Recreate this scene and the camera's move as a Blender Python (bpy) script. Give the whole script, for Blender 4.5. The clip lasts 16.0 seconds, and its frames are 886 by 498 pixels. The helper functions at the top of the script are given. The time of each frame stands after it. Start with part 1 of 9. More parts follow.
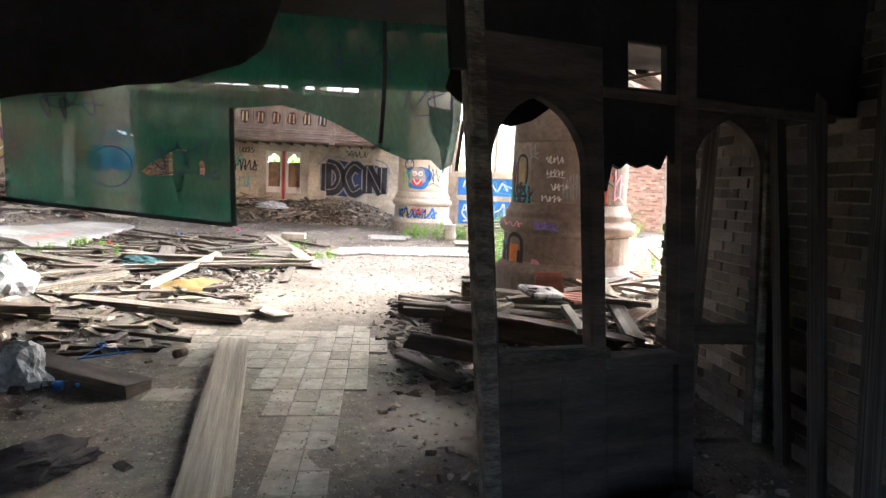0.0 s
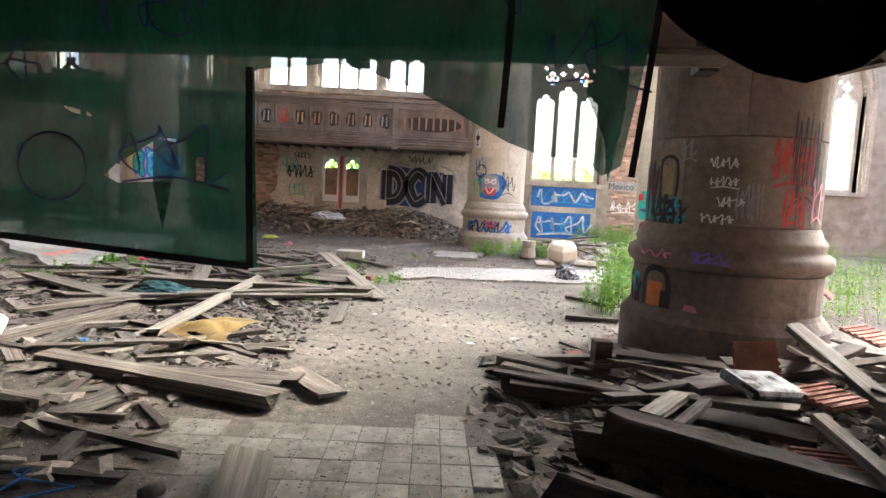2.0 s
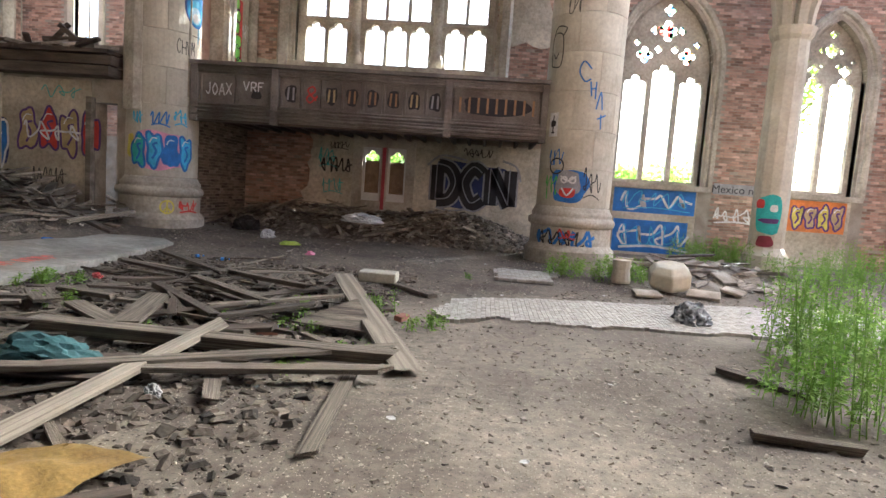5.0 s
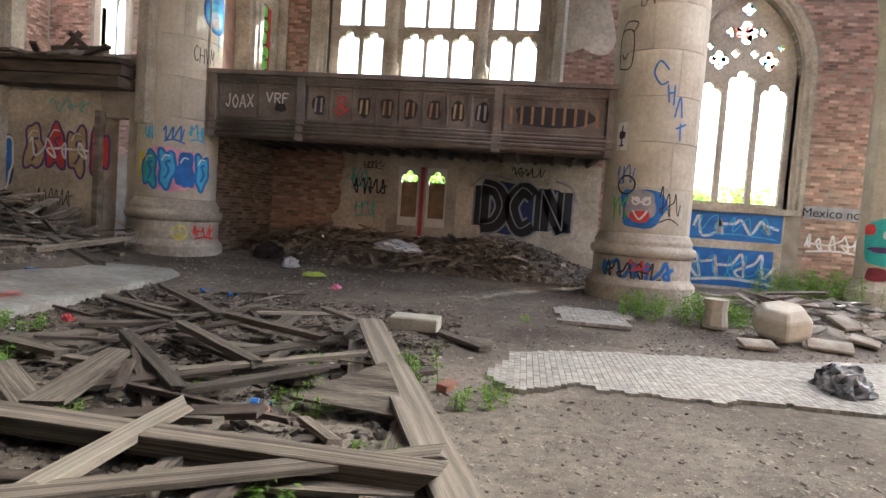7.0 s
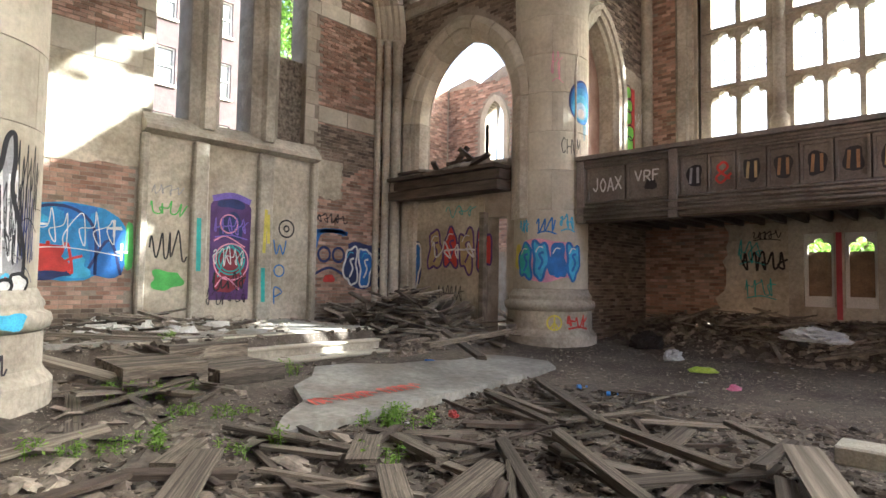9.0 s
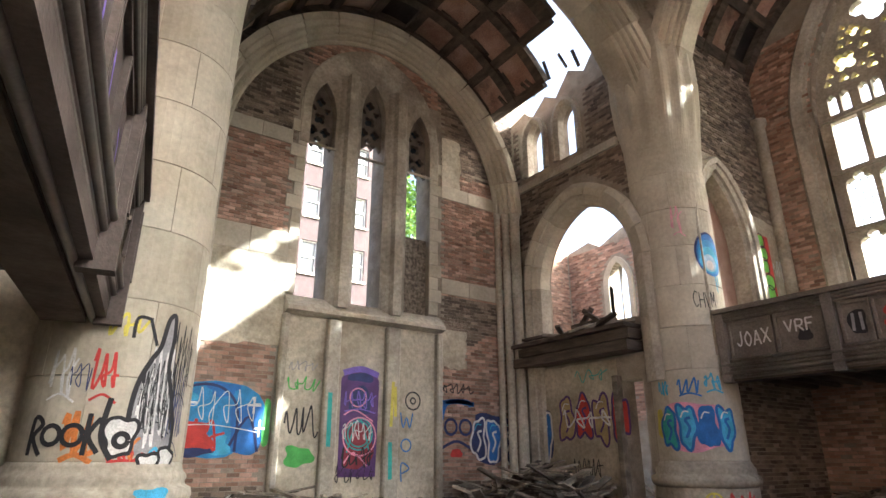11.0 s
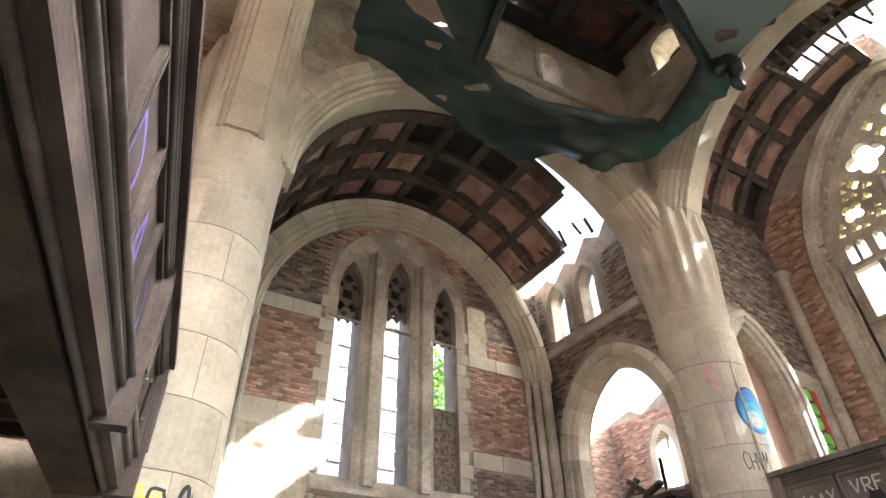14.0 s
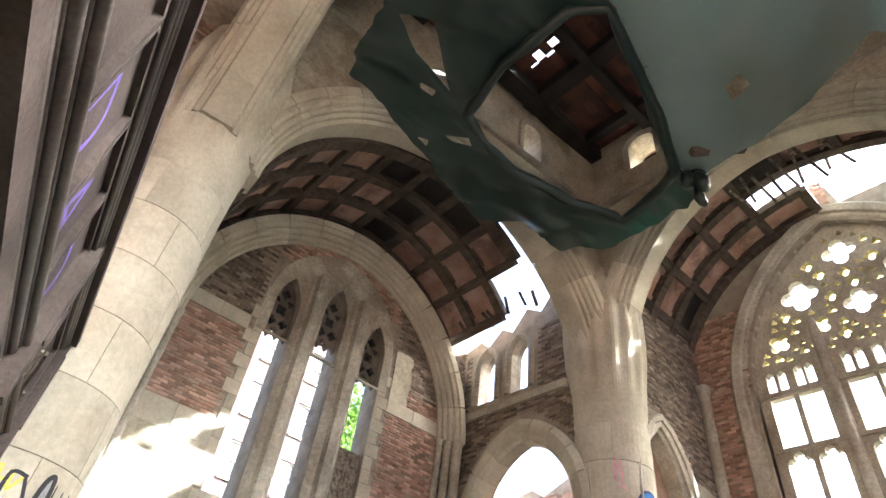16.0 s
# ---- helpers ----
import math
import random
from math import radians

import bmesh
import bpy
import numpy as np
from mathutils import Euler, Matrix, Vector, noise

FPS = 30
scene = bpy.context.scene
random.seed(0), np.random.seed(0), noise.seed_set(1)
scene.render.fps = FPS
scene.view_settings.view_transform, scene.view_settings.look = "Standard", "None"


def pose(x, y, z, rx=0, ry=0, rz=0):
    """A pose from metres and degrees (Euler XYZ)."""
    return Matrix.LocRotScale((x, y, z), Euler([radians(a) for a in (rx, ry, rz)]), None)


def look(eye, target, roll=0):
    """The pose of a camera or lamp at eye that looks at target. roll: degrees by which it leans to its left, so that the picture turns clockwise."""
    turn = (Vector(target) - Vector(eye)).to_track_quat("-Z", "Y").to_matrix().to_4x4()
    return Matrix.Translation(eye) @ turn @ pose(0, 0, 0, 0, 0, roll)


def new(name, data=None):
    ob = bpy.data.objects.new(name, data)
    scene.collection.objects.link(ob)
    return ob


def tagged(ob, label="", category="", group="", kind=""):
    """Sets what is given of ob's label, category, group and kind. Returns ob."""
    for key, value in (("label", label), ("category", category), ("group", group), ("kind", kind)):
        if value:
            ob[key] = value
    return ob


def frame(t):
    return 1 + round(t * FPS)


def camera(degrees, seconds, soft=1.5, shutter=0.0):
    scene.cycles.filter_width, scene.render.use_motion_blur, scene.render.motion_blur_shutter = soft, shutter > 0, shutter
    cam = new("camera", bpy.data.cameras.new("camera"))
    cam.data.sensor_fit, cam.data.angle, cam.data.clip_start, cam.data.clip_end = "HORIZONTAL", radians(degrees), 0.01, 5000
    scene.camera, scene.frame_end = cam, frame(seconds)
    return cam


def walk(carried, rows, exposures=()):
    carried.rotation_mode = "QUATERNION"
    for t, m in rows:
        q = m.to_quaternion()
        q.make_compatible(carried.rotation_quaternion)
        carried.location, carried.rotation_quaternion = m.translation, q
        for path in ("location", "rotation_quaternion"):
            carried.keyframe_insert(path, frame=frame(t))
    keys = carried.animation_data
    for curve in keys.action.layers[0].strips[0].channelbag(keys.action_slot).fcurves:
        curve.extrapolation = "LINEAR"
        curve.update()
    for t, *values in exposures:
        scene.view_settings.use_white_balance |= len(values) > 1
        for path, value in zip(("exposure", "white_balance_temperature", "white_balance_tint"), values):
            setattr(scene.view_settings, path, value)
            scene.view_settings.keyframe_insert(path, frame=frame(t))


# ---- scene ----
cam = camera(74.0, 16.0)
# seconds, x, y, z and the three turns of pose()
PATH = [
    (0.0, 1.285, 0.299, 1.476, 84.20, -2.60, -6.37),
    (0.5, 1.139, 0.799, 1.495, 84.40, -3.40, -4.92),
    (1.0, 1.076, 1.387, 1.479, 84.34, -3.17, -3.32),
    (1.5, 1.000, 1.972, 1.461, 84.41, -3.05, -1.34),
    (2.0, 0.978, 2.538, 1.503, 84.71, -3.05, -0.99),
    (2.5, 0.985, 3.177, 1.488, 84.76, -3.03, -0.47),
    (3.0, 0.962, 3.747, 1.466, 84.68, -3.78, 1.23),
    (3.5, 0.953, 4.322, 1.500, 84.40, -4.16, 1.62),
    (4.0, 0.938, 4.887, 1.544, 84.27, -4.12, 2.77),
    (6.5, 0.635, 7.316, 1.434, 85.56, -4.34, 5.92),
    (7.0, 0.526, 7.728, 1.452, 86.55, -4.12, 7.99),
    (7.5, 0.364, 7.992, 1.470, 87.93, -3.48, 13.49),
    (8.0, 0.177, 8.167, 1.504, 88.70, -2.08, 20.95),
    (8.5, 0.105, 8.413, 1.501, 90.25, -0.91, 32.80),
    (9.0, 0.066, 8.536, 1.503, 93.05, -0.93, 42.89),
    (9.5, -0.040, 8.604, 1.511, 95.68, -0.83, 47.70),
    (10.0, -0.040, 8.606, 1.515, 100.07, -0.78, 51.04),
    (10.2, -0.032, 8.595, 1.515, 102.05, -0.65, 52.07),
    (12.5, 0.145, 8.773, 1.097, 120.38, 0.63, 58.83),
    (13.0, 0.153, 8.792, 1.094, 122.81, 0.78, 59.27),
    (13.5, 0.159, 8.818, 1.091, 125.28, 0.86, 59.58),
    (14.0, 0.151, 8.836, 1.082, 127.08, 0.82, 59.69),
    (14.5, 0.139, 8.822, 1.080, 128.41, -0.41, 58.49),
    (15.0, 0.127, 8.827, 1.087, 129.79, -1.99, 56.58),
    (15.5, 0.113, 8.845, 1.098, 130.85, -3.32, 54.15),
    (16.0, 0.092, 8.858, 1.137, 132.05, -6.57, 47.30),
]
EXPOSURES = [(0.0, 4.85, 5550, 5), (0.5, 4.5, 5500, 4), (1.0, 4.2, 5450, 4), (2.0, 3.88, 5450, 4), (3.0, 3.72, 5400, 3), (4.0, 3.25, 5500, 3), (6.5, 3.1, 5600, 4), (8.5, 3.2, 5800, 3), (9.5, 3.0, 5800, 3), (10.2, 2.9, 5800, 4), (12.5, 3.1, 5950, 5), (14.5, 3.6, 5600, 4), (16.0, 3.55, 5600, 3)]
walk(cam, [(t, pose(x, y, z, a, b, c)) for t, x, y, z, a, b, c in PATH], EXPOSURES)

# ---- sky and sun ----
SUN_AZ, SUN_EL = radians(43.2), radians(32.5)  # azimuth from +y towards +x
world = bpy.data.worlds.new("sky")
scene.world = world
world.use_nodes = True
wn = world.node_tree
sky = wn.nodes.new("ShaderNodeTexSky")
sky.sky_type, sky.sun_disc = "NISHITA", False
sky.sun_elevation, sky.sun_rotation = SUN_EL, SUN_AZ
sky.air_density, sky.dust_density, sky.ozone_density = 0.7, 9.0, 0.2
wn.links.new(sky.outputs[0], wn.nodes["Background"].inputs[0])
wn.nodes["Background"].inputs[1].default_value = 0.15
sun = new("sun", bpy.data.lights.new("sun", "SUN"))
sun.data.energy, sun.data.angle, sun.data.color = 5.0, radians(0.6), (1.0, 0.95, 0.86)
sun_dir = Vector((math.sin(SUN_AZ) * math.cos(SUN_EL), math.cos(SUN_AZ) * math.cos(SUN_EL), math.sin(SUN_EL)))
sun.matrix_world = look(sun_dir * 60, (0, 0, 0))


# ---- materials ----
def shader(name, c1, c2, scale=4.0, rough=0.85, bump=0.3, grain=60.0, c3=None, stain=0.0, metal=0.0, vary=0.0, stretch=(1, 1, 1), island=0.0, deep=0.26, detail=5, specks=()):
    """Two-scale surface: c1 and c2 blend over broad patches, a fine grain on top, c3 as stains, a shift per object, and specks as rows of (cells a metre, share, colour)."""
    m = bpy.data.materials.new(name)
    m.use_nodes = True
    t = m.node_tree
    b = t.nodes["Principled BSDF"]
    N = t.nodes.new

    def lnk(a, c):
        t.links.new(a, c)

    co = N("ShaderNodeTexCoord")
    mp = N("ShaderNodeMapping")
    mp.inputs["Scale"].default_value = stretch
    lnk(co.outputs["Object"], mp.inputs["Vector"])
    vec = mp.outputs["Vector"]
    if vary or island:
        rnd = N("ShaderNodeObjectInfo").outputs["Random"] if vary else N("ShaderNodeNewGeometry").outputs["Random Per Island"]
        add = N("ShaderNodeVectorMath")
        add.operation = "MULTIPLY_ADD"
        lnk(rnd, add.inputs[0])
        add.inputs[1].default_value = (37, 91, 53)
        lnk(vec, add.inputs[2])
        vec = add.outputs[0]
    n1, n2 = N("ShaderNodeTexNoise"), N("ShaderNodeTexNoise")
    n1.inputs["Scale"].default_value, n1.inputs["Detail"].default_value = scale, 6
    n2.inputs["Scale"].default_value, n2.inputs["Detail"].default_value = grain, detail
    n2.inputs["Roughness"].default_value = 0.5 + 0.02 * detail
    lnk(vec, n1.inputs["Vector"])
    lnk(vec, n2.inputs["Vector"])
    r1 = N("ShaderNodeValToRGB")
    r1.color_ramp.elements[0].position, r1.color_ramp.elements[1].position = 0.36, 0.66
    r1.color_ramp.elements[0].color, r1.color_ramp.elements[1].color = (*c1, 1), (*c2, 1)
    lnk(n1.outputs[0], r1.inputs[0])
    col = r1.outputs[0]
    if c3:
        n3 = N("ShaderNodeTexNoise")
        n3.inputs["Scale"].default_value, n3.inputs["Detail"].default_value = scale * 0.45, 9
        n3.inputs["Roughness"].default_value = 0.65
        lnk(vec, n3.inputs["Vector"])
        r3 = N("ShaderNodeValToRGB")
        r3.color_ramp.elements[0].position, r3.color_ramp.elements[1].position = 0.53, 0.62
        lnk(n3.outputs[0], r3.inputs[0])
        sc = N("ShaderNodeMath")
        sc.operation = "MULTIPLY"
        lnk(r3.outputs[0], sc.inputs[0])
        sc.inputs[1].default_value = stain
        mx3 = N("ShaderNodeMix")
        mx3.data_type = "RGBA"
        lnk(sc.outputs[0], mx3.inputs["Factor"])
        lnk(col, mx3.inputs[6])
        mx3.inputs[7].default_value = (*c3, 1)
        col = mx3.outputs[2]
    for cells, share, tone in specks:
        vo, sp, lt, gt, both, mx4 = N("ShaderNodeTexVoronoi"), N("ShaderNodeSeparateColor"), N("ShaderNodeMath"), N("ShaderNodeMath"), N("ShaderNodeMath"), N("ShaderNodeMix")
        vo.inputs["Scale"].default_value = cells
        lnk(vec, vo.inputs["Vector"])
        lnk(vo.outputs["Color"], sp.inputs[0])
        lt.operation, gt.operation, both.operation, mx4.data_type = "LESS_THAN", "LESS_THAN", "MULTIPLY", "RGBA"
        lnk(vo.outputs["Distance"], lt.inputs[0])
        lt.inputs[1].default_value = 0.36
        lnk(sp.outputs[0], gt.inputs[0])
        gt.inputs[1].default_value = share
        lnk(lt.outputs[0], both.inputs[0])
        lnk(gt.outputs[0], both.inputs[1])
        lnk(both.outputs[0], mx4.inputs["Factor"])
        lnk(col, mx4.inputs[6])
        mx4.inputs[7].default_value = (*tone, 1)
        col = mx4.outputs[2]
    hs = N("ShaderNodeHueSaturation")
    lnk(col, hs.inputs["Color"])
    mr = N("ShaderNodeMapRange")
    mr.inputs[1].default_value, mr.inputs[2].default_value = 0.3, 0.7
    mr.inputs[3].default_value, mr.inputs[4].default_value = 1 - deep, 1 + 0.85 * deep
    lnk(n2.outputs[0], mr.inputs[0])
    val = mr.outputs[0]
    if vary or island:
        mv = N("ShaderNodeMapRange")
        k = vary or island
        mv.inputs[3].default_value, mv.inputs[4].default_value = 1 - k, 1 + k
        lnk(rnd, mv.inputs[0])
        mu = N("ShaderNodeMath")
        mu.operation = "MULTIPLY"
        lnk(val, mu.inputs[0])
        lnk(mv.outputs[0], mu.inputs[1])
        val = mu.outputs[0]
    lnk(val, hs.inputs["Value"])
    lnk(hs.outputs[0], b.inputs["Base Color"])
    b.inputs["Roughness"].default_value = rough
    b.inputs["Metallic"].default_value = metal
    if bump:
        ad = N("ShaderNodeMath")
        lnk(n1.outputs[0], ad.inputs[0])
        lnk(n2.outputs[0], ad.inputs[1])
        bp = N("ShaderNodeBump")
        bp.inputs["Strength"].default_value, bp.inputs["Distance"].default_value = bump, 0.02
        lnk(ad.outputs[0], bp.inputs["Height"])
        lnk(bp.outputs[0], b.inputs["Normal"])
    return m


M_STONE = shader("limestone", (0.45, 0.41, 0.325), (0.585, 0.55, 0.455), 1.1, 0.9, 0.2, 14, (0.31, 0.265, 0.2), 0.45, vary=0.08, deep=0.15, detail=9)
M_STONE2 = shader("limestone_trim", (0.34, 0.305, 0.25), (0.51, 0.475, 0.40), 1.3, 0.9, 0.3, 14, (0.19, 0.16, 0.12), 0.55, deep=0.3, detail=9)
M_BRICK = shader("red_brick", (0.29, 0.165, 0.12), (0.47, 0.325, 0.255), 1.6, 0.92, 0.4, 80, (0.25, 0.21, 0.165), 0.6, island=0.42)
M_BRICKP = shader("red_brick_piece", (0.29, 0.165, 0.12), (0.47, 0.325, 0.255), 1.6, 0.92, 0.4, 80, (0.25, 0.21, 0.165), 0.6, vary=0.42)
# weathered brick; on the entrance pier its dark stands in for gloom
M_BRICKDARK = shader("weathered_and_gloom_brick", (0.13, 0.10, 0.08), (0.27, 0.22, 0.175), 1.3, 0.95, 0.6, 60, (0.1, 0.08, 0.065), 0.6, island=0.5)
M_PINK = shader("pink_brick", (0.05, 0.034, 0.034), (0.07, 0.048, 0.048), 3.0, 0.92, 0.2, 50, island=0.15)
M_SASH = shader("blue_grey_sash_paint", (0.03, 0.036, 0.045), (0.045, 0.05, 0.06), 3.0, 0.6, 0.1, 50)
M_MORTAR = shader("grey_mortar", (0.27, 0.235, 0.19), (0.38, 0.34, 0.28), 3.0, 0.95, 0.4, 50, (0.16, 0.14, 0.11), 0.5)
M_PLASTER = shader("old_plaster", (0.36, 0.315, 0.235), (0.60, 0.55, 0.45), 0.9, 0.92, 0.3, 11, (0.2, 0.165, 0.115), 0.65, deep=0.32, detail=10)
CRUMBS = ((70.0, 0.16, (0.34, 0.3, 0.25)), (45.0, 0.12, (0.05, 0.04, 0.032)), (24.0, 0.05, (0.3, 0.265, 0.22)), (140.0, 0.2, (0.07, 0.056, 0.045)))
M_DIRT = shader("packed_dirt", (0.105, 0.086, 0.068), (0.225, 0.193, 0.155), 0.6, 0.96, 0.5, 9, (0.085, 0.069, 0.055), 0.6, deep=0.5, detail=12, specks=CRUMBS)
M_SOIL = shader("dark_soil", (0.06, 0.047, 0.037), (0.145, 0.12, 0.095), 0.8, 0.96, 0.5, 10, (0.19, 0.16, 0.127), 0.35, deep=0.5, detail=12, specks=CRUMBS)
M_RUBBLE = shader("rubble", (0.11, 0.09, 0.07), (0.26, 0.22, 0.18), 3.0, 0.95, 0.6, 40, island=0.65)
# dark bits: between the planks they put the gaps' shadows into colour
M_DARKBITS = shader("dark_splintered_bits", (0.045, 0.035, 0.027), (0.15, 0.125, 0.1), 3.0, 0.95, 0.5, 40, island=0.7)
M_CHIP = shader("pale_rubble_chips", (0.22, 0.19, 0.15), (0.44, 0.4, 0.34), 3.0, 0.95, 0.5, 40, island=0.4)
M_TILE = shader("dusty_floor_tile", (0.21, 0.185, 0.148), (0.33, 0.302, 0.253), 1.4, 0.8, 0.3, 12, (0.15, 0.125, 0.098), 0.8, vary=0.05, deep=0.4, detail=10, specks=CRUMBS[:2])
M_MOSAIC = shader("pale_floor_mosaic", (0.29, 0.27, 0.24), (0.43, 0.41, 0.375), 1.2, 0.75, 0.3, 12, (0.22, 0.19, 0.155), 0.6, island=0.1, deep=0.3, detail=10)
M_SLAB = shader("worn_slab", (0.22, 0.212, 0.188), (0.36, 0.352, 0.322), 1.1, 0.75, 0.25, 10, (0.2, 0.17, 0.135), 0.7, deep=0.35, detail=10)
M_WOOD = shader("weathered_plank", (0.065, 0.052, 0.04), (0.235, 0.2, 0.158), 2.0, 0.9, 0.5, 16, (0.07, 0.055, 0.04), 0.5, vary=0.5, stretch=(0.6, 7, 7), deep=0.5)
M_WOOD2 = shader("pale_plank", (0.13, 0.11, 0.085), (0.275, 0.24, 0.195), 1.6, 0.85, 0.4, 14, (0.1, 0.082, 0.062), 0.7, vary=0.3, stretch=(0.8, 3.5, 3.5), deep=0.3, detail=9)
M_DARKWOOD = shader("dark_oak", (0.05, 0.037, 0.03), (0.115, 0.09, 0.07), 2.0, 0.9, 0.4, 18, (0.12, 0.1, 0.08), 0.4, stretch=(1, 1, 6))
M_BALC = shader("dusty_oak_panelling", (0.135, 0.118, 0.105), (0.225, 0.2, 0.18), 1.5, 0.8, 0.3, 30, (0.09, 0.065, 0.05), 0.6)
M_BALC2 = shader("dark_oak_panelling", (0.042, 0.03, 0.026), (0.095, 0.074, 0.066), 1.5, 0.7, 0.3, 30, (0.034, 0.022, 0.019), 0.6)
# mouldings paler than the panels: the light they catch is in the colour
M_ROLL = shader("lit_oak_mouldings", (0.075, 0.058, 0.052), (0.16, 0.135, 0.122), 1.5, 0.45, 0.2, 30, (0.04, 0.028, 0.024), 0.6)
# soot-stained limestone, darkened further for the near-right column's shaded south face
M_SHADESTONE = shader("shaded_sooty_limestone", (0.15, 0.12, 0.1), (0.29, 0.245, 0.205), 0.9, 0.9, 0.3, 12, (0.075, 0.05, 0.047), 0.8, deep=0.35, detail=10)
# near-black; the dark of the entrance and vault hollows is put into this colour
M_BLACK = shader("near_black_coat", (0.012, 0.01, 0.009), (0.03, 0.026, 0.023), 2.0, 0.95, 0.4, 20)
M_COFFER = shader("rust_red_coffer", (0.33, 0.19, 0.145), (0.46, 0.32, 0.26), 2.0, 0.95, 0.4, 30, (0.1, 0.07, 0.06), 0.6, island=0.35)
M_DARKRED = shader("dark_red_boards", (0.05, 0.028, 0.022), (0.16, 0.065, 0.05), 1.4, 0.95, 0.4, 30, (0.02, 0.016, 0.014), 0.7, island=0.4)
M_GREEN = shader("green_mesh_cloth", (0.012, 0.05, 0.034), (0.03, 0.105, 0.07), 2.2, 0.95, 0.3, 26, (0.006, 0.022, 0.016), 0.75, stretch=(1.6, 1, 0.5), deep=0.45, detail=9)


def cloth(m, translucent, clear, glow=(0.05, 0.32, 0.22)):
    """Lets some light through a thin cloth: a share glows through it, a share passes the open weave."""
    t = m.node_tree
    b = t.nodes["Principled BSDF"]
    o = t.nodes["Material Output"]
    tr, tp = t.nodes.new("ShaderNodeBsdfTranslucent"), t.nodes.new("ShaderNodeBsdfTransparent")
    tr.inputs["Color"].default_value = (*glow, 1)
    m1, m2 = t.nodes.new("ShaderNodeMixShader"), t.nodes.new("ShaderNodeMixShader")
    m1.inputs[0].default_value, m2.inputs[0].default_value = translucent, clear
    t.links.new(b.outputs[0], m1.inputs[1])
    t.links.new(tr.outputs[0], m1.inputs[2])
    t.links.new(m1.outputs[0], m2.inputs[1])
    t.links.new(tp.outputs[0], m2.inputs[2])
    t.links.new(m2.outputs[0], o.inputs["Surface"])
    return m


cloth(M_GREEN, 0.17, 0.14)
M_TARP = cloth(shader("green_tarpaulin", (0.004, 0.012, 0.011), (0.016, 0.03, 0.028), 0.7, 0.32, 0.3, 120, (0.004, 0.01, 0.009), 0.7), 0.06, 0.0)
# thin east half; its backlit paleness is partly put into the base colour
M_TARP2 = cloth(shader("backlit_grey_green_tarpaulin", (0.1, 0.135, 0.12), (0.17, 0.2, 0.18), 0.8, 0.4, 0.3, 120, (0.07, 0.1, 0.09), 0.6), 0.45, 0.0, (0.3, 0.38, 0.34))
M_LEAF = cloth(shader("leaves", (0.07, 0.14, 0.025), (0.2, 0.33, 0.07), 3.0, 0.7, 0.0, 40, island=0.5), 0.4, 0.0, (0.3, 0.5, 0.08))
M_LEAF.node_tree.nodes["Principled BSDF"].inputs["Transmission Weight"].default_value = 0.0
M_BARK = shader("bark", (0.07, 0.055, 0.04), (0.14, 0.11, 0.08), 6.0, 0.95, 0.6, 40)
M_WHITE = shader("white_paint", (0.62, 0.62, 0.60), (0.74, 0.74, 0.72), 3.0, 0.6, 0.1, 40)
M_DKGLASS = shader("dark_pane", (0.02, 0.028, 0.036), (0.05, 0.065, 0.08), 1.0, 0.15, 0.0, 10)
M_BROWNPANE = shader("brown_boarded_pane", (0.16, 0.10, 0.06), (0.26, 0.17, 0.11), 4.0, 0.7, 0.2, 40)
M_TRACERY = shader("dark_tracery", (0.10, 0.085, 0.07), (0.2, 0.17, 0.14), 3.0, 0.9, 0.3, 50)


def pane_glass(name, col):
    m = bpy.data.materials.new(name)
    m.use_nodes = True
    b = m.node_tree.nodes["Principled BSDF"]
    b.inputs["Base Color"].default_value = (*col, 1)
    b.inputs["Transmission Weight"].default_value = 1.0
    b.inputs["Roughness"].default_value = 0.25
    b.inputs["IOR"].default_value = 1.1
    return m


GLASS = {k: pane_glass(k + "_glass", c) for k, c in (("blue", (0.1, 0.3, 0.75)), ("red", (0.8, 0.1, 0.08)), ("amber", (0.9, 0.6, 0.15)), ("green", (0.2, 0.6, 0.3)))}
M_WOODHEAP = shader("tangled_boards", (0.11, 0.09, 0.072), (0.29, 0.255, 0.21), 2.0, 0.9, 0.4, 20, (0.07, 0.055, 0.04), 0.5, island=0.65, deep=0.4)


# ---- building helpers ----
from mathutils.geometry import tessellate_polygon as tess


def mesh_of(bm, name, smooth=False):
    me = bpy.data.meshes.new(name)
    bmesh.ops.recalc_face_normals(bm, faces=bm.faces)
    bm.to_mesh(me)
    bm.free()
    if smooth:
        for p in me.polygons:
            p.use_smooth = True
    return me


def part(name, bm, material, parent, label="", smooth=False):
    me = mesh_of(bm, name, smooth)
    me.materials.append(material)
    ob = new(name, me)
    ob.parent = parent
    if label:
        ob["label"] = label
    return ob


def solid(name, bm, material, label, category="", group="", kind="", smooth=False):
    me = mesh_of(bm, name, smooth)
    me.materials.append(material)
    return tagged(new(name, me), label, category, group, kind)


def thing(name, label, category, group="", kind="", at=(0, 0, 0)):
    ob = tagged(new(name), label, category, group, kind)
    ob.location = at
    ob.empty_display_size = 0.1
    return ob


def box(bm, x0, x1, y0, y1, z0, z1, m=None, bevel=0.0):
    ps = [(x, y, z) for z in (z0, z1) for y in (y0, y1) for x in (x0, x1)]
    vs = [bm.verts.new(m @ Vector(p) if m else p) for p in ps]
    fs = [bm.faces.new([vs[i] for i in q]) for q in ((0, 2, 3, 1), (4, 5, 7, 6), (0, 1, 5, 4), (2, 6, 7, 3), (0, 4, 6, 2), (1, 3, 7, 5))]
    if bevel:
        es = list({e for f in fs for e in f.edges})
        bmesh.ops.bevel(bm, geom=es, offset=bevel, segments=1, affect="EDGES")
    return bm


def B():
    return bmesh.new()


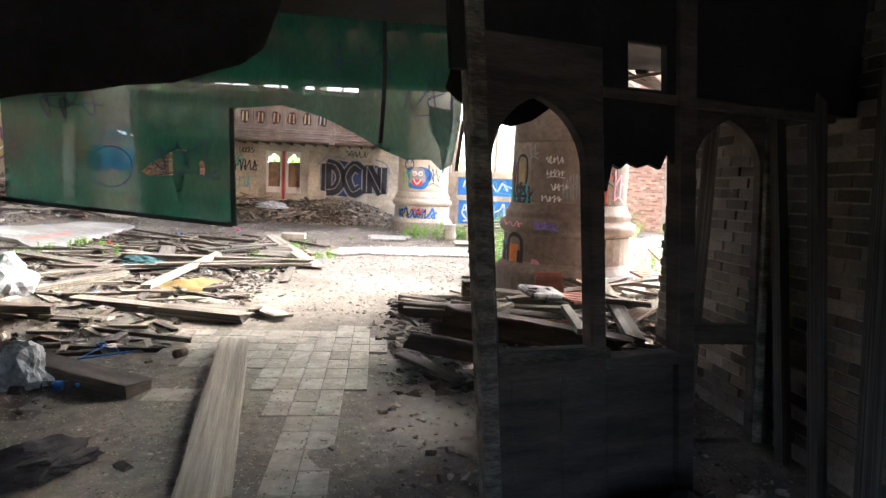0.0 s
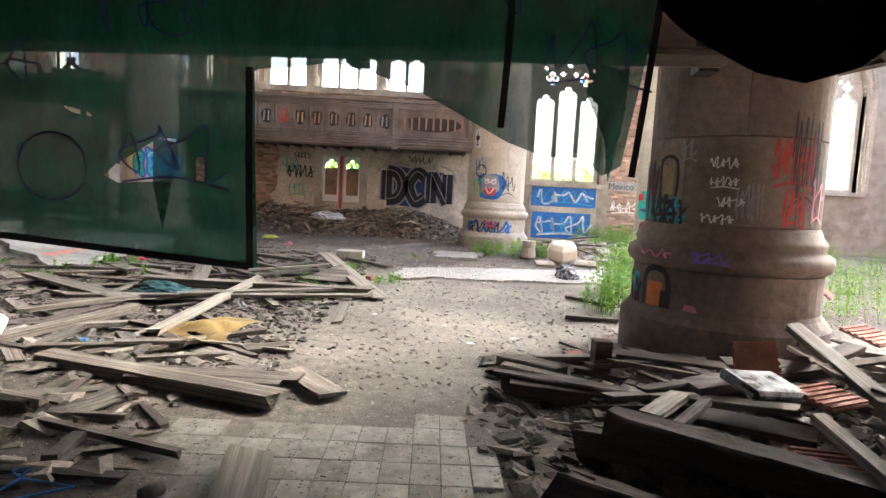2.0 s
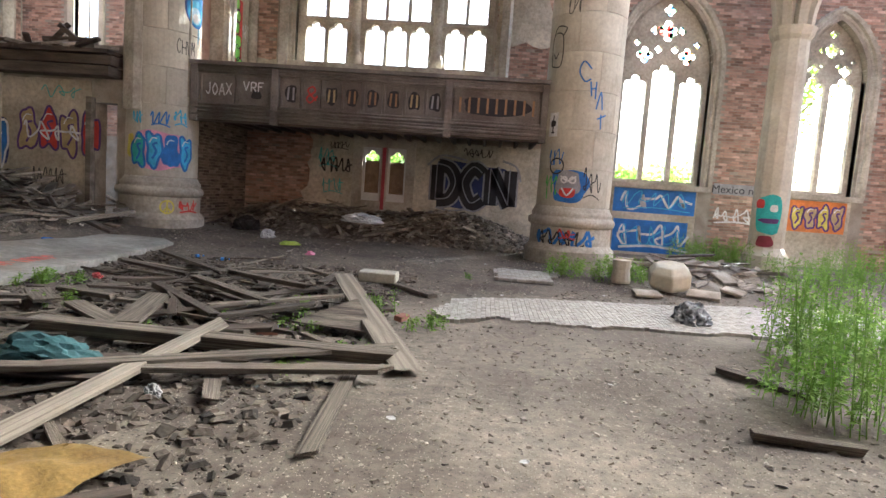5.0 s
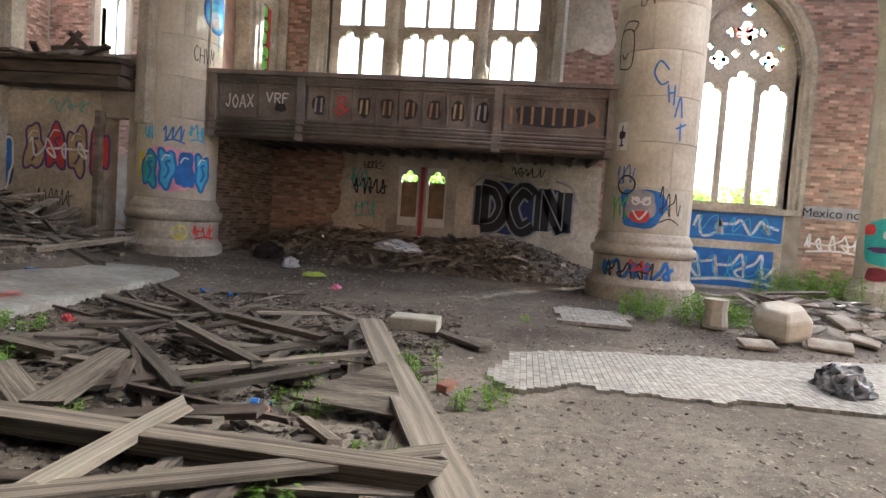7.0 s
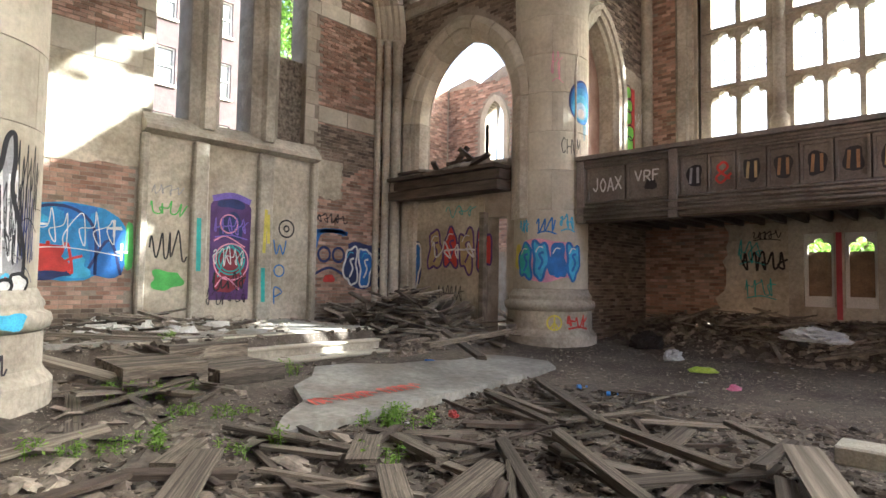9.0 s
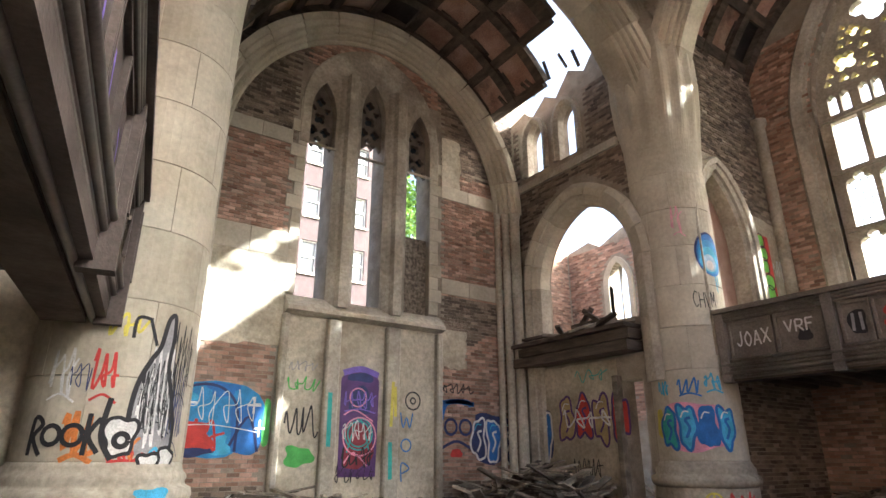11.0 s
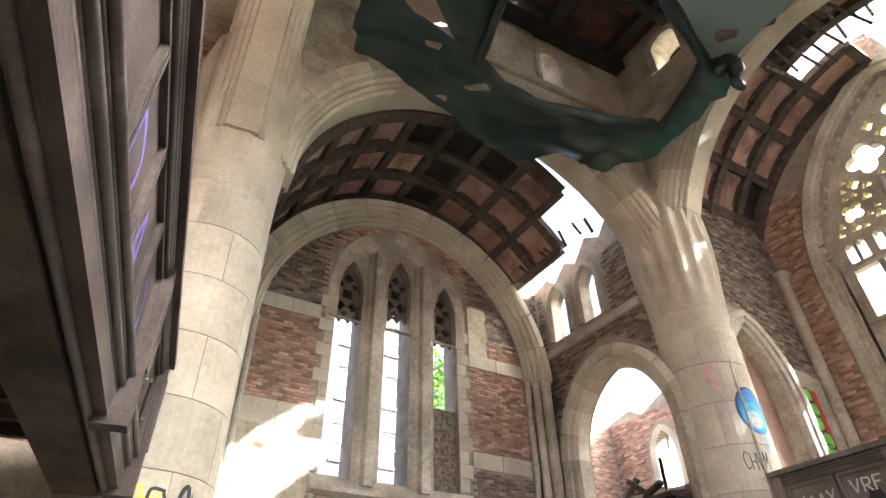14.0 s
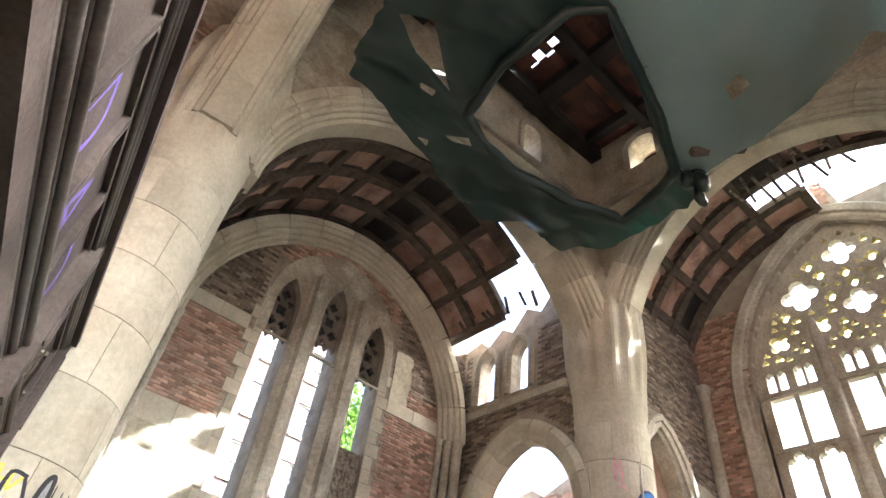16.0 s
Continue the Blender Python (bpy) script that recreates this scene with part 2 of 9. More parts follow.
def extrude_shape(bm, outer, holes, d0, d1, m):
    """A flat shape (u, v) with holes, given thickness from d0 to d1; m takes (u, d, v) to the world."""
    from_loops = [outer, *holes]
    flat = [p for lp in from_loops for p in lp]
    tris = tess([[Vector((u, v, 0)) for u, v in lp] for lp in from_loops])
    front = [bm.verts.new(m @ Vector((u, d0, v))) for u, v in flat]
    back = [bm.verts.new(m @ Vector((u, d1, v))) for u, v in flat]
    for a, b, c in tris:
        if len({a, b, c}) == 3:
            try:
                bm.faces.new((front[a], front[b], front[c]))
                bm.faces.new((back[c], back[b], back[a]))
            except ValueError:
                pass
    i = 0
    for lp in from_loops:
        n = len(lp)
        for k in range(n):
            a, b = i + k, i + (k + 1) % n
            try:
                bm.faces.new((front[a], front[b], back[b], back[a]))
            except ValueError:
                pass
        i += n


def arch_curve(a, h, n=14):
    """Points (u, v) of a pointed arch of half width a and rise h, from (-a, 0) over (0, h) to (a, 0)."""
    if h <= a * 1.02:
        return [(-a * math.cos(math.pi * i / (2 * n)), h * math.sin(math.pi * i / (2 * n))) for i in range(2 * n + 1)]
    r = (a * a + h * h) / (2 * a)
    top = math.asin(h / r)
    left = [(r - a - r * math.cos(top * i / n), r * math.sin(top * i / n)) for i in range(n + 1)]
    return left + [(-u, v) for u, v in reversed(left[:-1])]


def round_arch(a, h, n=14):
    """Points (u, v) of a full, barely pointed arch: two quarter ellipses that meet in a slight crest."""
    k = 0.06 * a
    left = [(k - (a + k) * math.cos(t), h * math.sin(t)) for t in [math.acos(k / (a + k)) * i / n for i in range(n + 1)]]
    top = left[-1][1]
    left = [(u, v * h / top) for u, v in left]
    return left + [(-u, v) for u, v in reversed(left[:-1])]


def arch_hole(u0, u1, v0, spring, rise, n=12):
    """A pointed opening as a closed loop."""
    c, a = (u0 + u1) / 2, (u1 - u0) / 2
    return [(u0, v0)] + [(c + u, spring + v) for u, v in arch_curve(a, rise, n)] + [(u1, v0)]


def rect_hole(u0, u1, v0, v1):
    return [(u0, v0), (u0, v1), (u1, v1), (u1, v0)]


def cusped_hole(u0, u1, v0, v1, n=5):
    """A light with a three-lobed head."""
    w = u1 - u0
    pts = [(u0, v0), (u0, v1 - 0.52 * w)]
    for cx, cy, r, s, e in ((u0 + 0.24 * w, v1 - 0.46 * w, 0.24 * w, 190, 70), (u0 + 0.5 * w, v1 - 0.2 * w, 0.22 * w, 195, -15), (u0 + 0.76 * w, v1 - 0.46 * w, 0.24 * w, 110, -10)):
        for i in range(n + 1):
            t = radians(s + (e - s) * i / n)
            pts.append((cx + r * math.cos(t), cy + r * math.sin(t)))
    pts += [(u1, v1 - 0.52 * w), (u1, v0)]
    return pts


def lobed_hole(cx, cy, r, lobes=4, turn=45, n=5):
    """A foil: a ring of round lobes."""
    pts = []
    k = 0.56
    for j in range(lobes):
        a = radians(turn) + 2 * math.pi * j / lobes
        ox, oy = cx + r * k * math.cos(a), cy + r * k * math.sin(a)
        for i in range(n + 1):
            t = a + radians(-100 + 200 * i / n)
            pts.append((ox + r * (1 - k) * math.cos(t), oy + r * (1 - k) * math.sin(t)))
    return pts[::-1]


FACE_N = lambda y: Matrix(((1, 0, 0, 0), (0, 1, 0, y), (0, 0, 1, 0), (0, 0, 0, 1)))  # u along x, d along +y
FACE_W = lambda x: Matrix(((0, -1, 0, x), (1, 0, 0, 0), (0, 0, 1, 0), (0, 0, 0, 1)))  # u along y, d along -x


def lathe(bm, profile, n=32, m=None):
    rings = []
    for r, z in profile:
        rings.append([bm.verts.new((m or Matrix()) @ Vector((r * math.cos(2 * math.pi * i / n), r * math.sin(2 * math.pi * i / n), z))) for i in range(n)])
    for a, b in zip(rings, rings[1:]):
        for i in range(n):
            bm.faces.new((a[i], a[(i + 1) % n], b[(i + 1) % n], b[i]))
    for ring in (rings[0], rings[-1]):
        bm.faces.new(ring)


def sweep_loop(bm, pts, m, section, caps=True):
    """Sweeps a closed section (offset outward from the curve, depth) along points (u, v) of a plane; m takes (u, d, v) to the world."""
    rows = []
    for i, (u, v) in enumerate(pts):
        a, b = pts[max(i - 1, 0)], pts[min(i + 1, len(pts) - 1)]
        tx, ty = b[0] - a[0], b[1] - a[1]
        l = math.hypot(tx, ty) or 1
        nx, ny = -ty / l, tx / l
        rows.append([bm.verts.new(m @ Vector((u + nx * o, d, v + ny * o))) for o, d in section])
    k = len(section)
    for a, b in zip(rows, rows[1:]):
        for i in range(k):
            bm.faces.new((a[i], a[(i + 1) % k], b[(i + 1) % k], b[i]))
    if caps:
        bm.faces.new(rows[0])
        bm.faces.new(rows[-1][::-1])


def fast_mesh(name, verts, faces, material):
    me = bpy.data.meshes.new(name)
    me.from_pydata(verts, [], faces)
    me.materials.append(material)
    return me


BOXF = ((0, 2, 3, 1), (4, 5, 7, 6), (0, 1, 5, 4), (2, 6, 7, 3), (0, 4, 6, 2), (1, 3, 7, 5))


def vnoise(x, y, z=0.0, s=1.0):
    return noise.noise(Vector((x * s, y * s, z * s)))


# ---- the plan ----
XC, YN = -11.0, 22.7  # inner faces of the chancel's end wall and of the north wall
YC0, YC1 = 10.0, 18.6  # inner faces of the chancel's side walls
FL, FR, NL, NR = (-6.8, 19.25), (2.75, 19.25), (-7.45, 9.39), (4.0, 8.48)  # the four crossing columns
R_COL = 0.80


def ground_z(x, y):
    """Height of the earth: a little higher towards the chancel, heaps along the north wall and by the debris."""
    def hump(cx, cy, rx, ry, h):
        q = ((x - cx) / rx) ** 2 + ((y - cy) / ry) ** 2
        return h * max(0.0, 1 - q) ** 1.5
    z = 0.24 * min(1.0, max(0.0, (-x - 4.6) / 3.0)) * min(1.0, max(0.0, (y - 6.0) / 4.0))
    z += 0.14 * min(1.0, max(0.0, (y - 15.5) / 4.0))
    z += hump(-2.0, 22.4, 5.5, 2.3, 0.62) + hump(-4.6, 21.4, 2.0, 1.8, 0.3) + hump(0.4, 21.8, 1.8, 1.6, 0.3)
    z += hump(4.3, 6.3, 2.6, 1.9, 0.34) + hump(-9.3, 17.2, 2.2, 2.2, 0.5) + hump(-9.6, 11.6, 1.9, 1.8, 0.45)
    z += hump(5.4, 18.4, 2.2, 1.3, 0.25) + hump(-3.2, 6.9, 2.6, 1.5, 0.1)
    if x < -8.0 and 10.0 < y < 15.5:
        z = max(z * 0.5 + 0.33, 0.6)
    z += 0.03 * vnoise(x, y, 3, 0.7) + 0.012 * vnoise(x, y, 9, 3.1)
    return z


def build_ground():
    near = [round(-14 + 0.16 * i, 3) for i in range(250)]
    xs = [-900, -200, -60, -25, *near, 40, 90, 250, 900]
    ny = [round(-6 + 0.16 * i, 3) for i in range(190)]
    ys = [-900, -200, -60, -20, *ny, 40, 90, 250, 900]
    vs = [(x, y, ground_z(x, y) if -13 < x < 25 and -5 < y < 24 else -0.02) for y in ys for x in xs]
    n = len(xs)
    fs = [(j * n + i, j * n + i + 1, (j + 1) * n + i + 1, (j + 1) * n + i) for j in range(len(ys) - 1) for i in range(n - 1)]
    me = fast_mesh("ground", vs, fs, M_DIRT)
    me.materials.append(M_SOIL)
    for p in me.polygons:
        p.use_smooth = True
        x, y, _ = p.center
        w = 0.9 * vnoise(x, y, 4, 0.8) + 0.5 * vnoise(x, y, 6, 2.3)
        # darker soil to the north; among the planks it stands in for shaded gaps
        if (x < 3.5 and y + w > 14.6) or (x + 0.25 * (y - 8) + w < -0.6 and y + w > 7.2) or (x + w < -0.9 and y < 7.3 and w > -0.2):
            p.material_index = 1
    tagged(new("ground", me), "brown packed earth floor strewn with grit and dust", "ground", kind="structure")


build_ground()


def inside(poly, u, v):
    hit, j = False, len(poly) - 1
    for i in range(len(poly)):
        (a, b), (c, d) = poly[i], poly[j]
        if (b > v) != (d > v) and u < (c - a) * (v - b) / (d - b) + a:
            hit = not hit
        j = i
    return hit


SINGLE_BRICKS = []  # parent, frame, u, v, depth, tilt of bricks that stand as objects of their own


def brick_field(m, u0, u1, v0, v1, holes, proud=0.012, keep=None, seed=1, single=None, parent=None):
    """Bricks of a running bond on the face d = 0, clear of the holes; returns vertices and faces of the joined courses."""
    rng = random.Random(seed)
    L, Hh, J = 0.205, 0.062, 0.012
    vs, fs = [], []
    rows = int((v1 - v0) / (Hh + J))
    for r in range(rows):
        v = v0 + r * (Hh + J)
        u = u0 - (L + J) / 2 * (r % 2)
        while u < u1:
            a, b = max(u, u0), min(u + L, u1)
            u += L + J
            if b - a < 0.03:
                continue
            mid = ((a + b) / 2, v + Hh / 2)
            if keep and not keep(*mid):
                continue
            if any(inside(h, q, w) for h in holes for q in (a, mid[0], b) for w in (v, v + Hh)):
                continue
            if rng.random() < 0.012:
                continue
            d = -proud - rng.uniform(-0.007, 0.009)
            e = rng.uniform(-0.003, 0.003)
            if single and b - a > L - 0.001 and single[0] < mid[0] < single[1] and single[2] < mid[1] < single[3]:
                SINGLE_BRICKS.append((parent, m, mid[0], mid[1], d, e))
                continue
            k = len(vs)
            for dd in (0.0, d):
                vs += [tuple(m @ Vector(p)) for p in ((a, dd, v + e), (b, dd, v - e), (b, dd, v + Hh - e), (a, dd, v + Hh + e))]
            fs += [(k + 4, k + 5, k + 6, k + 7), (k, k + 1, k + 5, k + 4), (k + 1, k + 2, k + 6, k + 5), (k + 2, k + 3, k + 7, k + 6), (k + 3, k, k + 4, k + 7)]
    return vs, fs


def brick_part(name_parent, m, u0, u1, v0, v1, holes, keep=None, seed=1, material=None, single=None):
    vs, fs = brick_field(m, u0, u1, v0, v1, holes, keep=keep, seed=seed, single=single, parent=name_parent)
    ob = new("brickwork", fast_mesh("brickwork", vs, fs, material or M_BRICK))
    ob.parent = name_parent
    ob["kind"] = "stuff"
    return ob


def ragged(u0, u1, v0, v1, amp=0.12, step=0.14, seed=1, sides="lrtb"):
    """A patch whose named sides (left, right, top, bottom) are broken edges."""
    rng = random.Random(seed)
    pts = []

    def side(a, b, tag, nx, ny):
        n = max(2, int(math.hypot(b[0] - a[0], b[1] - a[1]) / step))
        for i in range(n):
            t = i / n
            k = (amp * (0.9 * vnoise(a[0] + (b[0] - a[0]) * t, a[1] + (b[1] - a[1]) * t, seed * 7.3, 1.7) + 0.5 * (rng.random() - 0.5))) if tag in sides and i else 0
            pts.append((a[0] + (b[0] - a[0]) * t + nx * k, a[1] + (b[1] - a[1]) * t + ny * k))
    side((u0, v0), (u0, v1), "l", -1, 0)
    side((u0, v1), (u1, v1), "t", 0, 1)
    side((u1, v1), (u1, v0), "r", 1, 0)
    side((u1, v0), (u0, v0), "b", 0, -1)
    return pts


def plaster(parent, m, outline, holes=(), thick=0.03, material=None, name="plaster", label=""):
    bm = B()
    extrude_shape(bm, outline, list(holes), -thick, 0.0, m)
    return part(name, bm, material or M_PLASTER, parent, label)


# ---- north wall with the great window ----
WALL_TOP = 13.4
NW = FACE_N(YN)
BIG = arch_hole(-4.92, 0.66, 4.85, 8.8, 4.35, 16)
LOW = rect_hole(-2.86, -1.45, 1.0, 2.72)
LAN1 = arch_hole(4.25, 6.64, 2.1, 5.3, 1.95, 12)
LAN2 = arch_hole(8.95, 10.65, 2.1, 5.2, 1.55, 12)
LAN3 = arch_hole(13.6, 15.6, 2.3, 5.6, 1.8, 12)
wall_n = thing("wall_north", "north wall of red brick with flaking plaster", "wall", kind="structure")
bm = B()
# east of x 2.6 raised to 17 m, unseen, to keep sun off the entrance
extrude_shape(bm, [(-6.9, -0.3), (-6.9, WALL_TOP), (-4.6, 13.9), (-3.6, 14.4), (-2.6, 14.6), (-1.75, 14.2), (-1.6, 13.5), (2.6, 13.5), (2.6, 17.0), (24, 17.0), (24, -0.3)], [BIG, LOW, LAN1, LAN2, LAN3], 0.0, 0.65, NW)
part("masonry", bm, M_MORTAR, wall_n)
# brick shows wherever the plaster has gone
brick_part(wall_n, NW, -6.2, 3.6, 0.0, 11.5, [BIG, LOW, rect_hole(-3.2, -1.1, 0.6, 3.0)], keep=lambda u, v: v > 4.4 or u < -3.6, seed=3)
brick_part(wall_n, NW, -4.6, -1.8, 13.3, 14.5, [], keep=lambda u, v: v < 13.8 + 0.5 * (u + 4.6), seed=33)
brick_part(wall_n, NW, 2.2, 12.6, 0.0, 7.6, [LAN1, LAN2, arch_hole(3.95, 6.94, 0, 5.3, 2.25), arch_hole(8.7, 10.9, 0, 5.2, 1.85)], seed=4, single=(6.9, 9.0, 1.0, 4.6))
plaster(wall_n, NW, ragged(-4.35, 2.3, 0.2, 2.86, 0.3, 0.16, 5, "l"), [rect_hole(-3.02, -1.29, 0.86, 2.85)])
plaster(wall_n, NW, ragged(0.75, 2.2, 5.6, 9.5, 0.25, 0.2, 6))
plaster(wall_n, NW, ragged(-6.1, -4.9, 4.2, 4.9, 0.12, 0.2, 7, "tr"))

# ---- chancel end wall with three lancets ----
CW = FACE_W(XC)
LC = [arch_hole(12.62, 13.28, 4.45, 8.75, 0.85, 8), arch_hole(13.88, 14.55, 4.45, 9.1, 0.9, 8), arch_hole(15.18, 15.84, 4.45, 8.75, 0.85, 8)]
wall_c = thing("wall_chancel_west", "chancel end wall of brick and pale plaster, sprayed with graffiti", "wall", kind="structure")
bm = B()
extrude_shape(bm, rect_hole(9.3, 19.3, -0.3, 13.0), LC, 0.0, 0.6, CW)
part("masonry", bm, M_MORTAR, wall_c)
# darker brick at the wall's top, at its foot and in a band on the right
darker = lambda u, v: (u > 16.1 and 4.1 + 0.3 * vnoise(u, v, 2, 1.5) < v < 5.0) or (u > 16.1 and v > 8.3 + 0.5 * vnoise(u, v, 5, 1.2)) or (u < 12.5 and v > 7.9) or v < 0.9
UNDER = rect_hole(12.45, 16.15, 0.0, 9.9)
brick_part(wall_c, CW, 10.0, 18.6, 0.2, 11.3, [UNDER], keep=lambda u, v: not (u < 12.5 and 3.5 < v < 5.7) and not (16 < u < 16.9 and 3.4 < v < 4.2) and not darker(u, v), seed=5, single=(10.0, 12.45, 1.35, 3.4))
brick_part(wall_c, CW, 10.0, 18.6, 0.2, 11.3, [UNDER], keep=lambda u, v: darker(u, v) and not (16 < u < 16.9 and 3.4 < v < 4.2), seed=55, material=M_BRICKDARK)

# ---- chancel side walls ----
CN = FACE_N(YC1)
ARCH_N = arch_hole(-10.16, -7.3, 4.15, 5.35, 1.79, 12)
CLR = [arch_hole(-10.36, -9.76, 8.5, 9.5, 0.5, 6), arch_hole(-9.2, -8.6, 8.5, 9.55, 0.5, 6)]
wall_cn = thing("wall_chancel_north", "chancel side wall of brick with a tall pointed opening", "wall", kind="structure")
bm = B()
top = [(-11.0, 9.0), (-11.0, 10.35), (-10.4, 10.5), (-10.1, 10.2), (-9.6, 10.6), (-9.2, 10.35), (-8.7, 10.9), (-8.2, 10.6), (-7.6, 11.3), (-6.6, 11.3), (-6.6, 9.0)]
extrude_shape(bm, [(-11.0, -0.3)] + top + [(-6.6, -0.3)], [ARCH_N, *CLR, rect_hole(-7.95, -7.45, 0.0, 2.9)], 0.0, 0.38, CN)
part("masonry", bm, M_MORTAR, wall_cn)
brick_part(wall_cn, CN, -10.9, -7.2, 6.5, 10.2, [arch_hole(-10.75, -6.9, 4.1, 5.35, 2.5), rect_hole(-10.6, -8.3, 8.3, 10.2)], seed=6, material=M_BRICKDARK)
plaster(wall_cn, CN, ragged(-10.85, -8.05, 0.0, 3.35, 0.06, 0.2, 8, "t"))
bm = B()
extrude_shape(bm, rect_hole(-11.0, -7.4, -0.3, 12.0), [], -0.6, 0.0, FACE_N(YC0))
solid("wall_chancel_south", bm, M_PLASTER, "plain plastered chancel side wall", "wall", kind="structure")

# ---- roofless room beyond the chancel opening ----
room = thing("wall_side_room", "roofless side room of bare red brick", "wall", kind="structure")
RW = FACE_N(24.4)
SMALL = arch_hole(-12.75, -11.95, 5.3, 7.0, 0.75, 8)
bm = B()
extrude_shape(bm, [(-14.6, -0.3), (-14.6, 8.6), (-13.5, 8.8), (-13, 8.5), (-12, 8.9), (-11.2, 8.7), (-10.5, 9.0), (-9.5, 8.8), (-8.0, 9.1), (-6.2, 9.0), (-6.2, -0.3)], [SMALL], 0.0, 0.5, RW)
part("masonry", bm, M_MORTAR, room)
brick_part(room, RW, -14.5, -6.3, 2.5, 8.5, [SMALL, arch_hole(-13.0, -11.7, 5.1, 7.0, 1.0)], seed=7)
SW = FACE_W(-14.5)
bm = B()
extrude_shape(bm, [(18.9, -0.3), (18.9, 9.4), (20, 9.6), (21, 9.2), (22, 9.5), (23, 9.0), (24.4, 9.2), (24.4, -0.3)], [], 0.0, 0.5, SW)
part("masonry", bm, M_MORTAR, room)
brick_part(room, SW, 19.0, 24.3, 2.5, 8.9, [], seed=8)

# ---- transept west wall with a blocked pointed doorway ----
TW = FACE_W(-6.2)
wall_tw = thing("wall_transept_west", "transept side wall of dark brick with a blocked pointed doorway", "wall", kind="structure")
DOOR = arch_hole(19.32, 20.98, 3.3, 5.7, 1.64, 10)
bm = B()
extrude_shape(bm, rect_hole(19.2, 22.7, -0.3, WALL_TOP), [DOOR], 0.0, 0.6, TW)
part("masonry", bm, M_MORTAR, wall_tw)
bm = B()
extrude_shape(bm, arch_hole(19.325, 20.975, 3.305, 5.7, 1.635, 10), [], 0.36, 0.59, TW)
part("masonry", bm, M_BRICK, wall_tw)
brick_part(wall_tw, TW, 19.3, 22.65, 0.2, 12.0, [arch_hole(18.9, 21.4, 4.0, 5.7, 2.1)], keep=lambda u, v: v < 3.2 or v > 6.4, seed=9, material=M_BRICKDARK)
plaster(wall_tw, TW, ragged(21.3, 22.6, 4.2, 6.6, 0.1, 0.2, 11, "tr"))

# ---- outer walls that close the nave and the entrance side ----
bm = B()
extrude_shape(bm, rect_hole(4.6, YN, -0.3, 9.5), [arch_hole(14.5, 18.5, 2.5, 5.5, 2.2)], -0.6, 0.0, FACE_W(24))
solid("wall_east", bm, M_BRICK, "far nave end wall of red brick with a tall opening", "wall", kind="structure")
# unseen; openings left out here and eastward to darken the near-left column
bm = B()
extrude_shape(bm, rect_hole(4.4, 24, -0.3, 12.6), [], -0.6, 0.0, FACE_N(4.6))
solid("wall_nave_south", bm, M_BRICK, "plain nave side wall of red brick", "wall", kind="structure")
bm = B()
extrude_shape(bm, rect_hole(-9.0, 5.0, -0.3, 3.2), [rect_hole(0.8, 2.0, -0.05, 2.1)], -0.4, 0.0, FACE_N(-2.2))
solid("wall_entrance_south", bm, M_BLACK, "near-black back wall of the dark entrance room", "wall", kind="structure")
bm = B()
extrude_shape(bm, rect_hole(-2.2, 9.2, -0.3, 13.0), [], 0.0, 0.4, FACE_W(-7.5))
wall_ew = thing("wall_entrance_west", "brick and plaster wall beside the gallery", "wall", kind="structure")
part("masonry", bm, M_PLASTER, wall_ew)
brick_part(wall_ew, FACE_W(-7.5), 4.9, 9.0, 3.3, 11.0, [], keep=lambda u, v: not 6.2 < v < 6.6 and not 8.6 < v < 9.0, seed=15)
for z0 in (6.2, 8.6):
    bm = B()
    box(bm, -7.5, -7.44, 4.9, 9.0, z0, z0 + 0.38)
    part("band_stone", bm, M_STONE, wall_ew)
bm = B()
extrude_shape(bm, rect_hole(-2.2, 4.6, -0.3, 4.2), [], -0.4, 0.0, FACE_W(4.4))
solid("wall_entrance_east", bm, M_BLACK, "near-black side wall of the entrance room", "wall", kind="structure")
# wall above the gallery, at the back of the south transept
# unseen, left windowless to cut light in the tower
bm = B()
extrude_shape(bm, rect_hole(-7.6, 5.0, 2.9, WALL_TOP), [], -0.5, 0.0, FACE_N(4.8))
solid("wall_transept_south", bm, M_BRICK, "plain brick wall above the gallery", "wall", kind="structure")

# ---- the four crossing columns, in stone drums ----
def drum_mesh(r, h, span):
    bm = B()
    n, g, c = 9, 0.0035 / r, 0.006
    rows = []
    for rr, z0 in ((r - 0.14, 0.003), (r - c, 0.003), (r, c), (r, h - c), (r - c, h - 0.003), (r - 0.14, h - 0.003)):
        rows.append([bm.verts.new((rr * math.cos(a), rr * math.sin(a), z0)) for a in [g + (span - 2 * g) * i / n for i in range(n + 1)]])
    for a, b in zip(rows, rows[1:]):
        for i in range(n):
            bm.faces.new((a[i], a[i + 1], b[i + 1], b[i]))
    bm.faces.new([rw[0] for rw in rows])
    bm.faces.new([rw[-1] for rw in rows][::-1])
    me = mesh_of(bm, "stone_block")
    me.materials.append(M_STONE)
    return me


DRUM_H, SPAN = 0.8, 2 * math.pi / 5
DRUM = drum_mesh(R_COL, DRUM_H, SPAN)
RING_Z = 1.0


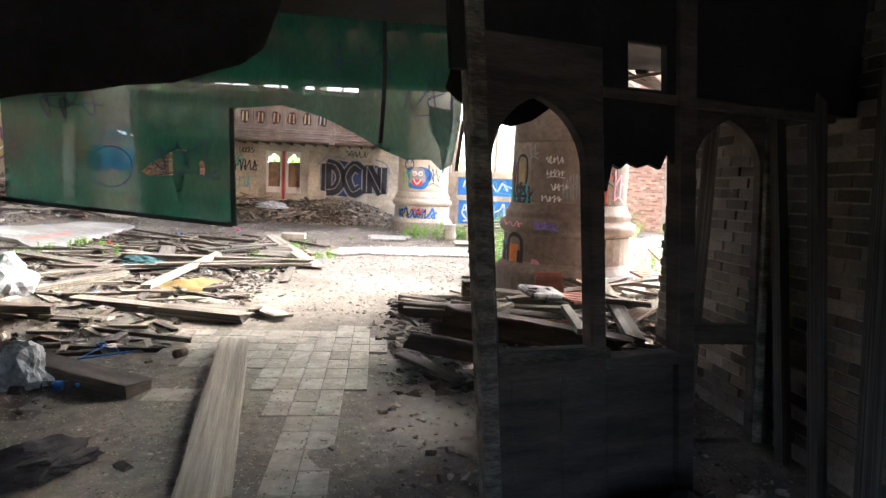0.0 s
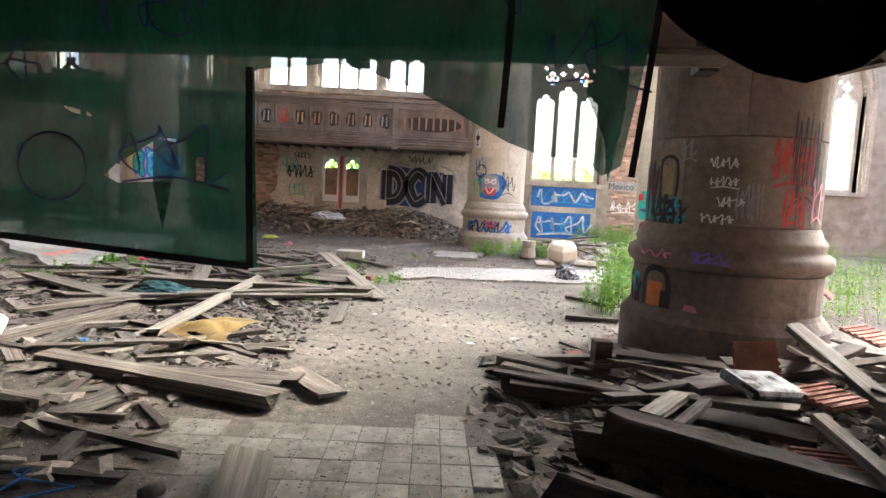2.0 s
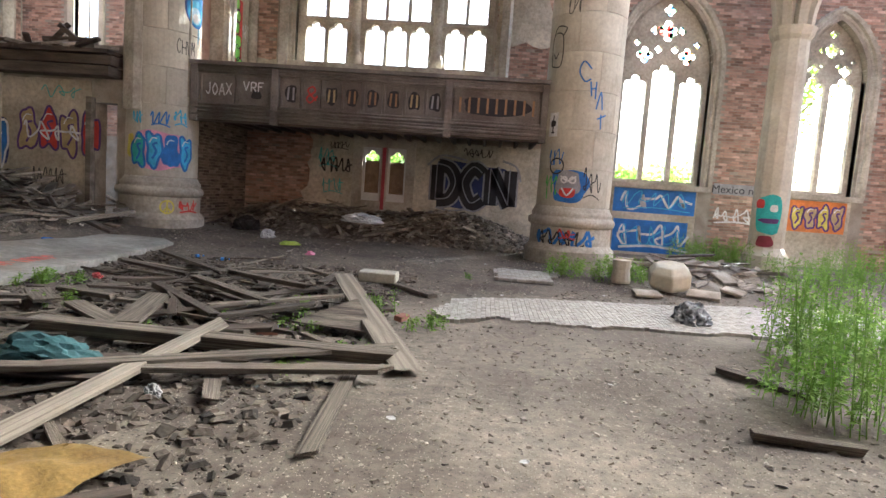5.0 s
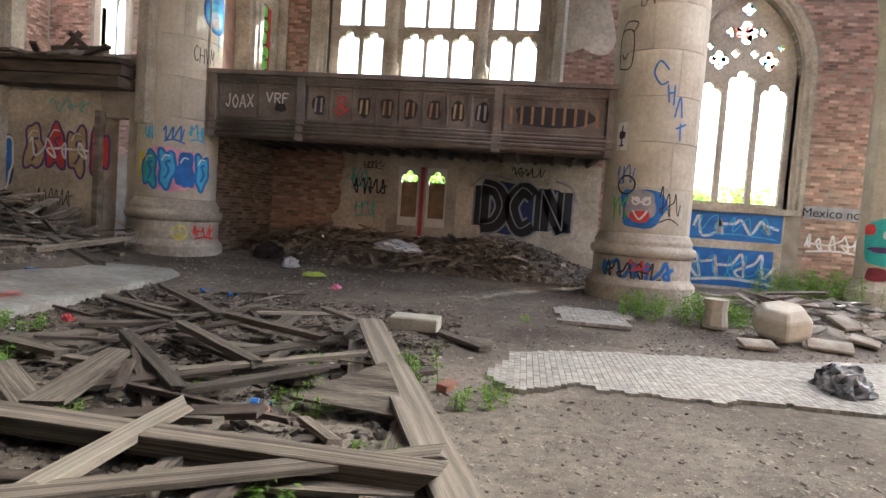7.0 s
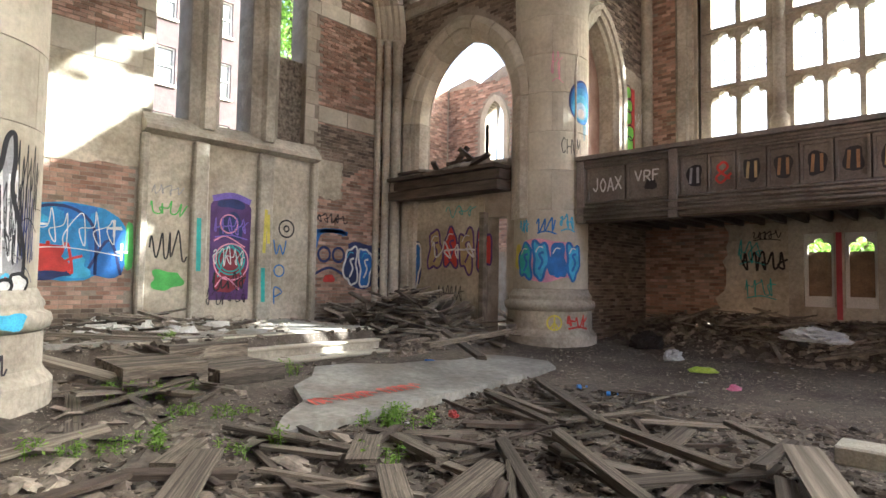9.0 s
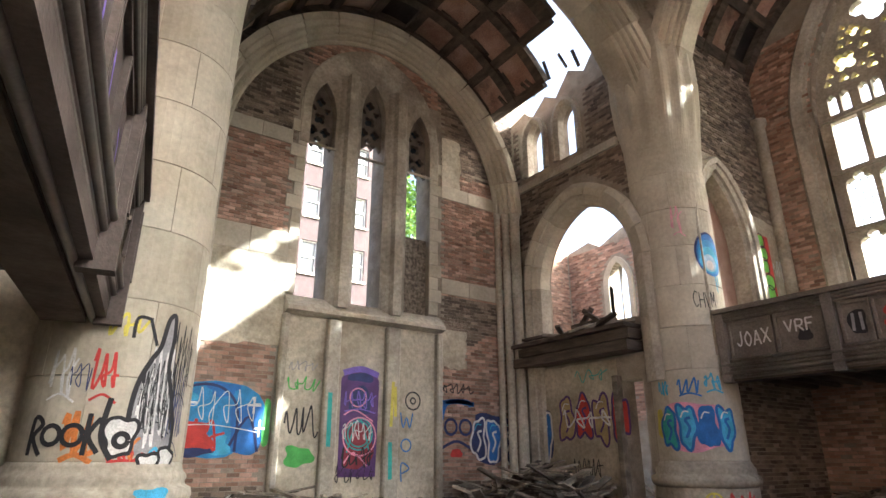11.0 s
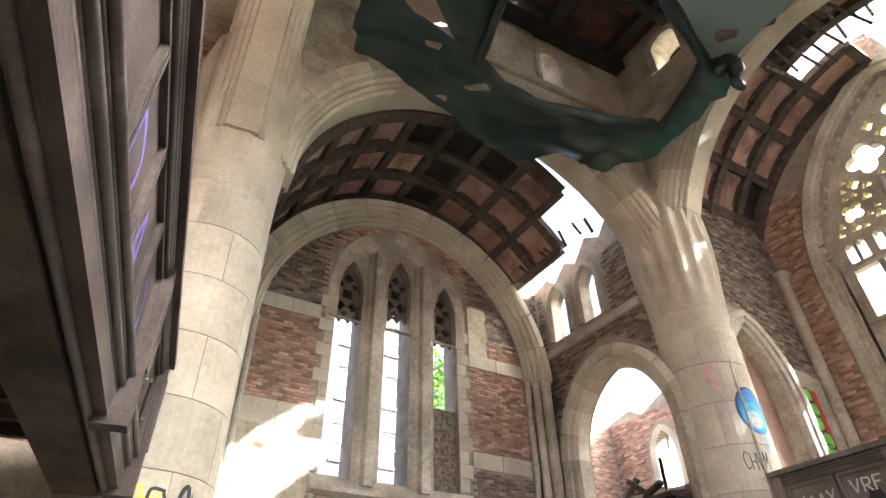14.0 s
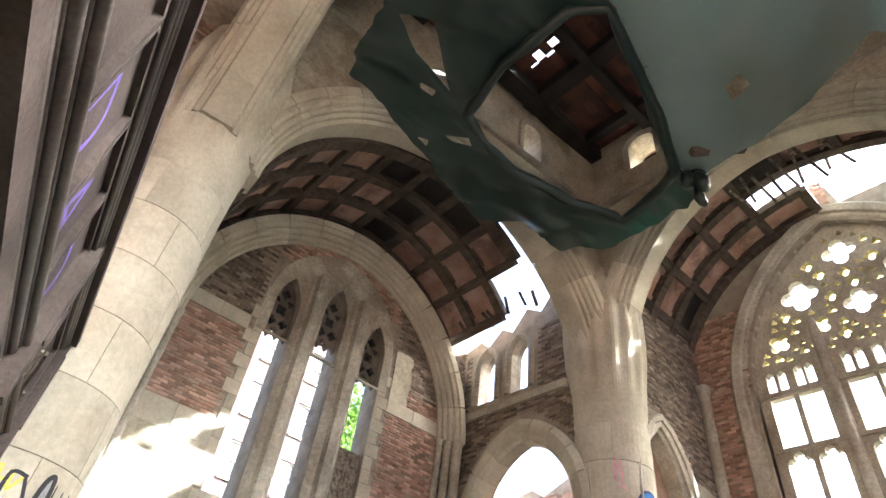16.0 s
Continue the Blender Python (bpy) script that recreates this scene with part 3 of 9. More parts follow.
def column(name_at, seed, drum=None, trim=None):
    x, y = name_at
    z0 = ground_z(x, y) * 0.6 - 0.1
    col = thing("column", "massive round limestone column with a moulded base, covered in graffiti", "column", "crossing columns", at=(x, y, 0))
    bm = B()
    lathe(bm, [(0.98, z0 - 0.1), (0.98, 0.42), (0.95, 0.46), (0.90, 0.52), (0.88, 0.56), (0.88, 0.92)], 40)
    part("base", bm, trim or M_STONE2, col, smooth=False)
    bm = B()
    lathe(bm, [(0.86, 0.92), (0.93, 0.96), (0.955, 1.03), (0.94, 1.10), (0.88, 1.13), (0.87, 1.16), (0.885, 1.2), (0.87, 1.24), (0.84, 1.27), (0.825, 1.32), (0.80, 1.36), (0.78, 1.36)], 44)
    part("base_moulding", bm, trim or M_STONE2, col, smooth=True)
    bm = B()
    lathe(bm, [(R_COL - 0.05, 1.3), (R_COL - 0.05, 7.0)], 24)
    part("core", bm, M_MORTAR, col)
    rng = random.Random(seed)
    z = 1.36
    k = 0
    while z < 6.2:
        for i in range(5):
            ob = new("stone_block", drum or DRUM)
            ob.parent = col
            ob.location = (0, 0, z)
            ob.rotation_euler = (0, 0, SPAN * (i + 0.5 * (k % 2)) + 0.3 * seed)
        z += DRUM_H
        k += 1
    # the fluted springer in which the arches' mouldings gather
    bm = B()
    n = 96
    rows = []
    groove = [0.0, 0.0, 0.55, 1.0, 1.0, 0.55]
    for zz, r, f in ((6.957, 0.80, 0.0), (7.4, 0.81, 0.0), (7.7, 0.83, 0.008), (8.1, 0.87, 0.03), (8.6, 0.93, 0.05), (9.2, 0.97, 0.06), (9.9, 0.97, 0.06), (10.6, 0.86, 0.05), (11.5, 0.45, 0.0)):
        rows.append([bm.verts.new(((r - f * groove[i % 6]) * math.cos(2 * math.pi * i / n), (r - f * groove[i % 6]) * math.sin(2 * math.pi * i / n), zz)) for i in range(n)])
    for a, b in zip(rows, rows[1:]):
        for i in range(n):
            bm.faces.new((a[i], a[(i + 1) % n], b[(i + 1) % n], b[i]))
    part("springer", bm, M_STONE, col, "fluted stone springer")
    return col


for n, c in enumerate((FL, FR, NL)):
    column(c, n + 1)
# the near-right column's shade is put into its darker stone
SHADEDRUM = DRUM.copy()
SHADEDRUM.materials[0] = M_SHADESTONE
column(NR, 4, SHADEDRUM, M_SHADESTONE)

# ---- crossing arches: ribbed limestone voussoirs between the columns ----
RISE = {"west": (8.0, 3.85, 0.86, 0.12), "north": (8.1, 4.75, 0.86, -0.2), "east": (8.0, 4.95, 0.9, 0.0), "south": (8.0, 4.95, 0.9, 0.0)}  # springing, rise, inset at a column, shift


def plane_between(p, q):
    """The upright plane from p to q: u from its middle, d to its left side; and half the span."""
    (x0, y0), (x1, y1) = p, q
    l = math.hypot(x1 - x0, y1 - y0)
    ux, uy = (x1 - x0) / l, (y1 - y0) / l
    return Matrix(((ux, -uy, 0, (x0 + x1) / 2), (uy, ux, 0, (y0 + y1) / 2), (0, 0, 1, 0), (0, 0, 0, 1))), l / 2


ARCH_SECTION = [(0.0, -0.24), (0.0, 0.24), (0.05, 0.27), (0.09, 0.26), (0.09, 0.34), (0.13, 0.37), (0.17, 0.36), (0.17, 0.44), (0.21, 0.47), (0.26, 0.46), (0.28, 0.54), (0.34, 0.57), (0.40, 0.55), (0.42, 0.60), (0.60, 0.62),
                (0.60, -0.62), (0.42, -0.60), (0.40, -0.55), (0.34, -0.57), (0.28, -0.54), (0.26, -0.46), (0.21, -0.47), (0.17, -0.44), (0.17, -0.36), (0.13, -0.37), (0.09, -0.34), (0.09, -0.26), (0.05, -0.27)]


def crossing_arch(p, q, wall_name):
    m, half = plane_between(p, q)
    spring, rise, inset, shift = RISE[wall_name]
    a = half - inset
    pts = [(u + shift, spring + v) for u, v in round_arch(a, rise, 30)]
    top = thing("crossing_arch", "wide ribbed limestone arch between two columns", "arch", "crossing arches")
    n = len(pts) - 1
    step = 4
    for i in range(0, n, step):
        bm = B()
        sweep_loop(bm, pts[i:i + step + 1], m, ARCH_SECTION)
        part("voussoir", bm, M_STONE, top)
    # spandrel wall above the ring
    ring = [(u * (1 + 0.4 / a) + shift, spring + v * (1 + 0.4 / rise)) for u, v in round_arch(a, rise, 24)]
    loop = [(-half, spring - 0.2), (-half, 17.2), (half, 17.2), (half, spring - 0.2)] + ring[::-1]
    return m, half, loop


TOWER = {}
for nm, p, q in (("west", NL, FL), ("north", FL, FR), ("east", FR, NR), ("south", NR, NL)):
    TOWER[nm] = crossing_arch(p, q, nm)
LANT = {"west": [arch_hole(1.75, 2.4, 13.75, 14.75, 0.25, 5)], "north": [arch_hole(-3.2, -2.4, 14.35, 15.15, 0.3, 5), arch_hole(2.7, 3.5, 14.35, 15.15, 0.3, 5)], "east": [arch_hole(-3.2, -2.4, 14.0, 15.2, 0.3, 5)], "south": [arch_hole(-0.4, 0.4, 14.0, 15.2, 0.3, 5)]}
for nm, (m, half, loop) in TOWER.items():
    bm = B()
    extrude_shape(bm, loop, LANT[nm], -0.35, 0.35, m)
    solid("wall_tower_" + nm, bm, M_PLASTER, "cracked plaster wall of the crossing tower above an arch", "wall", kind="structure")
# timber ceiling of the tower: dark brick-red panels between dark beams, some fallen
bm, bp = B(), B()
rng = random.Random(19)
for i in range(7):
    for j in range(6):
        x, y = -8.2 + 1.85 * i, 8.0 + 2.05 * j
        gone = (i, j) == (1, 3)
        for k in range(7):
            x0, x1 = x + 0.264 * k - 0.008, x + 0.264 * k + 0.266
            if gone and 2 <= k <= 5:
                mid = y + 1.15 + rng.uniform(-0.15, 0.15)
                cut = rng.uniform(0.03, 0.2)
                box(bp, x0, x1, y, mid - cut, 15.98, 16.02)
                box(bp, x0, x1, mid + cut, y + 2.05, 15.985, 16.02)
                continue
            box(bp, x0, x1, y, y + 2.05, 15.98 + 0.008 * (k % 2) + rng.uniform(0, 0.004), 16.02 + 0.004 * k)
for i in range(8):
    w = 0.24 if i % 2 else 0.13
    box(bm, -8.2 + 1.85 * i - w, -8.2 + 1.85 * i + w, 8.0, 20.3, 15.55, 15.98)
for j in range(7):
    w = 0.13 if j % 2 else 0.24
    box(bm, -8.2, 4.75, 8.0 + 2.05 * j - w, 8.0 + 2.05 * j + w, 15.62, 15.97)
solid("ceiling_tower", bp, M_DARKRED, "dark rust-red boarded ceiling of the tower with fallen boards", "ceiling", kind="structure")
solid("ceiling_tower_beams", bm, M_BLACK, "near-black crossing beams of the tower ceiling", "ceiling", kind="structure")
for nm, (m, half, loop) in TOWER.items():
    sd = -1 if (m @ Vector((0, -1, 14)) - Vector((-1.9, 14.1, 14))).length < (m @ Vector((0, 1, 14)) - Vector((-1.9, 14.1, 14))).length else 1
    bm = B()
    box(bm, -half + 0.3, half - 0.3, *sorted((sd * 0.34, sd * 0.46)), 13.35, 13.5, m)
    solid("string_course", bm, M_STONE2, "moulded limestone ledge round the tower", "moulding", kind="structure")
    for h in LANT[nm]:
        bm = B()
        sweep_loop(bm, h, m, [(0.0, sd * 0.3), (0.0, sd * 0.37), (0.16, sd * 0.42), (0.2, sd * 0.37), (0.2, sd * 0.3)])
        solid("window_surround", bm, M_STONE2, "splayed stone surround of a small tower window", "window surround", kind="structure")

# ---- coffered barrel ceilings ----
def barrel(name, m, half, spring, rise, d0, d1, nu, nd, gone, dark):
    """A coffered vault: framed panels between deep crossing ribs; gone(i, j) leaves a broken gap, dark(i, j) black
    boards that put a void's dark into colour.
    """
    cv = round_arch(half, rise, nu * 2)
    cv = [(u, spring + v) for u, v in cv]
    step = 4
    bm, bp, bk, bf = B(), B(), B(), B()
    for i in range(nu):
        seg = cv[i * step:(i + 1) * step + 1]
        for j in range(nd):
            a, b = d0 + (d1 - d0) * j / nd, d0 + (d1 - d0) * (j + 1) / nd
            if gone(i, j):
                continue
            if dark(i, j):
                # black sheet in place of the unlit void
                sweep_loop(bk, seg, m, [(0.22, a), (0.22, b), (0.26, b), (0.26, a)])
                continue
            sweep_loop(bp, seg, m, [(0.12, a), (0.12, b), (0.17, b), (0.17, a)])
            # a moulded frame inside the coffer
            inner = seg[1:-1]
            for e0, e1 in ((a + 0.13, a + 0.19), (b - 0.19, b - 0.13)):
                sweep_loop(bf, inner, m, [(0.085, e0), (0.085, e1), (0.125, e1), (0.125, e0)])
    for i in range(nu + 1):
        k = min(i * step, len(cv) - 1)
        (u0, v0), (u1, v1) = cv[max(k - 1, 0)], cv[min(k + 1, len(cv) - 1)]
        l = math.hypot(u1 - u0, v1 - v0)
        tx, ty = (u1 - u0) / l, (v1 - v0) / l
        u, v = cv[k]
        w = 0.12
        for j in range(nd):
            if gone(min(i, nu - 1), j) and gone(max(i - 1, 0), j):
                continue
            a, b = d0 + (d1 - d0) * j / nd, d0 + (d1 - d0) * (j + 1) / nd
            quad = [(u - tx * w, v - ty * w), (u + tx * w, v + ty * w), (u + tx * w - ty * 0.17, v + ty * w + tx * 0.17), (u - tx * w - ty * 0.17, v - ty * w + tx * 0.17)]
            extrude_shape(bm, quad, [], a, b, m)
    for j in range(nd + 1):
        d = d0 + (d1 - d0) * j / nd
        w = 0.17 if j in (0, nd) else 0.12
        for i in range(nu):
            if gone(i, min(j, nd - 1)) and gone(i, max(j - 1, 0)):
                continue
            sweep_loop(bm, cv[i * step:(i + 1) * step + 1], m, [(-0.03, d - w), (-0.03, d + w), (0.17, d + w), (0.17, d - w)])
    solid(name, bp, M_COFFER, "coffered vault with rust-red panels and broken gaps", "ceiling", kind="structure")
    solid(name + "_frames", bf, M_DARKWOOD, "dark moulded frames inside the coffers", "ceiling", kind="structure")
    solid(name + "_hollows", bk, M_BLACK, "black boards standing in for the dark void behind fallen coffers", "ceiling", kind="structure")
    return solid(name + "_ribs", bm, M_DARKWOOD, "dark timber ribs of the coffered vault", "ceiling", kind="structure")


m_cv = Matrix(((0, -1, 0, 0), (1, 0, 0, 14.5), (0, 0, 1, 0), (0, 0, 0, 1)))
barrel("ceiling_chancel", m_cv, 4.3, 7.05, 4.9, 7.72, 10.98, 13, 3, lambda i, j: i >= 10 or (i == 9 and j == 0), lambda i, j: (i, j) in ((6, 0), (6, 1), (7, 0), (5, 0), (6, 2), (1, 0), (1, 1)))
rng = random.Random(29)
for k in (0, 1.3, 3.1, 5.6, 6.2, 9.4, 11.8):
    bm = B()
    a = radians(138 + rng.uniform(-4, 3))
    y, z = 14.5 - 4.32 * math.cos(a), 7.1 + 4.9 * math.sin(a)
    m = Matrix.Translation((-7.7 - 0.27 * k, y, z)) @ Euler((radians(-52) + rng.uniform(-0.35, 0.35), rng.uniform(-0.4, 0.4), rng.uniform(-0.7, 0.7))).to_matrix().to_4x4()
    box(bm, -0.04, 0.04, -0.1, rng.uniform(0.08, 0.55), -0.025, 0.025, m)
    solid("broken_lath", bm, M_DARKWOOD, "splintered rib end at the vault's broken edge", "lath", "broken laths")
m_nv = Matrix(((1, 0, 0, -2.1), (0, 1, 0, 0), (0, 0, 1, 0), (0, 0, 0, 1)))
barrel("ceiling_transept", m_nv, 4.6, 8.6, 4.8, 19.75, 22.6, 12, 3, lambda i, j: (i in (5, 6, 7) and j == 1) or (i in (6, 7) and j == 2), lambda i, j: (i, j) in ((5, 0), (2, 2)))
# splintered laths and a hanging length of rib at the vault's gap
rng = random.Random(31)
for k in range(9):
    bm = B()
    m = Matrix.Translation((-3.3 + 0.3 * k, 20.5 + rng.uniform(0, 0.4), 13.25 + rng.uniform(-0.1, 0.15))) @ Euler((rng.uniform(-0.35, 0.1), rng.uniform(-0.2, 0.2), 1.57 + rng.uniform(-0.25, 0.25))).to_matrix().to_4x4()
    box(bm, -0.6, 0.6, -0.035, 0.035, -0.03, 0.03, m)
    solid("broken_lath", bm, M_WOOD, "splintered lath hanging in the vault's gap", "lath", "broken laths")
bm = B()
box(bm, -7.6, 5.0, 4.7, 9.0, 13.0, 13.3)
solid("ceiling_transept_south", bm, M_BLACK, "dark ceiling over the gallery", "ceiling", kind="structure")
# unseen roof added to cut sky light on the near-left column and debris
bm = B()
box(bm, 4.7, 24.0, 4.0, 10.2, 12.6, 12.9)
solid("ceiling_nave", bm, M_BLACK, "unseen dark ceiling added over the nave's south side to block sky light", "ceiling", kind="structure")
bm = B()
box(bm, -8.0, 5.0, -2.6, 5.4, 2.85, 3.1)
solid("ceiling_entrance", bm, M_BLACK, "near-black board ceiling of the entrance", "ceiling", kind="structure")

# extends the hanging boards, added to block sky light from the near-right column
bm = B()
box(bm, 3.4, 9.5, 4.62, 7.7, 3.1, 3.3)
solid("ceiling_aisle", bm, M_BLACK, "near-black boards over the aisle, added to block sky light", "ceiling", kind="structure")
rng = random.Random(5)
for k in range(12):
    bm = B()
    m = Matrix.Translation((2.5 + 0.33 * k, 7.55 + rng.uniform(-0.3, 0.25), 3.02 + rng.uniform(-0.14, 0.05))) @ Euler((rng.uniform(-0.2, 0.2), rng.uniform(-0.3, 0.3), rng.uniform(-0.8, 0.8))).to_matrix().to_4x4()
    box(bm, -0.6, 0.6, -0.07, 0.07, -0.02, 0.02, m)
    solid("hanging_board", bm, M_DARKWOOD, "broken dark board hanging from the gallery edge", "board", "hanging boards")


# ---- great window: stone bars, three tiers of cusped lights and a head of foils ----
win = thing("window_1", "great traceried window with empty stone lights", "window", kind="structure")
LIGHTS = [(-4.68, -4.14), (-4.02, -3.5), (-2.96, -2.42), (-2.33, -1.78), (-1.67, -1.14), (-0.66, -0.15), (-0.05, 0.47)]
holes = []
for a, b in LIGHTS:
    holes += [cusped_hole(a, b, 4.92, 6.05), cusped_hole(a, b, 6.2, 7.45), rect_hole(a, b, 7.6, 8.8)]
# head: cusped lights over each bar, then large foils in their circles with small ones between
FOILS = []
for a, b in LIGHTS:
    holes.append(cusped_hole(a + 0.04, a + 0.23, 8.98, 9.5))
    holes.append(cusped_hole(b - 0.23, b - 0.04, 8.98, 9.5))
inner = arch_hole(-4.78, 0.52, 8.7, 8.8, 4.2, 16)
for x, z, r in ((-3.3, 11.35, 0.46), (-0.9, 11.35, 0.46), (-2.1, 12.2, 0.4), (-2.1, 10.65, 0.36), (-4.1, 10.2, 0.27), (-0.05, 10.2, 0.27), (-3.1, 10.35, 0.27), (-1.05, 10.35, 0.27), (-2.7, 11.75, 0.17), (-1.5, 11.75, 0.17)):
    FOILS.append((x, z, r))
rng = random.Random(63)
for k in range(2600):
    x, z, r = rng.uniform(-4.7, 0.4), rng.uniform(9.68, 12.9), rng.choice((0.16, 0.12, 0.09))
    if all(math.hypot(x - p, z - q) > (r + o) * 1.06 for p, q, o in FOILS) and all(inside(inner, x + q * r * 1.1, z + w * r * 1.1) for q in (-1, 1) for w in (-1, 1)):
        FOILS.append((x, z, r))
for x, z, r in FOILS:
    holes.append(lobed_hole(x, z, r, 4 if r > 0.13 else 3, 0 if r > 0.3 else 45 if r > 0.2 else 90))
bm = B()
extrude_shape(bm, BIG, holes, 0.22, 0.42, NW)
part("tracery", bm, M_STONE2, win)
# straw panes added to give the small foils a yellow glow
STRAW = pane_glass("straw_glass", (0.95, 0.82, 0.3))
for x, z, r in FOILS:
    if r < 0.3:
        bm = B()
        extrude_shape(bm, [(x + 1.1 * r * math.cos(q * math.pi / 4), z + 1.1 * r * math.sin(q * math.pi / 4)) for q in range(8)], [], 0.34, 0.345, NW)
        part("pane", bm, STRAW, win).visible_shadow = False
for u in (-3.23, -0.9):
    bm = B()
    lathe(bm, [(0.2, 4.9), (0.2, 5.2), (0.13, 5.3), (0.13, 10.2), (0.06, 10.6)], 10, Matrix.Translation((u, YN + 0.2, 0)))
    part("mullion_shaft", bm, M_STONE2, win, smooth=True)
for z in (6.12, 7.52, 8.87):
    bm = B()
    box(bm, -4.88, 0.62, YN + 0.16, YN + 0.46, z - 0.035, z + 0.035)
    part("transom", bm, M_STONE2, win)
bm = B()
sweep_loop(bm, [(-4.92, 4.7)] + arch_hole(-4.92, 0.66, 4.85, 8.8, 4.35, 20)[1:-1] + [(0.66, 4.7)], NW, [(0.0, 0.2), (0.0, 0.05), (0.12, -0.02), (0.2, -0.02), (0.24, -0.1), (0.42, -0.14), (0.5, -0.05), (0.5, 0.2)])
part("window_frame", bm, M_STONE2, win)
bm = B()
box(bm, -5.0, 0.8, YN - 0.16, YN + 0.3, 4.66, 4.86)
part("window_sill", bm, M_STONE2, win)
# thin leading that still hangs in the second tier
for a, b in LIGHTS:
    bm = B()
    for k in range(1, 4):
        box(bm, a + (b - a) * k / 4 - 0.006, a + (b - a) * k / 4 + 0.006, YN + 0.3, YN + 0.31, 6.2, 7.3)
    for k in range(1, 8):
        box(bm, a, b, YN + 0.3, YN + 0.31, 6.2 + 0.15 * k - 0.005, 6.2 + 0.15 * k + 0.005)
    part("lead_bars", bm, M_BLACK, win)


def lancet(nm, u0, u1, sill, spring, rise, n, glass, label):
    w = thing(nm, label, "window", kind="structure")
    g = 0.13
    lw = (u1 - u0 - g * (n + 1)) / n
    holes, foils = [], []
    for i in range(n):
        a = u0 + g + i * (lw + g)
        mid = abs(i - (n - 1) / 2) < 0.6
        holes.append(cusped_hole(a, a + lw, sill + 0.12, spring + (0.1 if mid else -0.2)))
    c, aw = (u0 + u1) / 2, (u1 - u0) / 2
    spots = [(c, spring + rise * 0.52, 0.3), (c - aw * 0.48, spring + rise * 0.18, 0.24), (c + aw * 0.48, spring + rise * 0.18, 0.24), (c, spring + rise * 0.8, 0.17), (c - aw * 0.3, spring + rise * 0.52, 0.13), (c + aw * 0.3, spring + rise * 0.52, 0.13), (c - aw * 0.68, spring + rise * 0.34, 0.1), (c + aw * 0.68, spring + rise * 0.34, 0.1), (c - 0.22, spring + rise * 0.26, 0.11), (c + 0.22, spring + rise * 0.26, 0.11)]
    s = aw / 1.21
    spots = [(x, z, r * s) for x, z, r in spots]
    for x, z, r in spots:
        foils.append(lobed_hole(x, z, r, 4, 0))
    bm = B()
    extrude_shape(bm, arch_hole(u0, u1, sill, spring, rise, 14), holes + foils, 0.25, 0.4, NW)
    part("tracery", bm, M_STONE2, w)
    bm = B()
    sweep_loop(bm, arch_hole(u0, u1, sill, spring, rise, 16), NW, [(0.0, 0.25), (0.0, 0.06), (0.1, -0.02), (0.16, -0.02), (0.2, -0.08), (0.3, -0.1), (0.34, 0.0), (0.34, 0.2)])
    part("window_frame", bm, M_STONE2, w)
    bm = B()
    box(bm, u0 - 0.25, u1 + 0.25, YN - 0.14, YN + 0.25, sill - 0.12, sill + 0.02)
    part("window_sill", bm, M_STONE2, w)
    if glass:
        rng = random.Random(4)
        for x, z, r in spots[:8]:
            for k in range(7):
                a = 2 * math.pi * k / 7 + rng.random()
                q = r * rng.uniform(0.35, 0.75)
                bm = B()
                m = Matrix.Translation((x + q * math.cos(a), YN + 0.33, z + q * math.sin(a)))
                t = r * rng.uniform(0.24, 0.42)
                extrude_shape(bm, [(t * math.cos(b + a), t * math.sin(b + a)) for b in (0, 1.3, 2.4, 3.6, 5.0)], [], 0, 0.006, m)
                part("pane", bm, GLASS[rng.choice(["blue", "blue", "red", "amber", "green"])], w)
        # the little red cross in the head
        for bx in ((-0.03, 0.03, -0.16, 0.14), (-0.1, 0.1, 0.0, 0.06)):
            bm = B()
            box(bm, c + bx[0], c + bx[1], YN + 0.31, YN + 0.318, spring + rise * 0.52 + bx[2], spring + rise * 0.52 + bx[3])
            part("pane", bm, GLASS["red"], w)
    return w


lancet("window_2", 4.25, 6.64, 2.1, 5.3, 1.95, 3, True, "tall pointed window with scraps of stained glass in its head")
lancet("window_3", 8.95, 10.65, 2.1, 5.2, 1.55, 2, False, "tall pointed window with empty stone tracery")
lancet("window_4", 13.6, 15.6, 2.3, 5.6, 1.8, 2, False, "tall pointed window with empty stone tracery")
# recessed panels under the first lancets
for u0, u1, z1 in ((4.3, 6.6, 1.98), (8.95, 10.65, 1.98)):
    bm = B()
    box(bm, u0, u1, YN - 0.05, YN + 0.02, 0.0, z1 - 0.02)
    solid("panel_under_window", bm, M_PLASTER, "plastered panel under a tall window", "wall panel", kind="structure")

# ---- low window under the gallery, boarded with brown panes ----
lowwin = thing("window_5", "low square window with two brown cusped panes", "window", kind="structure")
bm = B()
extrude_shape(bm, rect_hole(-3.05, -1.26, 0.82, 2.88), [rect_hole(-2.78, -2.24, 1.08, 2.6), rect_hole(-2.06, -1.52, 1.08, 2.6)], -0.06, 0.2, NW)
part("window_frame", bm, M_STONE2, lowwin)
for a in (-2.78, -2.06):
    bm = B()
    extrude_shape(bm, rect_hole(a, a + 0.54, 1.08, 2.6), [cusped_hole(a + 0.06, a + 0.48, 1.3, 2.5)], 0.05, 0.12, NW)
    part("sash", bm, M_WHITE, lowwin, "white painted cusped sash")
    bm = B()
    box(bm, a, a + 0.54, YN + 0.14, YN + 0.16, 1.08, 2.22)
    part("pane", bm, M_BROWNPANE, lowwin)
bm = B()
box(bm, -2.2, -2.1, YN - 0.08, YN, 0.82, 2.6)
part("post", bm, shader("red_post", (0.3, 0.03, 0.05), (0.4, 0.06, 0.08), 4, 0.7), lowwin, "red painted post")
bm = B()
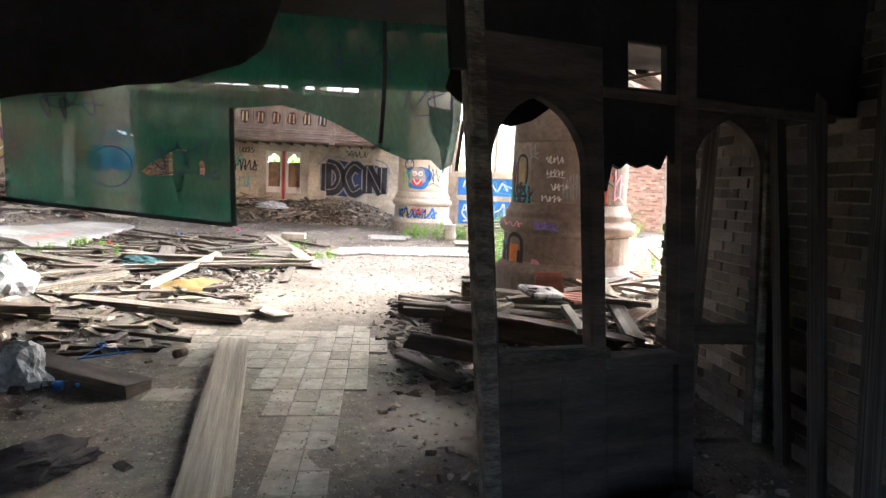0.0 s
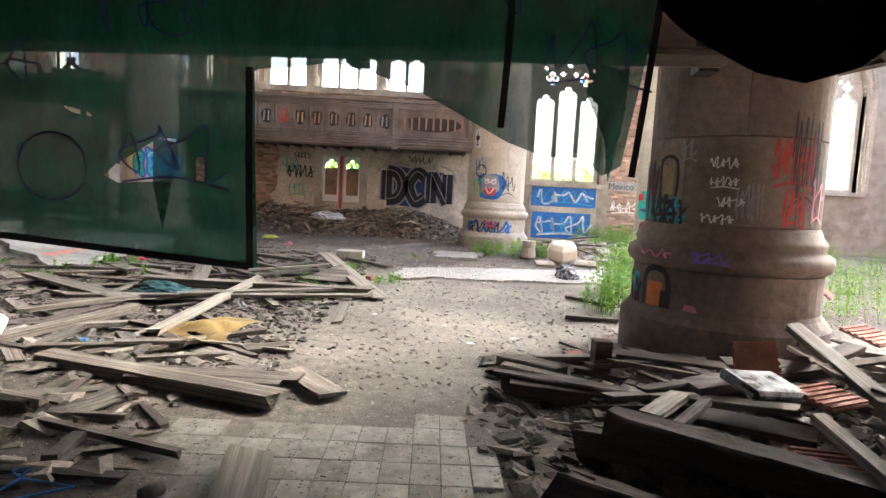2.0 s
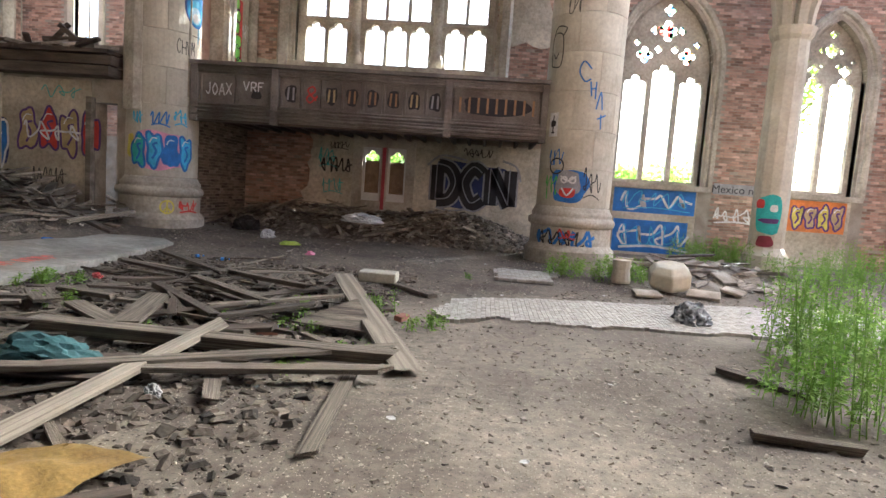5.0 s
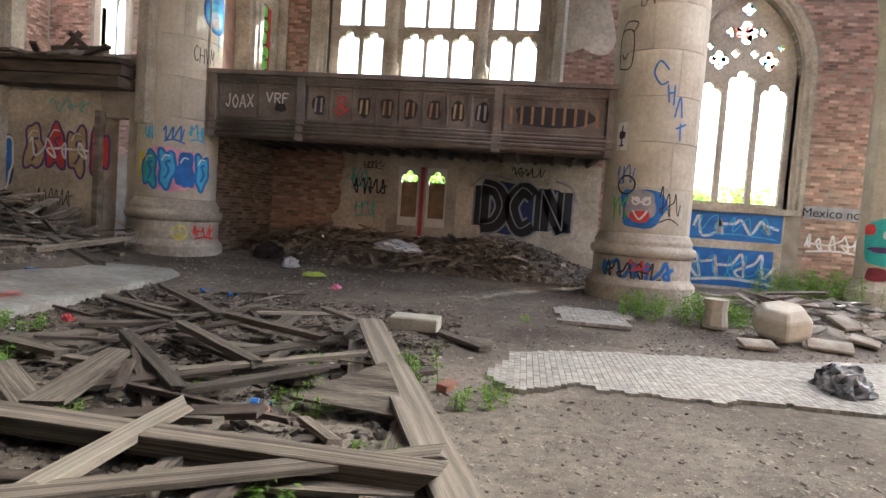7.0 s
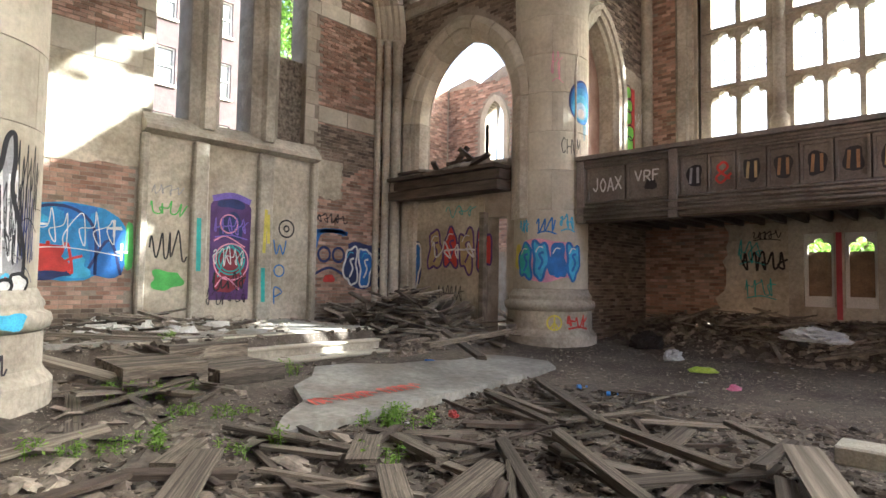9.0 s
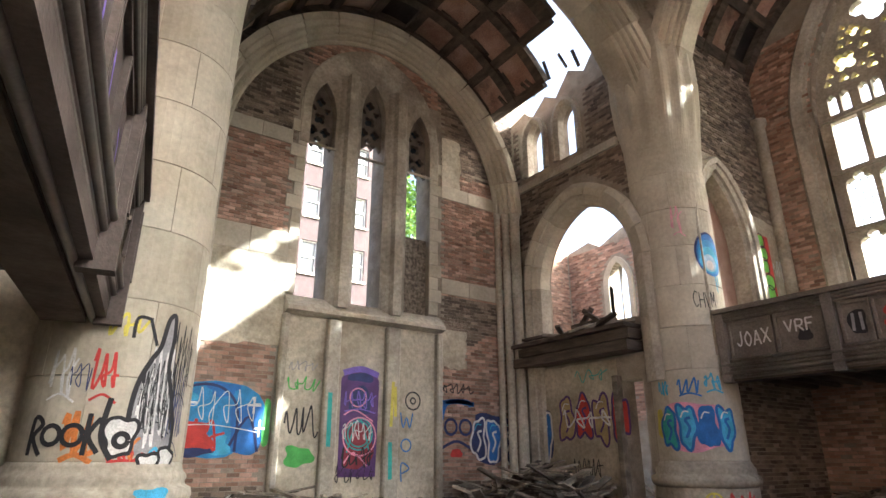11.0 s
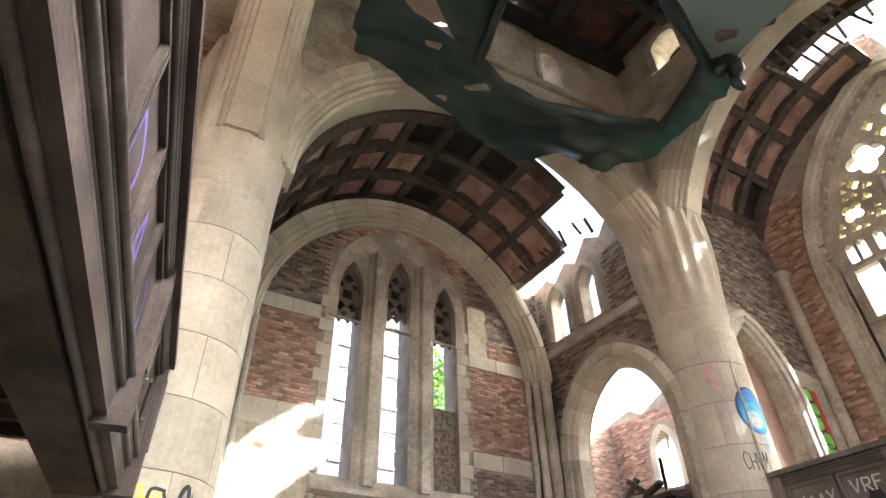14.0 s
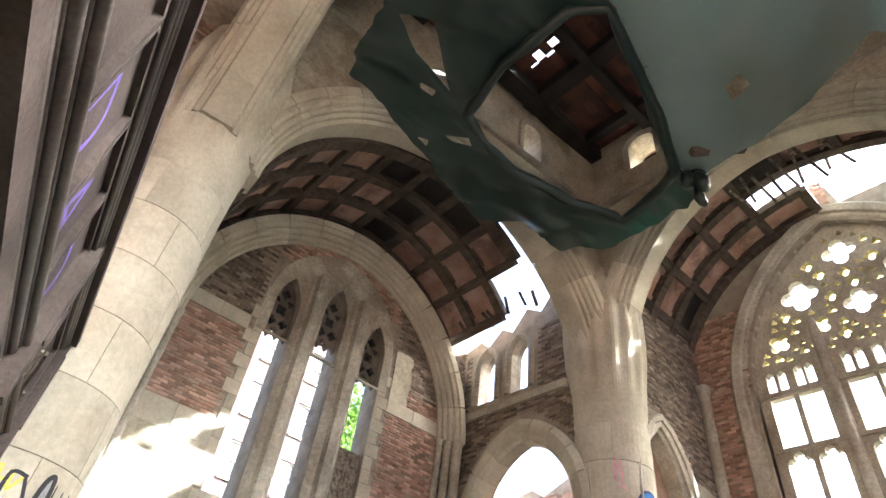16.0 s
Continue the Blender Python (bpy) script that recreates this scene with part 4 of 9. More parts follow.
box(bm, -3.15, -1.16, YN - 0.16, YN + 0.1, 0.74, 0.84)
part("window_sill", bm, M_STONE2, lowwin)

# ---- chancel window: shafts, sill, panels and bands ----
cwin = thing("window_6", "three tall lancets between limestone shafts in the chancel", "window", kind="structure")
for a, b in ((13.286, 13.874), (14.556, 15.174)):
    bm = B()
    c = (a + b) / 2
    extrude_shape(bm, [(a, -0.02), (a + 0.1, -0.10), (c - 0.14, -0.12), (c - 0.1, -0.26), (c + 0.1, -0.26), (c + 0.14, -0.12), (b - 0.1, -0.10), (b, -0.02), (b, 0.5), (a, 0.5)], [], 4.3, 9.9, Matrix(((0, 0, -1, XC), (1, 0, 0, 0), (0, 1, 0, 0), (0, 0, 0, 1))))
    part("shaft", bm, M_STONE2, cwin)
HEAD = arch_hole(12.45, 16.05, 7.9, 8.9, 2.0, 12)
bm = B()
extrude_shape(bm, HEAD, [arch_hole(a, b, 7.95, s, r, 8) for a, b, s, r in ((12.66, 13.26, 8.75, 0.82), (13.9, 14.53, 9.1, 0.87), (15.2, 15.82, 8.75, 0.82))], -0.05, 0.0, CW)
part("head_slab", bm, M_STONE2, cwin)
for a, b, s in ((12.62, 13.28, 8.75), (13.88, 14.55, 9.1), (15.18, 15.84, 8.75)):
    c, w = (a + b) / 2, b - a
    hs = [lobed_hole(c - 0.15, s - 0.35, 0.13, 4, 0), lobed_hole(c + 0.15, s - 0.35, 0.13, 4, 0), lobed_hole(c, s - 0.02, 0.15, 4, 45), lobed_hole(c - 0.17, s + 0.22, 0.09, 3, 90), lobed_hole(c + 0.17, s + 0.22, 0.09, 3, 30), lobed_hole(c, s + 0.42, 0.13, 4, 0), lobed_hole(c - 0.02, s - 0.56, 0.09, 4, 0)]
    outline = [(a, s - 0.75)] + [(c + u, s + v) for u, v in arch_curve(w / 2, 0.88, 8)] + [(b, s - 0.75)]
    low = [(b - w * t, s - 0.75 + 0.16 * math.sin(math.pi * t * 3) ** 2) for t in (0.08, 0.17, 0.25, 0.33, 0.42, 0.5, 0.58, 0.67, 0.75, 0.83, 0.92)]
    bm = B()
    extrude_shape(bm, outline + low, hs, 0.2, 0.32, CW)
    part("tracery", bm, M_TRACERY, cwin)
    bm = B()
    extrude_shape(bm, [(a, s - 0.5), *[(c + u, s + v) for u, v in arch_curve(w / 2, 0.86, 8)], (b, s - 0.5)], [], 0.36, 0.38, CW)
    part("pane", bm, M_DKGLASS, cwin)
bm = B()
box(bm, XC - 0.2, XC - 0.14, 15.18, 15.84, 4.4, 6.32)
part("board", bm, M_WOOD, cwin, "grey board closing the foot of a light")
bm = B()
extrude_shape(bm, [(0.0, 4.06), (-0.26, 4.12), (-0.26, 4.2), (0.0, 4.46), (0.2, 4.46), (0.2, 4.06)], [], 12.45, 16.15, Matrix(((-1, 0, 0, XC), (0, 1, 0, 0), (0, 0, 1, 0), (0, 0, 0, 1))))
part("window_sill", bm, M_STONE2, cwin)
# jamb stones, toothed on the left side
rng = random.Random(2)
z = 4.5
while z < 9.0:
    h = 0.3
    for y0, y1 in ((12.62 - (0.2 if int(z / h) % 2 else 0.34), 12.62), (15.84, 15.84 + (0.24 if int(z / h) % 2 else 0.34))):
        bm = B()
        box(bm, XC - 0.02, XC + 0.035, y0, y1, z + 0.005, z + h - 0.005)
        part("jamb_stone", bm, M_STONE, cwin)
    z += h
# the dado under the window: panels between two flat pilasters
bm = B()
box(bm, XC, XC + 0.03, 12.45, 16.15, 0.3, 4.08)
part("dado", bm, M_PLASTER, wall_c)
for a, b in ((13.36, 13.66), (14.72, 15.05), (12.42, 12.56), (16.0, 16.15)):
    bm = B()
    box(bm, XC, XC + 0.17, a, b, 0.3, 4.06, bevel=0.03)
    part("pilaster", bm, M_STONE2, wall_c)
for y0, y1, z0, z1 in ((10.0, 12.42, 5.2, 5.72), (10.0, 12.3, 7.75, 8.1), (16.18, 18.2, 7.5, 7.85), (16.18, 18.2, 5.05, 5.42)):
    y = y0
    while y < y1 - 0.1:
        e = min(y + 0.82, y1)
        bm = B()
        box(bm, XC - 0.02, XC + 0.04, y + 0.004, e - 0.004, z0, z1, bevel=0.008)
        part("band_stone", bm, M_STONE, wall_c)
        y = e
plaster(wall_c, CW, ragged(10.0, 12.44, 3.42, 5.2, 0.16, 0.13, 21, "b"))
plaster(wall_c, CW, ragged(16.1, 16.9, 3.35, 4.2, 0.12, 0.1, 22, "rb"))
plaster(wall_c, CW, ragged(16.2, 16.75, 7.6, 9.2, 0.12, 0.15, 23, "rt"))
# the great arch round the window and its corner shafts
cva = [(14.4 + u, 7.4 + v) for u, v in arch_curve(3.45, 3.6, 26)]
arch = thing("chancel_arch", "ribbed limestone arch round the chancel window", "arch")
SEC2 = [(0.0, 0.0), (0.0, -0.07), (0.04, -0.1), (0.09, -0.09), (0.1, -0.16), (0.14, -0.2), (0.2, -0.18), (0.21, -0.26), (0.26, -0.3), (0.32, -0.28), (0.34, -0.36), (0.44, -0.38), (0.46, -0.43), (0.6, -0.46), (0.62, 0.0)]
for i in range(0, len(cva) - 1, 4):
    bm = B()
    sweep_loop(bm, cva[i:i + 5], CW, SEC2)
    part("voussoir", bm, M_STONE, arch)
for sgn, y in ((-1, 10.95), (1, 17.85)):
    for k, (off, r, dx) in enumerate(((0.06, 0.08, 0.08), (0.24, 0.1, 0.2), (0.44, 0.13, 0.34))):
        bm = B()
        lathe(bm, [(r * 1.5, 0.3), (r * 1.5, 0.7), (r, 0.85), (r, 7.3), (r * 1.2, 7.38), (r * 1.2, 7.44)], 12, Matrix.Translation((XC + dx, y + sgn * off, 0)))
        part("shaft", bm, M_STONE2, arch, smooth=True)

# ---- opening in the chancel's north wall ----
opening = thing("opening_arch", "pointed limestone arch over a wall opening", "arch")
pts = [(-8.73 + u, 5.35 + v) for u, v in arch_curve(1.4, 1.75, 18)]
SEC3 = [(0.0, 0.3), (0.0, -0.02), (0.08, -0.1), (0.2, -0.12), (0.2, -0.18), (0.36, -0.22), (0.5, -0.16), (0.5, 0.0), (0.3, 0.3)]
for i in range(0, len(pts) - 1, 4):
    bm = B()
    sweep_loop(bm, pts[i:i + 5], CN, SEC3)
    part("voussoir", bm, M_STONE, opening)
for u, v in ((-10.13, 1), (-7.33, -1)):
    bm = B()
    run = [(u, 0.3), (u, 2.0), (u, 4.15), (u, 5.35)] if v > 0 else [(u, 5.35), (u, 4.15), (u, 2.8)]
    sweep_loop(bm, run, CN, SEC3)
    part("jamb", bm, M_STONE2, opening)
for a, b in ((-10.34, -9.78), (-9.18, -8.62)):
    bm = B()
    sweep_loop(bm, arch_hole(a, b, 8.5, 9.52, 0.48, 8), CN, [(0.0, 0.2), (0.0, -0.02), (0.1, -0.1), (0.18, -0.1), (0.2, 0.0), (0.16, 0.2)])
    part("clerestory_frame", bm, M_STONE2, opening)
bm = B()
box(bm, -10.9, -7.4, YC1 - 0.1, YC1 + 0.02, 8.1, 8.3)
part("string_course", bm, M_STONE2, opening)
bm = B()
sweep_loop(bm, arch_hole(-12.75, -11.95, 5.3, 7.0, 0.75, 10), RW, [(0.0, 0.2), (0.0, -0.02), (0.2, -0.06), (0.22, 0.0), (0.2, 0.2)])
part("window_frame", bm, M_STONE, room)
bm = B()
box(bm, -12.38, -12.32, 24.55, 24.65, 5.3, 7.6)
part("mullion", bm, M_STONE2, room)

# ---- blocked doorway in the transept wall ----
door = thing("doorway_arch", "moulded limestone doorway arch, blocked with brick", "arch")
dpts = [(19.35, 3.2), (19.35, 4.5)] + [(20.15 + u, 5.7 + v) for u, v in arch_curve(0.8, 1.6, 12)] + [(20.95, 4.5), (20.95, 3.2)]
bm = B()
sweep_loop(bm, dpts, TW, [(0.0, 0.35), (0.0, 0.0), (0.08, -0.04), (0.1, -0.1), (0.22, -0.12), (0.24, -0.16), (0.36, -0.18), (0.42, -0.1), (0.42, 0.0)])
part("moulding", bm, M_STONE2, door)
bm = B()
lathe(bm, [(0.14, 3.2), (0.14, 9.2), (0.2, 9.3), (0.2, 9.42)], 10, Matrix.Translation((-6.08, 22.5, 0)))
part("corner_shaft", bm, M_STONE2, door, smooth=True)

# ---- nave pier between the north windows ----
pier = thing("nave_pier", "slender limestone pier with a painted green face", "column", at=(7.75, 20.9, 0))
bm = B()
lathe(bm, [(0.52, 0.0), (0.52, 0.5), (0.44, 0.62), (0.4, 0.7), (0.4, 5.6), (0.46, 5.7), (0.52, 5.9)], 12)
part("shaft", bm, M_STONE, pier, smooth=False)
bm = B()
for a in range(8):
    b = math.pi * 2 * a / 8
    sweep_loop(bm, [(0.3 + 0.12 * k * k * 0.3, 5.8 + 0.45 * k) for k in range(6)], Matrix(((math.cos(b), -math.sin(b), 0, 0), (math.sin(b), math.cos(b), 0, 0), (0, 0, 1, 0), (0, 0, 0, 1))), [(-0.12, -0.1), (-0.12, 0.1), (0.12, 0.1), (0.12, -0.1)])
part("ribs", bm, M_STONE, pier)

# ---- broken floor edge over the chancel's side door ----
ledge = thing("broken_floor", "broken dark timber floor edge with splintered joists and rubble", "floor edge")
for z0, z1, d in ((3.42, 3.62, 0.5), (3.66, 3.86, 0.42), (3.88, 3.96, 0.55)):
    bm = B()
    box(bm, -10.75, -7.35, YC1 - d, YC1 + 0.4, z0, z1)
    part("beam", bm, M_DARKWOOD, ledge)
rng = random.Random(8)
for i in range(16):
    bm = B()
    l = rng.uniform(0.4, 1.1)
    m = Matrix.Translation((-10.5 + 0.2 * i, YC1 - 0.25 + rng.uniform(-0.15, 0.4), 4.0 + rng.uniform(0, 0.14))) @ Euler((rng.uniform(-0.3, 0.3), rng.uniform(-0.4, 0.5), rng.uniform(-1.2, 1.2))).to_matrix().to_4x4()
    box(bm, -l / 2, l / 2, -0.06, 0.06, -0.03, 0.03, m)
    part("splinter", bm, M_DARKWOOD if i % 3 else M_CHIP, ledge)
for i in range(3):
    bm = B()
    m = Matrix.Translation((-9.0 + 0.25 * i, YC1 + 0.1, 4.25)) @ Euler((0.1, -0.9 + 0.8 * i, 0.3)).to_matrix().to_4x4()
    box(bm, -0.45, 0.45, -0.05, 0.05, -0.05, 0.05, m)
    part("broken_post", bm, M_DARKWOOD, ledge)
bm = B()
box(bm, -8.08, -7.96, YC1 - 0.16, YC1 + 0.1, 0.2, 3.0)
part("door_post", bm, M_WOOD2, ledge, "bare timber door post")


# ---- galleries ----
def gallery_frame(p, q):
    (x0, y0), (x1, y1) = p, q
    l = math.hypot(x1 - x0, y1 - y0)
    ux, uy = (x1 - x0) / l, (y1 - y0) / l
    return Matrix(((ux, -uy, 0, x0), (uy, ux, 0, y0), (0, 0, 1, 0), (0, 0, 0, 1))), l


def gallery(p, q, posts, panels, label, z0, z1, hb, ht, beads, oak, corbel=0.0):
    """A panelled parapet from p to q; d grows away from the viewer; hb and ht are the depths of the mouldings below and above the panels, corbel how far the lowest moulding steps back."""
    m, l = gallery_frame(p, q)
    g = thing("gallery", label, "balcony", "galleries")

    def run(nm, u0, u1, d0, d1, a, b, mat=None):
        bm = B()
        box(bm, u0, u1, d0, d1, a, b, m)
        return part(nm, bm, mat or oak, g)

    def bead(zz, d, r):
        bm = B()
        ring = [(r * math.cos(math.pi * k / 5), r * math.sin(math.pi * k / 5)) for k in range(10)]
        ends = [[bm.verts.new(m @ Vector((u, d + a, zz + b))) for a, b in ring] for u in (0.003, l - 0.003)]
        for k in range(10):
            bm.faces.new((ends[0][k], ends[0][(k + 1) % 10], ends[1][(k + 1) % 10], ends[1][k]))
        bm.faces.new(ends[0])
        bm.faces.new(ends[1])
        part("bead_moulding", bm, M_ROLL if corbel else oak, g, smooth=True)
    run("parapet_backing", 0.01, l - 0.01, 0.07, 0.16, z0 + 0.012, z1 - 0.05)
    run("soffit_board", 0.004, l - 0.004, 0.03 + corbel, 0.42 + corbel, z0 - 0.03, z0 + 0.01, M_DARKWOOD)
    if corbel:
        bm = B()
        along = Matrix(((0, 1, 0, 0), (1, 0, 0, 0), (0, 0, 1, 0), (0, 0, 0, 1)))
        extrude_shape(bm, [(corbel + 0.02, z0 + 0.012), (0.01, z0 + hb), (0.069, z0 + hb), (corbel + 0.1, z0 + 0.1)], [], 0.002, l - 0.002, m @ along)
        part("base_fascia", bm, oak, g)
    else:
        run("base_fascia", 0.002, l - 0.002, 0.0, 0.075, z0 + 0.004, z0 + hb)
    step = hb / beads
    for k in range(beads):
        zz = z0 + step * (k + 0.5)
        if corbel:
            f = (k + 0.5) / beads
            bead(zz - 0.012, corbel * (1 - f) - 0.012, 0.013 if k % 2 else 0.034)
            continue
        bead(zz, -0.012 - 0.03 * math.sin(math.pi * (k + 0.5) / beads) - (0.02 if k % 2 else 0), step * (0.42 if k % 2 else 0.3))
    run("top_fascia", 0.002, l - 0.002, -0.01, 0.075, z1 - ht, z1 - 0.09)
    run("handrail", 0.0, l, -0.12, 0.2, z1 - 0.08, z1)
    for k in range(3):
        bead(z1 - ht + (ht - 0.09) * (k + 0.5) / 3, -0.02 - 0.012 * k, (ht - 0.09) * 0.17)
    for u in posts:
        run("post", u - 0.08, u + 0.08, -0.075, 0.18, z0 - 0.05, z1 - 0.09)
        run("post_face", u - 0.045, u + 0.045, -0.09, -0.07, z0 + hb + 0.03, z1 - ht - 0.03)
    for u0, u1 in panels:
        a, b = z0 + hb + 0.006, z1 - ht - 0.006
        bm = B()
        extrude_shape(bm, rect_hole(u0, u1, a, b), [rect_hole(u0 + 0.04, u1 - 0.04, a + 0.05, b - 0.05)], 0.0, 0.08, m)
        part("panel_frame", bm, oak, g)
        bm = B()
        box(bm, u0 + 0.04, u1 - 0.04, 0.045, 0.075, a + 0.05, b - 0.05, m)
        part("panel", bm, oak, g)
    return m, l, g


# north gallery across the transept
NG0, NG1 = (-6.0, 19.03), (2.05, 19.03)
posts = [0.09, 1.95, 5.85, 7.95]
pan = [(0.2, 1.0), (1.05, 1.83)] + [(2.07 + 0.465 * i, 2.07 + 0.465 * i + 0.44) for i in range(8)] + [(5.97, 7.83)]
ng, ngl, NGAL = gallery(NG0, NG1, posts, pan, "dusty oak gallery front with sprayed panels between two columns", 2.74, 4.02, 0.36, 0.25, 5, M_BALC)
bm = B()
box(bm, -6.2, 2.4, 19.2, YN, 3.05, 3.2)
part("deck", bm, M_DARKWOOD, NGAL)
for i in range(20):
    bm = B()
    box(bm, -6.1 + 0.42 * i, -6.02 + 0.42 * i, 19.15, YN, 2.82, 3.05)
    part("joist", bm, M_DARKWOOD, NGAL)
# south gallery over the entrance
SG0, SG1 = (3.35, 7.71), (-6.75, 9.235)
sg, sgl, SGAL = gallery(SG0, SG1, [0.09, 3.15, 8.1, 10.1], [(0.2 + 0.72 * i, 0.2 + 0.72 * i + 0.7) for i in range(4)] + [(3.25 + 0.795 * i, 3.25 + 0.795 * i + 0.775) for i in range(6)] + [(8.2, 9.05), (9.07, 9.98)], "dark oak gallery front above the entrance, its mouldings coloured as lit", 2.7, 4.12, 0.38, 0.2, 9, M_BALC2, 0.22)
bm = B()
box(bm, 0, sgl, 0.5, 4.0, 3.3, 3.45, sg)
part("deck", bm, M_BLACK, SGAL)
for i in range(22):
    bm = B()
    box(bm, 0.2 + 0.45 * i, 0.28 + 0.45 * i, 0.5, 4.0, 3.0, 3.3, sg)
    part("joist", bm, M_DARKWOOD, SGAL)

# ---- chancel platform and steps ----
chancel = thing("steps", "three worn pale steps up to the chancel platform", "steps", kind="structure")
for i in range(3):
    x, z, y1 = -7.5 - 0.32 * i, 0.3 + 0.16 * i, 15.4 + 0.06 * i
    bm = B()
    box(bm, XC, x - 0.04, 11.4, y1 - 0.03, z - 0.2, z - 0.05)
    part("riser", bm, M_STONE2, chancel)
    bm = B()
    box(bm, -9.4, x, 11.4, y1, z - 0.05, z, bevel=0.015)
    part("tread", bm, M_STONE, chancel, "pale worn stone tread")
bm = B()
box(bm, XC, -8.2, 10.0, 15.5, 0.0, 0.64)
solid("platform", bm, M_SLAB, "low pale stone platform strewn with debris", "platform", kind="structure")


# ---- outside: a brick apartment house and trees ----
def apartment():
    h = thing("apartment_building", "tall pink brick apartment building with sash windows", "building", at=(-32, 0, 0))
    wins = [(y, z) for z in (4.5, 8.13, 11.76, 15.39, 19.02, 22.65, 26.28) for y in (10.6, 13.9, 17.2, 20.4, 23.6)]
    holes = [rect_hole(y, y + 1.05, z, z + 2.05) for y, z in wins]
    bm = B()
    extrude_shape(bm, rect_hole(2, 27.4, 0, 30), holes, 0.0, 0.4, FACE_W(0))
    part("wall", bm, M_PINK, h)
    bm = B()
    box(bm, -12, -0.4, 2, 27.4, 0, 30)
    part("core", bm, M_PINK, h)
    for y, z in wins:
        bm = B()
        extrude_shape(bm, rect_hole(y, y + 1.05, z, z + 2.05), [rect_hole(y + 0.08, y + 0.97, z + 0.08, z + 0.99), rect_hole(y + 0.08, y + 0.97, z + 1.07, z + 1.97)], 0.12, 0.2, FACE_W(0))
        w = part("window_frame", bm, M_SASH if y < 18 else M_WHITE, h)
        bm = B()
        box(bm, -0.26, -0.22, y + 0.05, y + 1.0, z + 0.05, z + 2.0)
        part("pane", bm, M_DKGLASS, w)
        bm = B()
        box(bm, -0.1, 0.12, y - 0.08, y + 1.13, z - 0.14, z)
        part("sill", bm, M_STONE2, w)
        if y in (10.6, 13.9):
            bm = B()
            box(bm, -0.2, 0.25, y + 0.15, y + 0.9, z + 0.08, z + 0.55)
            part("air_conditioner", bm, M_WHITE, w)
    return h


apartment()


def leaves(n, centre, size, seed, leaf=0.12):
    """Vertices and faces of many small leaf blades, in uneven clumps."""
    rng = random.Random(seed)
    vs, fs = [], []
    clumps = [(Vector((rng.gauss(0, 0.42), rng.gauss(0, 0.42), rng.gauss(0, 0.4))), rng.uniform(0.18, 0.42)) for _ in range(26)]
    for i in range(n):
        c, r = rng.choice(clumps)
        p = c + Vector((rng.gauss(0, r), rng.gauss(0, r), rng.gauss(0, r))) * 0.6
        p = Vector((p.x * size[0], p.y * size[1], p.z * size[2])) + Vector(centre)
        rot = Euler((rng.uniform(0, 6.3), rng.uniform(0, 6.3), rng.uniform(0, 6.3))).to_matrix()
        l = leaf * rng.uniform(0.6, 1.4)
        k = len(vs)
        for q in ((0, 0, 0), (0.35 * l, 0.5 * l, 0.08 * l), (0, l, 0), (-0.35 * l, 0.5 * l, 0.08 * l)):
            vs.append(tuple(p + rot @ Vector(q)))
        fs += [(k, k + 1, k + 2), (k, k + 2, k + 3)]
    return vs, fs


def tree(x, y, h, seed, spread=2.6, n=5000):
    rng = random.Random(seed)
    t = thing("tree", "leafy green tree outside the walls", "tree", "trees", at=(x, y, 0))
    bm = B()
    lathe(bm, [(0.3, -0.1), (0.22, 0.6), (0.16, h * 0.4), (0.09, h * 0.75), (0.03, h * 0.92)], 8)
    for i in range(7):
        a = rng.uniform(0, 6.3)
        z = h * rng.uniform(0.35, 0.7)
        m = Matrix.Translation((0, 0, z)) @ Euler((rng.uniform(0.6, 1.1), 0, a)).to_matrix().to_4x4()
        lathe(bm, [(0.07, 0), (0.045, spread * 0.4), (0.015, spread * 0.85)], 5, m)
    part("trunk", bm, M_BARK, t)
    vs, fs = leaves(n, (0, 0, h * 0.72), (spread, spread, h * 0.33), seed, 0.2)
    ob = new("crown", fast_mesh("crown", vs, fs, M_LEAF))
    ob.parent = t
    return t


# the tree at (12, 30.5) is added to block sun through window_2
for x, y, h, s in ((-22.5, 22.6, 16.5, 1), (-18.5, 13.0, 4.6, 2), (-3.6, 30.0, 3.3, 3), (-0.8, 31.0, 3.4, 4), (5.5, 31.5, 2.6, 5), (9.8, 32.0, 2.8, 6), (-12.5, 32, 7.0, 7), (12.0, 30.5, 13.0, 8)):
    tree(x, y, h, s, 1.4 if s == 1 else 2.6)
# crown added to block a sun stripe on the dado, with leaves behind the tracery
tree(1.0, 27.2, 17.5, 9, 1.5, 5000)


